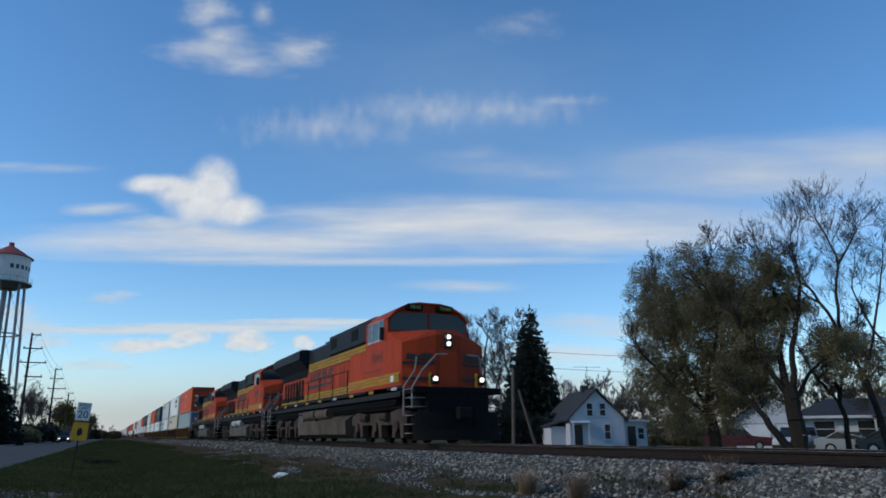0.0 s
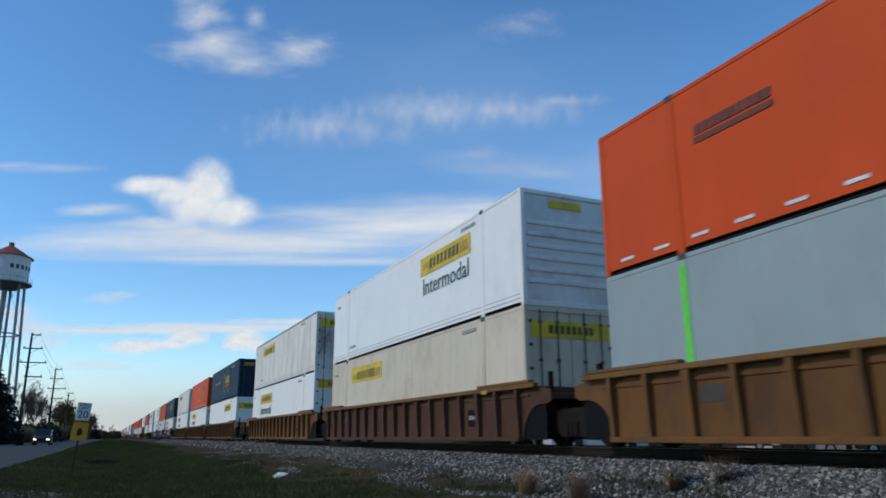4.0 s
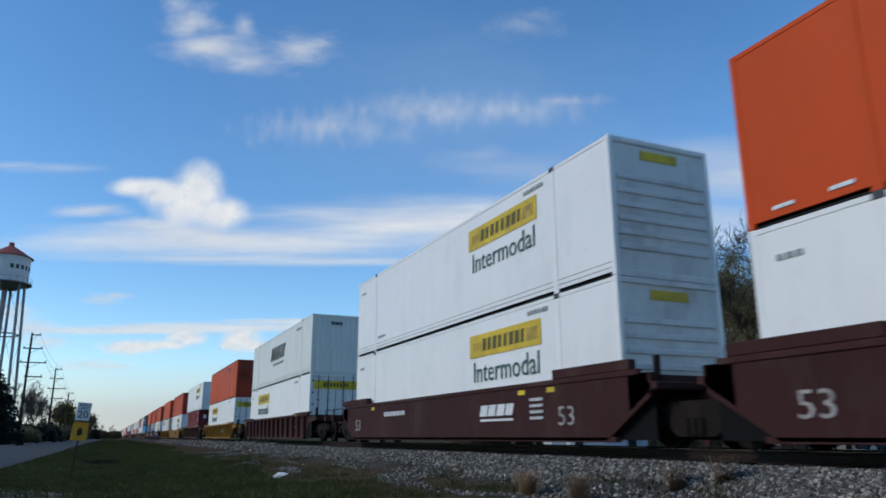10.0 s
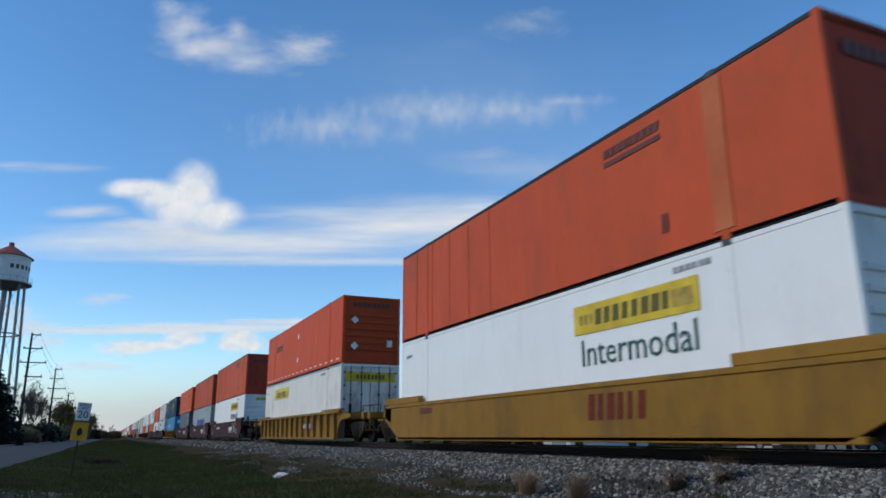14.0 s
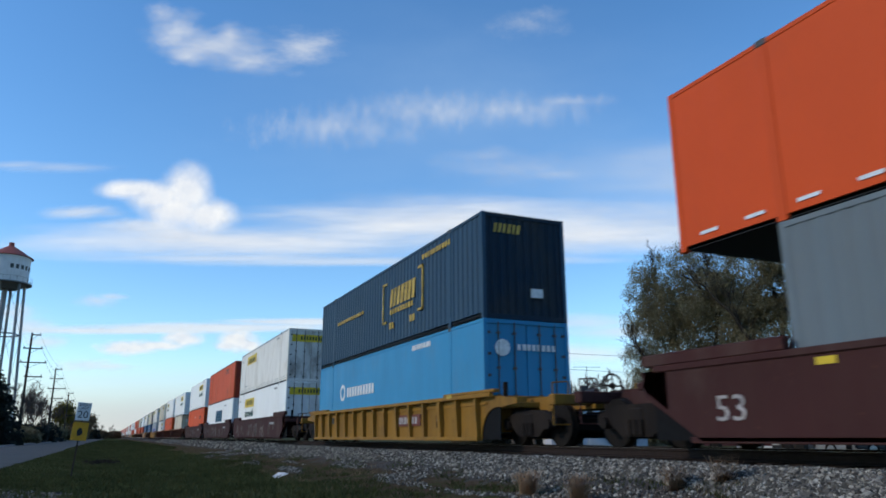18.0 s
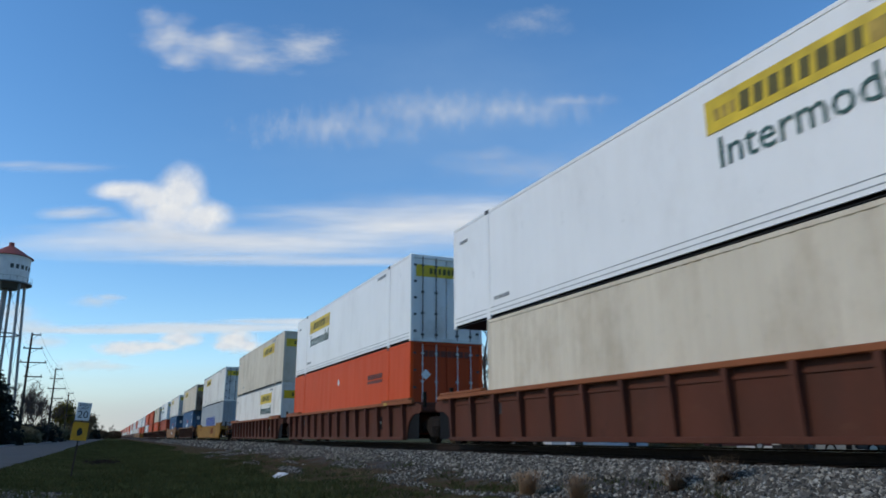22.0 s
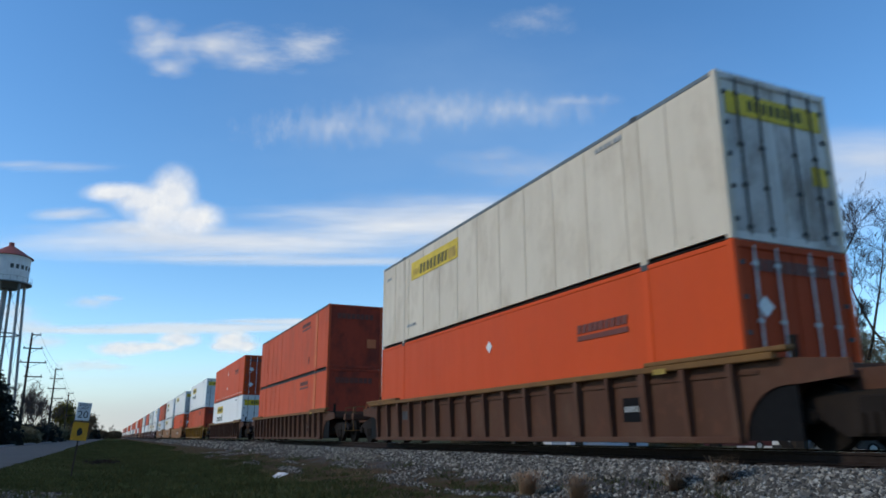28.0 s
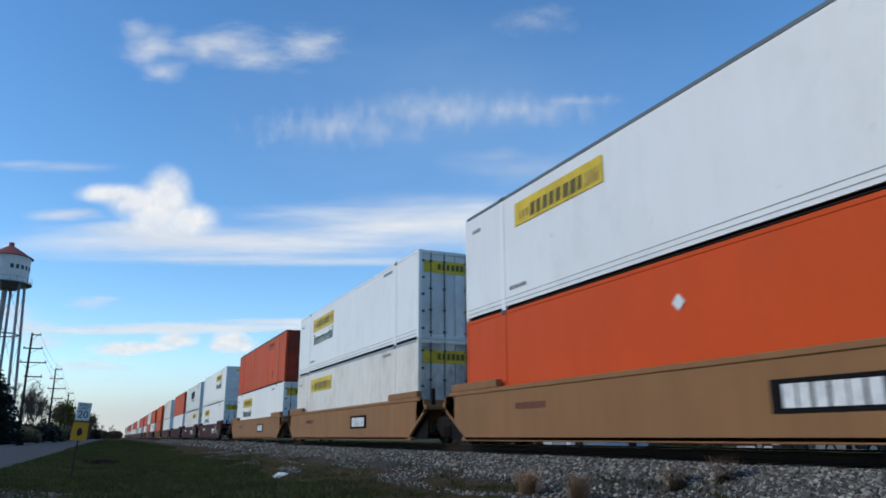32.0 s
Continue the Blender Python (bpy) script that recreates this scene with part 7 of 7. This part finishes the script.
box = thing("mailbox", pose(-12.2, 121, ground_z(-12.2, 121)), "pale metal mailbox on a post", "mailbox")
part("post", Mb().box(-0.05, 0.05, -0.05, 0.05, 0, 1.05), M["wood"], box)
part("box", Mb().box(-0.14, 0.14, -0.28, 0.28, 1.05, 1.4, 0.06), M["white_car"], box)
tank = thing("white_post", pose(-12.3, 112, ground_z(-12.3, 112)), "white painted marker post beside the road", "post")
part("post", Mb().cyl((0, 0, 0), (0, 0, 4.2), 0.22, 12), M["white_car"], tank)

lit = thing("litter", pose(4.3, 20.2, ground_z(4.3, 20.2) + 0.02, 8, -10, 25), "crumpled white paper litter on the grass", "litter")
part("sheet", Mb().add([(-0.2, -0.1, 0), (0.05, -0.12, 0.06), (0.25, -0.02, 0.02), (0.2, 0.12, 0.05), (-0.02, 0.1, 0.1), (-0.22, 0.08, 0.03), (0, 0, 0.0)], [(0, 1, 4, 5), (1, 2, 3, 4), (0, 6, 1), (1, 6, 2), (2, 6, 3), (3, 6, 4), (4, 6, 5), (5, 6, 0)]), M["paper"], lit)

heap = thing("brush_heap", pose(-0.25, 37.0, ground_z(-0.25, 37.0)), "small dark heap of dead leaves on the grass", "leaf heap")
rs = random.Random(5)
part("leaves", leaves(rs, [(Vector((rs.gauss(0, 0.3), rs.gauss(0, 0.3), abs(rs.gauss(0.04, 0.07)))), Vector((0, 0, 1))) for i in range(160)], 4, 0.06, 0.05), M["bark"], heap)

# left side plants
conifer("dense dark evergreen at the road's edge", -14.2, 112, 10.2, 7.5, 51, 0.0, 900)
conifer("dense dark evergreen at the road's edge", -17.5, 118, 9.5, 8.0, 52, 0.0, 900)
for k, (x, y, h, mat) in enumerate(((-14.5, 140, 2.6, "leaf_olive"), (-15, 158, 3.2, "needle"), (-15, 185, 3.2, "leaf_brown"), (-15, 210, 4.0, "leaf_olive"), (-14.5, 245, 4.0, "leaf_olive"), (-14, 290, 4.2, "leaf_brown"), (-13.5, 350, 4.5, "leaf_olive"), (-11, 440, 5.0, "leaf_brown"), (-6, 560, 5.5, "leaf_brown"), (4, 680, 6.0, "leaf_brown"))):
    shrub("dark roadside brush below the bare trees", x, y, -4.0, [(0, h * 0.45, 3.0 + h * 0.4, h * 0.6), (-4, h * 0.5, 3.0, h * 0.55), (2.5, h * 0.3, 1.6, h * 0.4)], 2600, 0.2 + y * 0.0006, mat, 160 + k, -0.3)
for k, (x, y, h) in enumerate(((-16, 132, 9), (-14, 142, 9.5), (-17, 150, 11), (-14.5, 168, 9), (-16.5, 200, 11))):
    tree("bare grey-brown roadside tree", x, y, h, 270 + k, 6, None, r=0.13, first=0.25, spread=0.75, kids=2, up=0.35, wood="twig", group="distant bare trees", thin=0.02)
for k, (x, y, h) in enumerate(((-13.5, 150, 9), (-15, 160, 11), (-13, 175, 10), (-16, 190, 12), (-14, 215, 10), (-13, 260, 9), (-14, 330, 9), (-13, 420, 9), (-10, 520, 10), (-6, 620, 11), (0, 700, 11))):
    tree("bare roadside tree in the distance", x, y, h, 70 + k, 6, None, r=0.16, first=0.26, spread=0.65, kids=2, up=0.4, wood="twig", group="distant bare trees", thin=0.022)
tree("yellow-green rounded tree beside the road", -13.0, 232, 10.0, 90, 4, "leaf_yellow", 12, 0.35, 0.9, 0.25, ((0, 0, 1),), 0.3, 0.7)
tree("olive-brown tree beside the road", -12.8, 275, 9.0, 91, 4, "leaf_brown", 12, 0.35, 0.9, 0.25, ((0, 0, 1),), 0.3, 0.7)
tree("brown tree beside the distant road", -9.5, 330, 9.0, 92, 4, "leaf_brown", 12, 0.4, 1.0, 0.25, ((0, 0, 1),), 0.3, 0.7)
conifer("dark evergreen shrub beside the road", -13.2, 178, 6.0, 6.0, 53, 0.0, 320)
conifer("dark evergreen shrub beside the road", -13.0, 200, 5.5, 6.0, 54, 0.0, 320)
conifer("dark distant evergreen beside the road", -7.5, 420, 9.0, 7.0, 55, 0.0, 320)


# ---- grass and weeds ----
def blades(name, label, n, xr, yr, hr, mat, seed, width=0.012, cluster=1, lean=0.5, power=1.4, keep=None):
    rs = np.random.RandomState(seed)
    mb = Mb()
    k = 0
    while k < n:
        x, y = rs.uniform(*xr), yr[0] + (yr[1] - yr[0]) * rs.rand() ** power
        if keep and not keep(x, y):
            k += 1
            continue
        for c in range(cluster):
            px, py = x + rs.normal(0, 0.05) * (cluster > 1), y + rs.normal(0, 0.05) * (cluster > 1)
            h = rs.uniform(*hr)
            a = rs.uniform(0, 2 * math.pi)
            dx, dy = math.cos(a) * width, math.sin(a) * width
            lx, ly = rs.normal(0, lean, 2) * h
            z = ground_z(px, py) - 0.01
            q = len(mb.v)
            mb.v += [(px - dx, py - dy, z), (px + dx, py + dy, z), (px + lx * 0.4 + dx * 0.6, py + ly * 0.4 + dy * 0.6, z + h * 0.6), (px + lx, py + ly, z + h), (px + lx * 0.4 - dx * 0.6, py + ly * 0.4 - dy * 0.6, z + h * 0.6)]
            mb.f.append((q, q + 1, q + 2, q + 3, q + 4))
            k += 1
    ob = part(name, mb, M[mat])
    return tagged(ob, label, "grass", kind="stuff")


blades("grass", "short dark green grass on the verge", 56000, (-3.2, 6.0), (9, 75), (0.04, 0.13), "blade", 5, 0.016, 4, keep=lambda x, y: x + 1.6 * noise.noise(Vector((x * 0.5, y * 0.3, 2))) < 4.6)
blades("far_grass", "short dark green grass further along the verge", 16000, (-3.3, 5.4), (70, 260), (0.08, 0.2), "blade", 8, 0.06, 4, power=1.6)
blades("patchy_grass", "patchy grass among the dirt and gravel", 9000, (4.0, 7.2), (7, 45), (0.03, 0.11), "blade", 6, 0.012, 6, keep=lambda x, y: noise.noise(Vector((x * 0.9, y * 0.45, 9))) > 0.05)
blades("dry_stems", "dry straw-coloured stems in the gravel", 2200, (4.2, 7.3), (7, 40), (0.04, 0.15), "stem", 7, 0.007, 5, keep=lambda x, y: noise.noise(Vector((x * 1.1, y * 0.5, 19))) > 0.2)
for k, (x, y) in enumerate(((6.95, 7.9), (7.3, 7.35), (6.1, 8.9), (6.05, 10.2))):
    rs = random.Random(k)
    w = thing("weed_tuft", pose(x, y, ground_z(x, y)), "dry tan weed tuft at the ballast's edge", "weed", "dry weed tufts")
    mb = Mb()
    for i in range(300):
        a, ln = rs.uniform(0, 6.28), rs.uniform(0.10, 0.42)
        t = rs.uniform(0.1, 0.7)
        d = Vector((math.cos(a) * t, math.sin(a) * t, 1)).normalized() * ln
        o = Vector((rs.gauss(0, 0.06), rs.gauss(0, 0.06), 0))
        sd = d.orthogonal().normalized() * 0.0055
        q = len(mb.v)
        mb.v += [tuple(o - sd), tuple(o + sd), tuple(o + d + sd * 1.5), tuple(o + d - sd * 1.5)]
        mb.f.append((q, q + 1, q + 2, q + 3))
    part("tuft", mb, M["straw"], w, "dry tan stems")

# ---- sky ----
MOVERS = [(suv, [(t, pose(-7.9, 156 - 12.0 * t, 0.60)) for t in (0, 8, 16, 24, 32)])]


def cloud(label, u, v, drift, blobs, soft=0.5, amount=0.8, size=90.0, stretch=(1, 1), amp=0.9, far=3200.0, power=0.86, turn=0.0, tint=(1.0, 1.0, 1.0)):
    """A cloud as a thin sheet far away. u, v: its middle, in thousandths of the distance to the right of and above the line of sight; blobs: soft ellipses."""
    k = far / 1000
    w = max(abs(b[0]) + b[2] for b in blobs) * 1.25
    h = max(abs(b[1]) + b[3] for b in blobs) * 1.35
    m = bpy.data.materials.new("cloud")
    m.use_nodes = True
    nt = m.node_tree
    nt.nodes.remove(nt.nodes["Principled BSDF"])
    tc = node(m, "ShaderNodeTexCoord")
    sc = node(m, "ShaderNodeVectorMath")
    sc.operation = "SCALE"
    sc.inputs["Scale"].default_value = 1 / k
    link(m, tc.outputs["Object"], sc.inputs[0])
    p = sc.outputs[0]
    mask = None
    for bx, by, rx, ry in blobs:
        s = node(m, "ShaderNodeVectorMath")
        s.operation = "MULTIPLY_ADD"
        link(m, p, s.inputs[0])
        s.inputs[1].default_value = (1 / rx, 1 / ry, 0)
        s.inputs[2].default_value = (-bx / rx, -by / ry, 0)
        ln = node(m, "ShaderNodeVectorMath")
        ln.operation = "LENGTH"
        link(m, s.outputs[0], ln.inputs[0])
        inv = node(m, "ShaderNodeMath")
        inv.operation = "SUBTRACT"
        inv.inputs[0].default_value = 1.0
        link(m, ln.outputs["Value"], inv.inputs[1])
        if mask is None:
            mask = inv.outputs[0]
        else:
            mx = node(m, "ShaderNodeMath")
            mx.operation = "SMOOTH_MAX"
            mx.inputs[2].default_value = 0.3
            link(m, mask, mx.inputs[0])
            link(m, inv.outputs[0], mx.inputs[1])
            mask = mx.outputs[0]
    st = node(m, "ShaderNodeVectorMath")
    st.operation = "MULTIPLY_ADD"
    link(m, p, st.inputs[0])
    st.inputs[1].default_value = (stretch[0] / size, stretch[1] / size, 0)
    st.inputs[2].default_value = (u * 0.37, v * 0.71, 3.3)
    n1 = noise_tex(m, st.outputs[0], 1.6, 7.0, 0.6)
    d = node(m, "ShaderNodeMath")
    d.operation = "MULTIPLY_ADD"
    link(m, n1, d.inputs[0])
    d.inputs[1].default_value = amp
    link(m, mask, d.inputs[2])
    a = node(m, "ShaderNodeMapRange")
    a.interpolation_type = "SMOOTHSTEP"
    a.inputs["From Min"].default_value, a.inputs["From Max"].default_value = amp * 0.5, amp * 0.5 + soft
    a.inputs["To Max"].default_value = amount
    link(m, d.outputs[0], a.inputs["Value"])
    # no density at the sheet's rim
    edge = ramp(m, mask, -0.35, 0.0)
    al = node(m, "ShaderNodeMath")
    al.operation = "MULTIPLY"
    link(m, a.outputs[0], al.inputs[0])
    link(m, edge, al.inputs[1])
    em = node(m, "ShaderNodeEmission", Strength=power)
    sep = node(m, "ShaderNodeSeparateXYZ")
    link(m, p, sep.inputs[0])
    shade = mix(m, ramp(m, n1, 0.3, 0.65), tuple(a * b for a, b in zip((0.80, 0.83, 0.90), tint)), tuple(a * b for a, b in zip((1.0, 0.985, 0.97), tint)))
    link(m, shade, em.inputs["Color"])
    tr = node(m, "ShaderNodeBsdfTransparent")
    ms = node(m, "ShaderNodeMixShader")
    link(m, al.outputs[0], ms.inputs[0])
    link(m, tr.outputs[0], ms.inputs[1])
    link(m, em.outputs[0], ms.inputs[2])
    link(m, ms.outputs[0], nt.nodes["Material Output"].inputs["Surface"])
    me = Mb().add([(-w * k, -h * k, 0), (w * k, -h * k, 0), (w * k, h * k, 0), (-w * k, h * k, 0)], [(0, 1, 2, 3)]).mesh("cloud", m)
    ob = tagged(new("cloud", me), label, "cloud", kind="structure")

    def at(t):
        f = t / 32
        return VIEW @ pose((u + drift[0] * f) * k, (v + drift[1] * f) * k, -far, 0, 0, turn)
    ob.matrix_basis = at(0)
    if drift != (0, 0):
        MOVERS.append((ob, [(t, at(t)) for t in (0, 16, 32)]))
    return ob


cloud("bright white cumulus cloud", -342, 74, (-65, -13), [(20, 14, 46, 50), (48, -20, 54, 30), (4, -14, 62, 34), (-56, 16, 64, 18), (-22, 6, 56, 28)], 0.75, 0.96, 50, (1, 1), 0.42, 3000, 0.74)
cloud("thin trailing cloud below the cumulus", -410, 42, (-50, -8), [(-66, 14, 76, 13), (10, -6, 84, 15), (66, -18, 80, 15)], 1.0, 0.6, 60, (0.6, 2.2), 1.0, 3100, 0.66)
cloud("wispy white cloud high in the sky", -330, 336, (-82, -52), [(0, 0, 56, 36), (18, -34, 44, 24), (-18, 20, 36, 24), (78, -4, 22, 26)], 1.3, 0.54, 60, (0.8, 1.5), 1.6, 3300, 0.66)
cloud("wispy white cloud high in the sky", -265, 276, (14, 8), [(-50, 4, 110, 32), (60, 4, 70, 34), (-10, -18, 90, 26)], 1.3, 0.54, 60, (0.6, 1.6), 1.6, 3350, 0.66)
cloud("long streaked cirrus cloud", -35, 190, (20, 0), [(-130, -16, 160, 36), (0, 2, 170, 36), (120, 2, 150, 30), (200, 12, 90, 13)], 1.5, 0.44, 44, (1.5, 0.9), 1.5, 3500, 0.64, turn=1.5)
cloud("faint veil of high cloud", 80, 112, (32, -2), [(0, 4, 140, 28), (-30, 18, 90, 18), (60, -6, 90, 14)], 1.6, 0.42, 70, (0.7, 1.6), 1.4, 3550, 0.62)
cloud("broad pale band of cloud", -150, 12, (0, 0), [(170, 26, 420, 48), (-150, -2, 460, 34), (330, 6, 380, 34)], 1.05, 0.86, 150, (0.4, 2.8), 0.9, 3900, 0.70)
cloud("thin bright streak under the broad band", -120, -18, (0, 0), [(0, 0, 380, 9), (190, 2, 260, 8), (-190, 4, 240, 8)], 1.0, 0.5, 110, (0.4, 3.0), 0.8, 3890, 0.68)
cloud("broad pale band of cloud", 470, 90, (0, 0), [(0, 10, 440, 66), (-120, -50, 420, 50), (150, 34, 340, 56)], 1.3, 0.74, 200, (0.35, 1.8), 1.0, 4000, 0.62)
cloud("thin low streak of cloud", -330, -110, (-8, 0), [(0, 0, 300, 9), (-120, -4, 200, 7), (140, 8, 160, 7)], 0.8, 0.75, 90, (0.4, 3), 0.8, 3950, 0.66)
cloud("small white cumulus near the horizon", -355, -128, (-17, -4), [(0, 5, 38, 16), (-78, -8, 56, 14), (-40, -5, 62, 9)], 0.75, 0.9, 26, (1, 1.6), 0.8, 3600, 0.70)
cloud("small white cumulus near the horizon", -276, -130, (-21, -2), [(0, 3, 38, 21), (14, -3, 34, 13), (-16, -4, 22, 11)], 0.75, 0.92, 24, (1, 1.5), 0.75, 3620, 0.70)
cloud("small white cumulus near the horizon", -197, -131, (-21, -2), [(0, 0, 18, 13), (8, -3, 15, 8)], 0.6, 0.85, 20, (1, 1.5), 0.5, 3625, 0.70)
cloud("small grey-white cloud near the horizon", -470, -69, (-28, -7), [(0, 0, 38, 12), (24, 6, 26, 7)], 1.0, 0.5, 30, (1, 2), 1.0, 3640, 0.62)
cloud("small low clouds near the horizon", -495, -162, (-8, -1), [(0, 0, 60, 11), (30, -2, 50, 8)], 1.0, 0.5, 30, (0.8, 2), 1.0, 3660, 0.62)
cloud("low white clouds behind the tower", -580, -110, (-6, 0), [(0, 0, 56, 24), (-20, 20, 50, 20), (30, -20, 40, 14)], 1.0, 0.6, 40, (1, 1.5), 1.0, 3680, 0.64)
cloud("thin streak of cloud", -560, 113, (22, 2), [(0, 0, 110, 10), (-50, 3, 80, 8)], 1.2, 0.4, 60, (0.4, 3), 0.9, 3700, 0.62)
cloud("faint wisp of high cloud", 105, 310, (22, 8), [(0, 0, 70, 26), (20, 12, 44, 18)], 1.6, 0.34, 45, (0.8, 1.2), 1.4, 3720, 0.62)
cloud("pale haze along the horizon", 0, -245, (0, 0), [(0, 0, 1500, 115)], 0.9, 0.94, 300, (0.3, 2.0), 0.4, 4300, 0.46, tint=(0.94, 0.99, 1.10))
cloud("thin milky veil of high cloud", 20, 170, (0, 0), [(0, 0, 520, 260), (200, -60, 420, 200)], 1.6, 0.26, 260, (0.5, 1.2), 0.7, 4200, 0.60, tint=(0.62, 0.88, 1.22))
cloud("low band of cloud above the houses", 110, -58, (0, 0), [(-80, 6, 110, 13), (80, -45, 110, 18), (140, -58, 130, 15), (60, -88, 180, 20)], 1.1, 0.55, 80, (0.4, 2.5), 0.9, 3960, 0.64)


def motions():
    """The train rolls along the track; the cars on the road and the clouds move too."""
    for ob, y, z in TRAIN:
        walk(ob, [(t, pose(CX, y - s, z)) for t, s in SPEED])
    for ob, rows in MOVERS:
        walk(ob, rows)


motions()
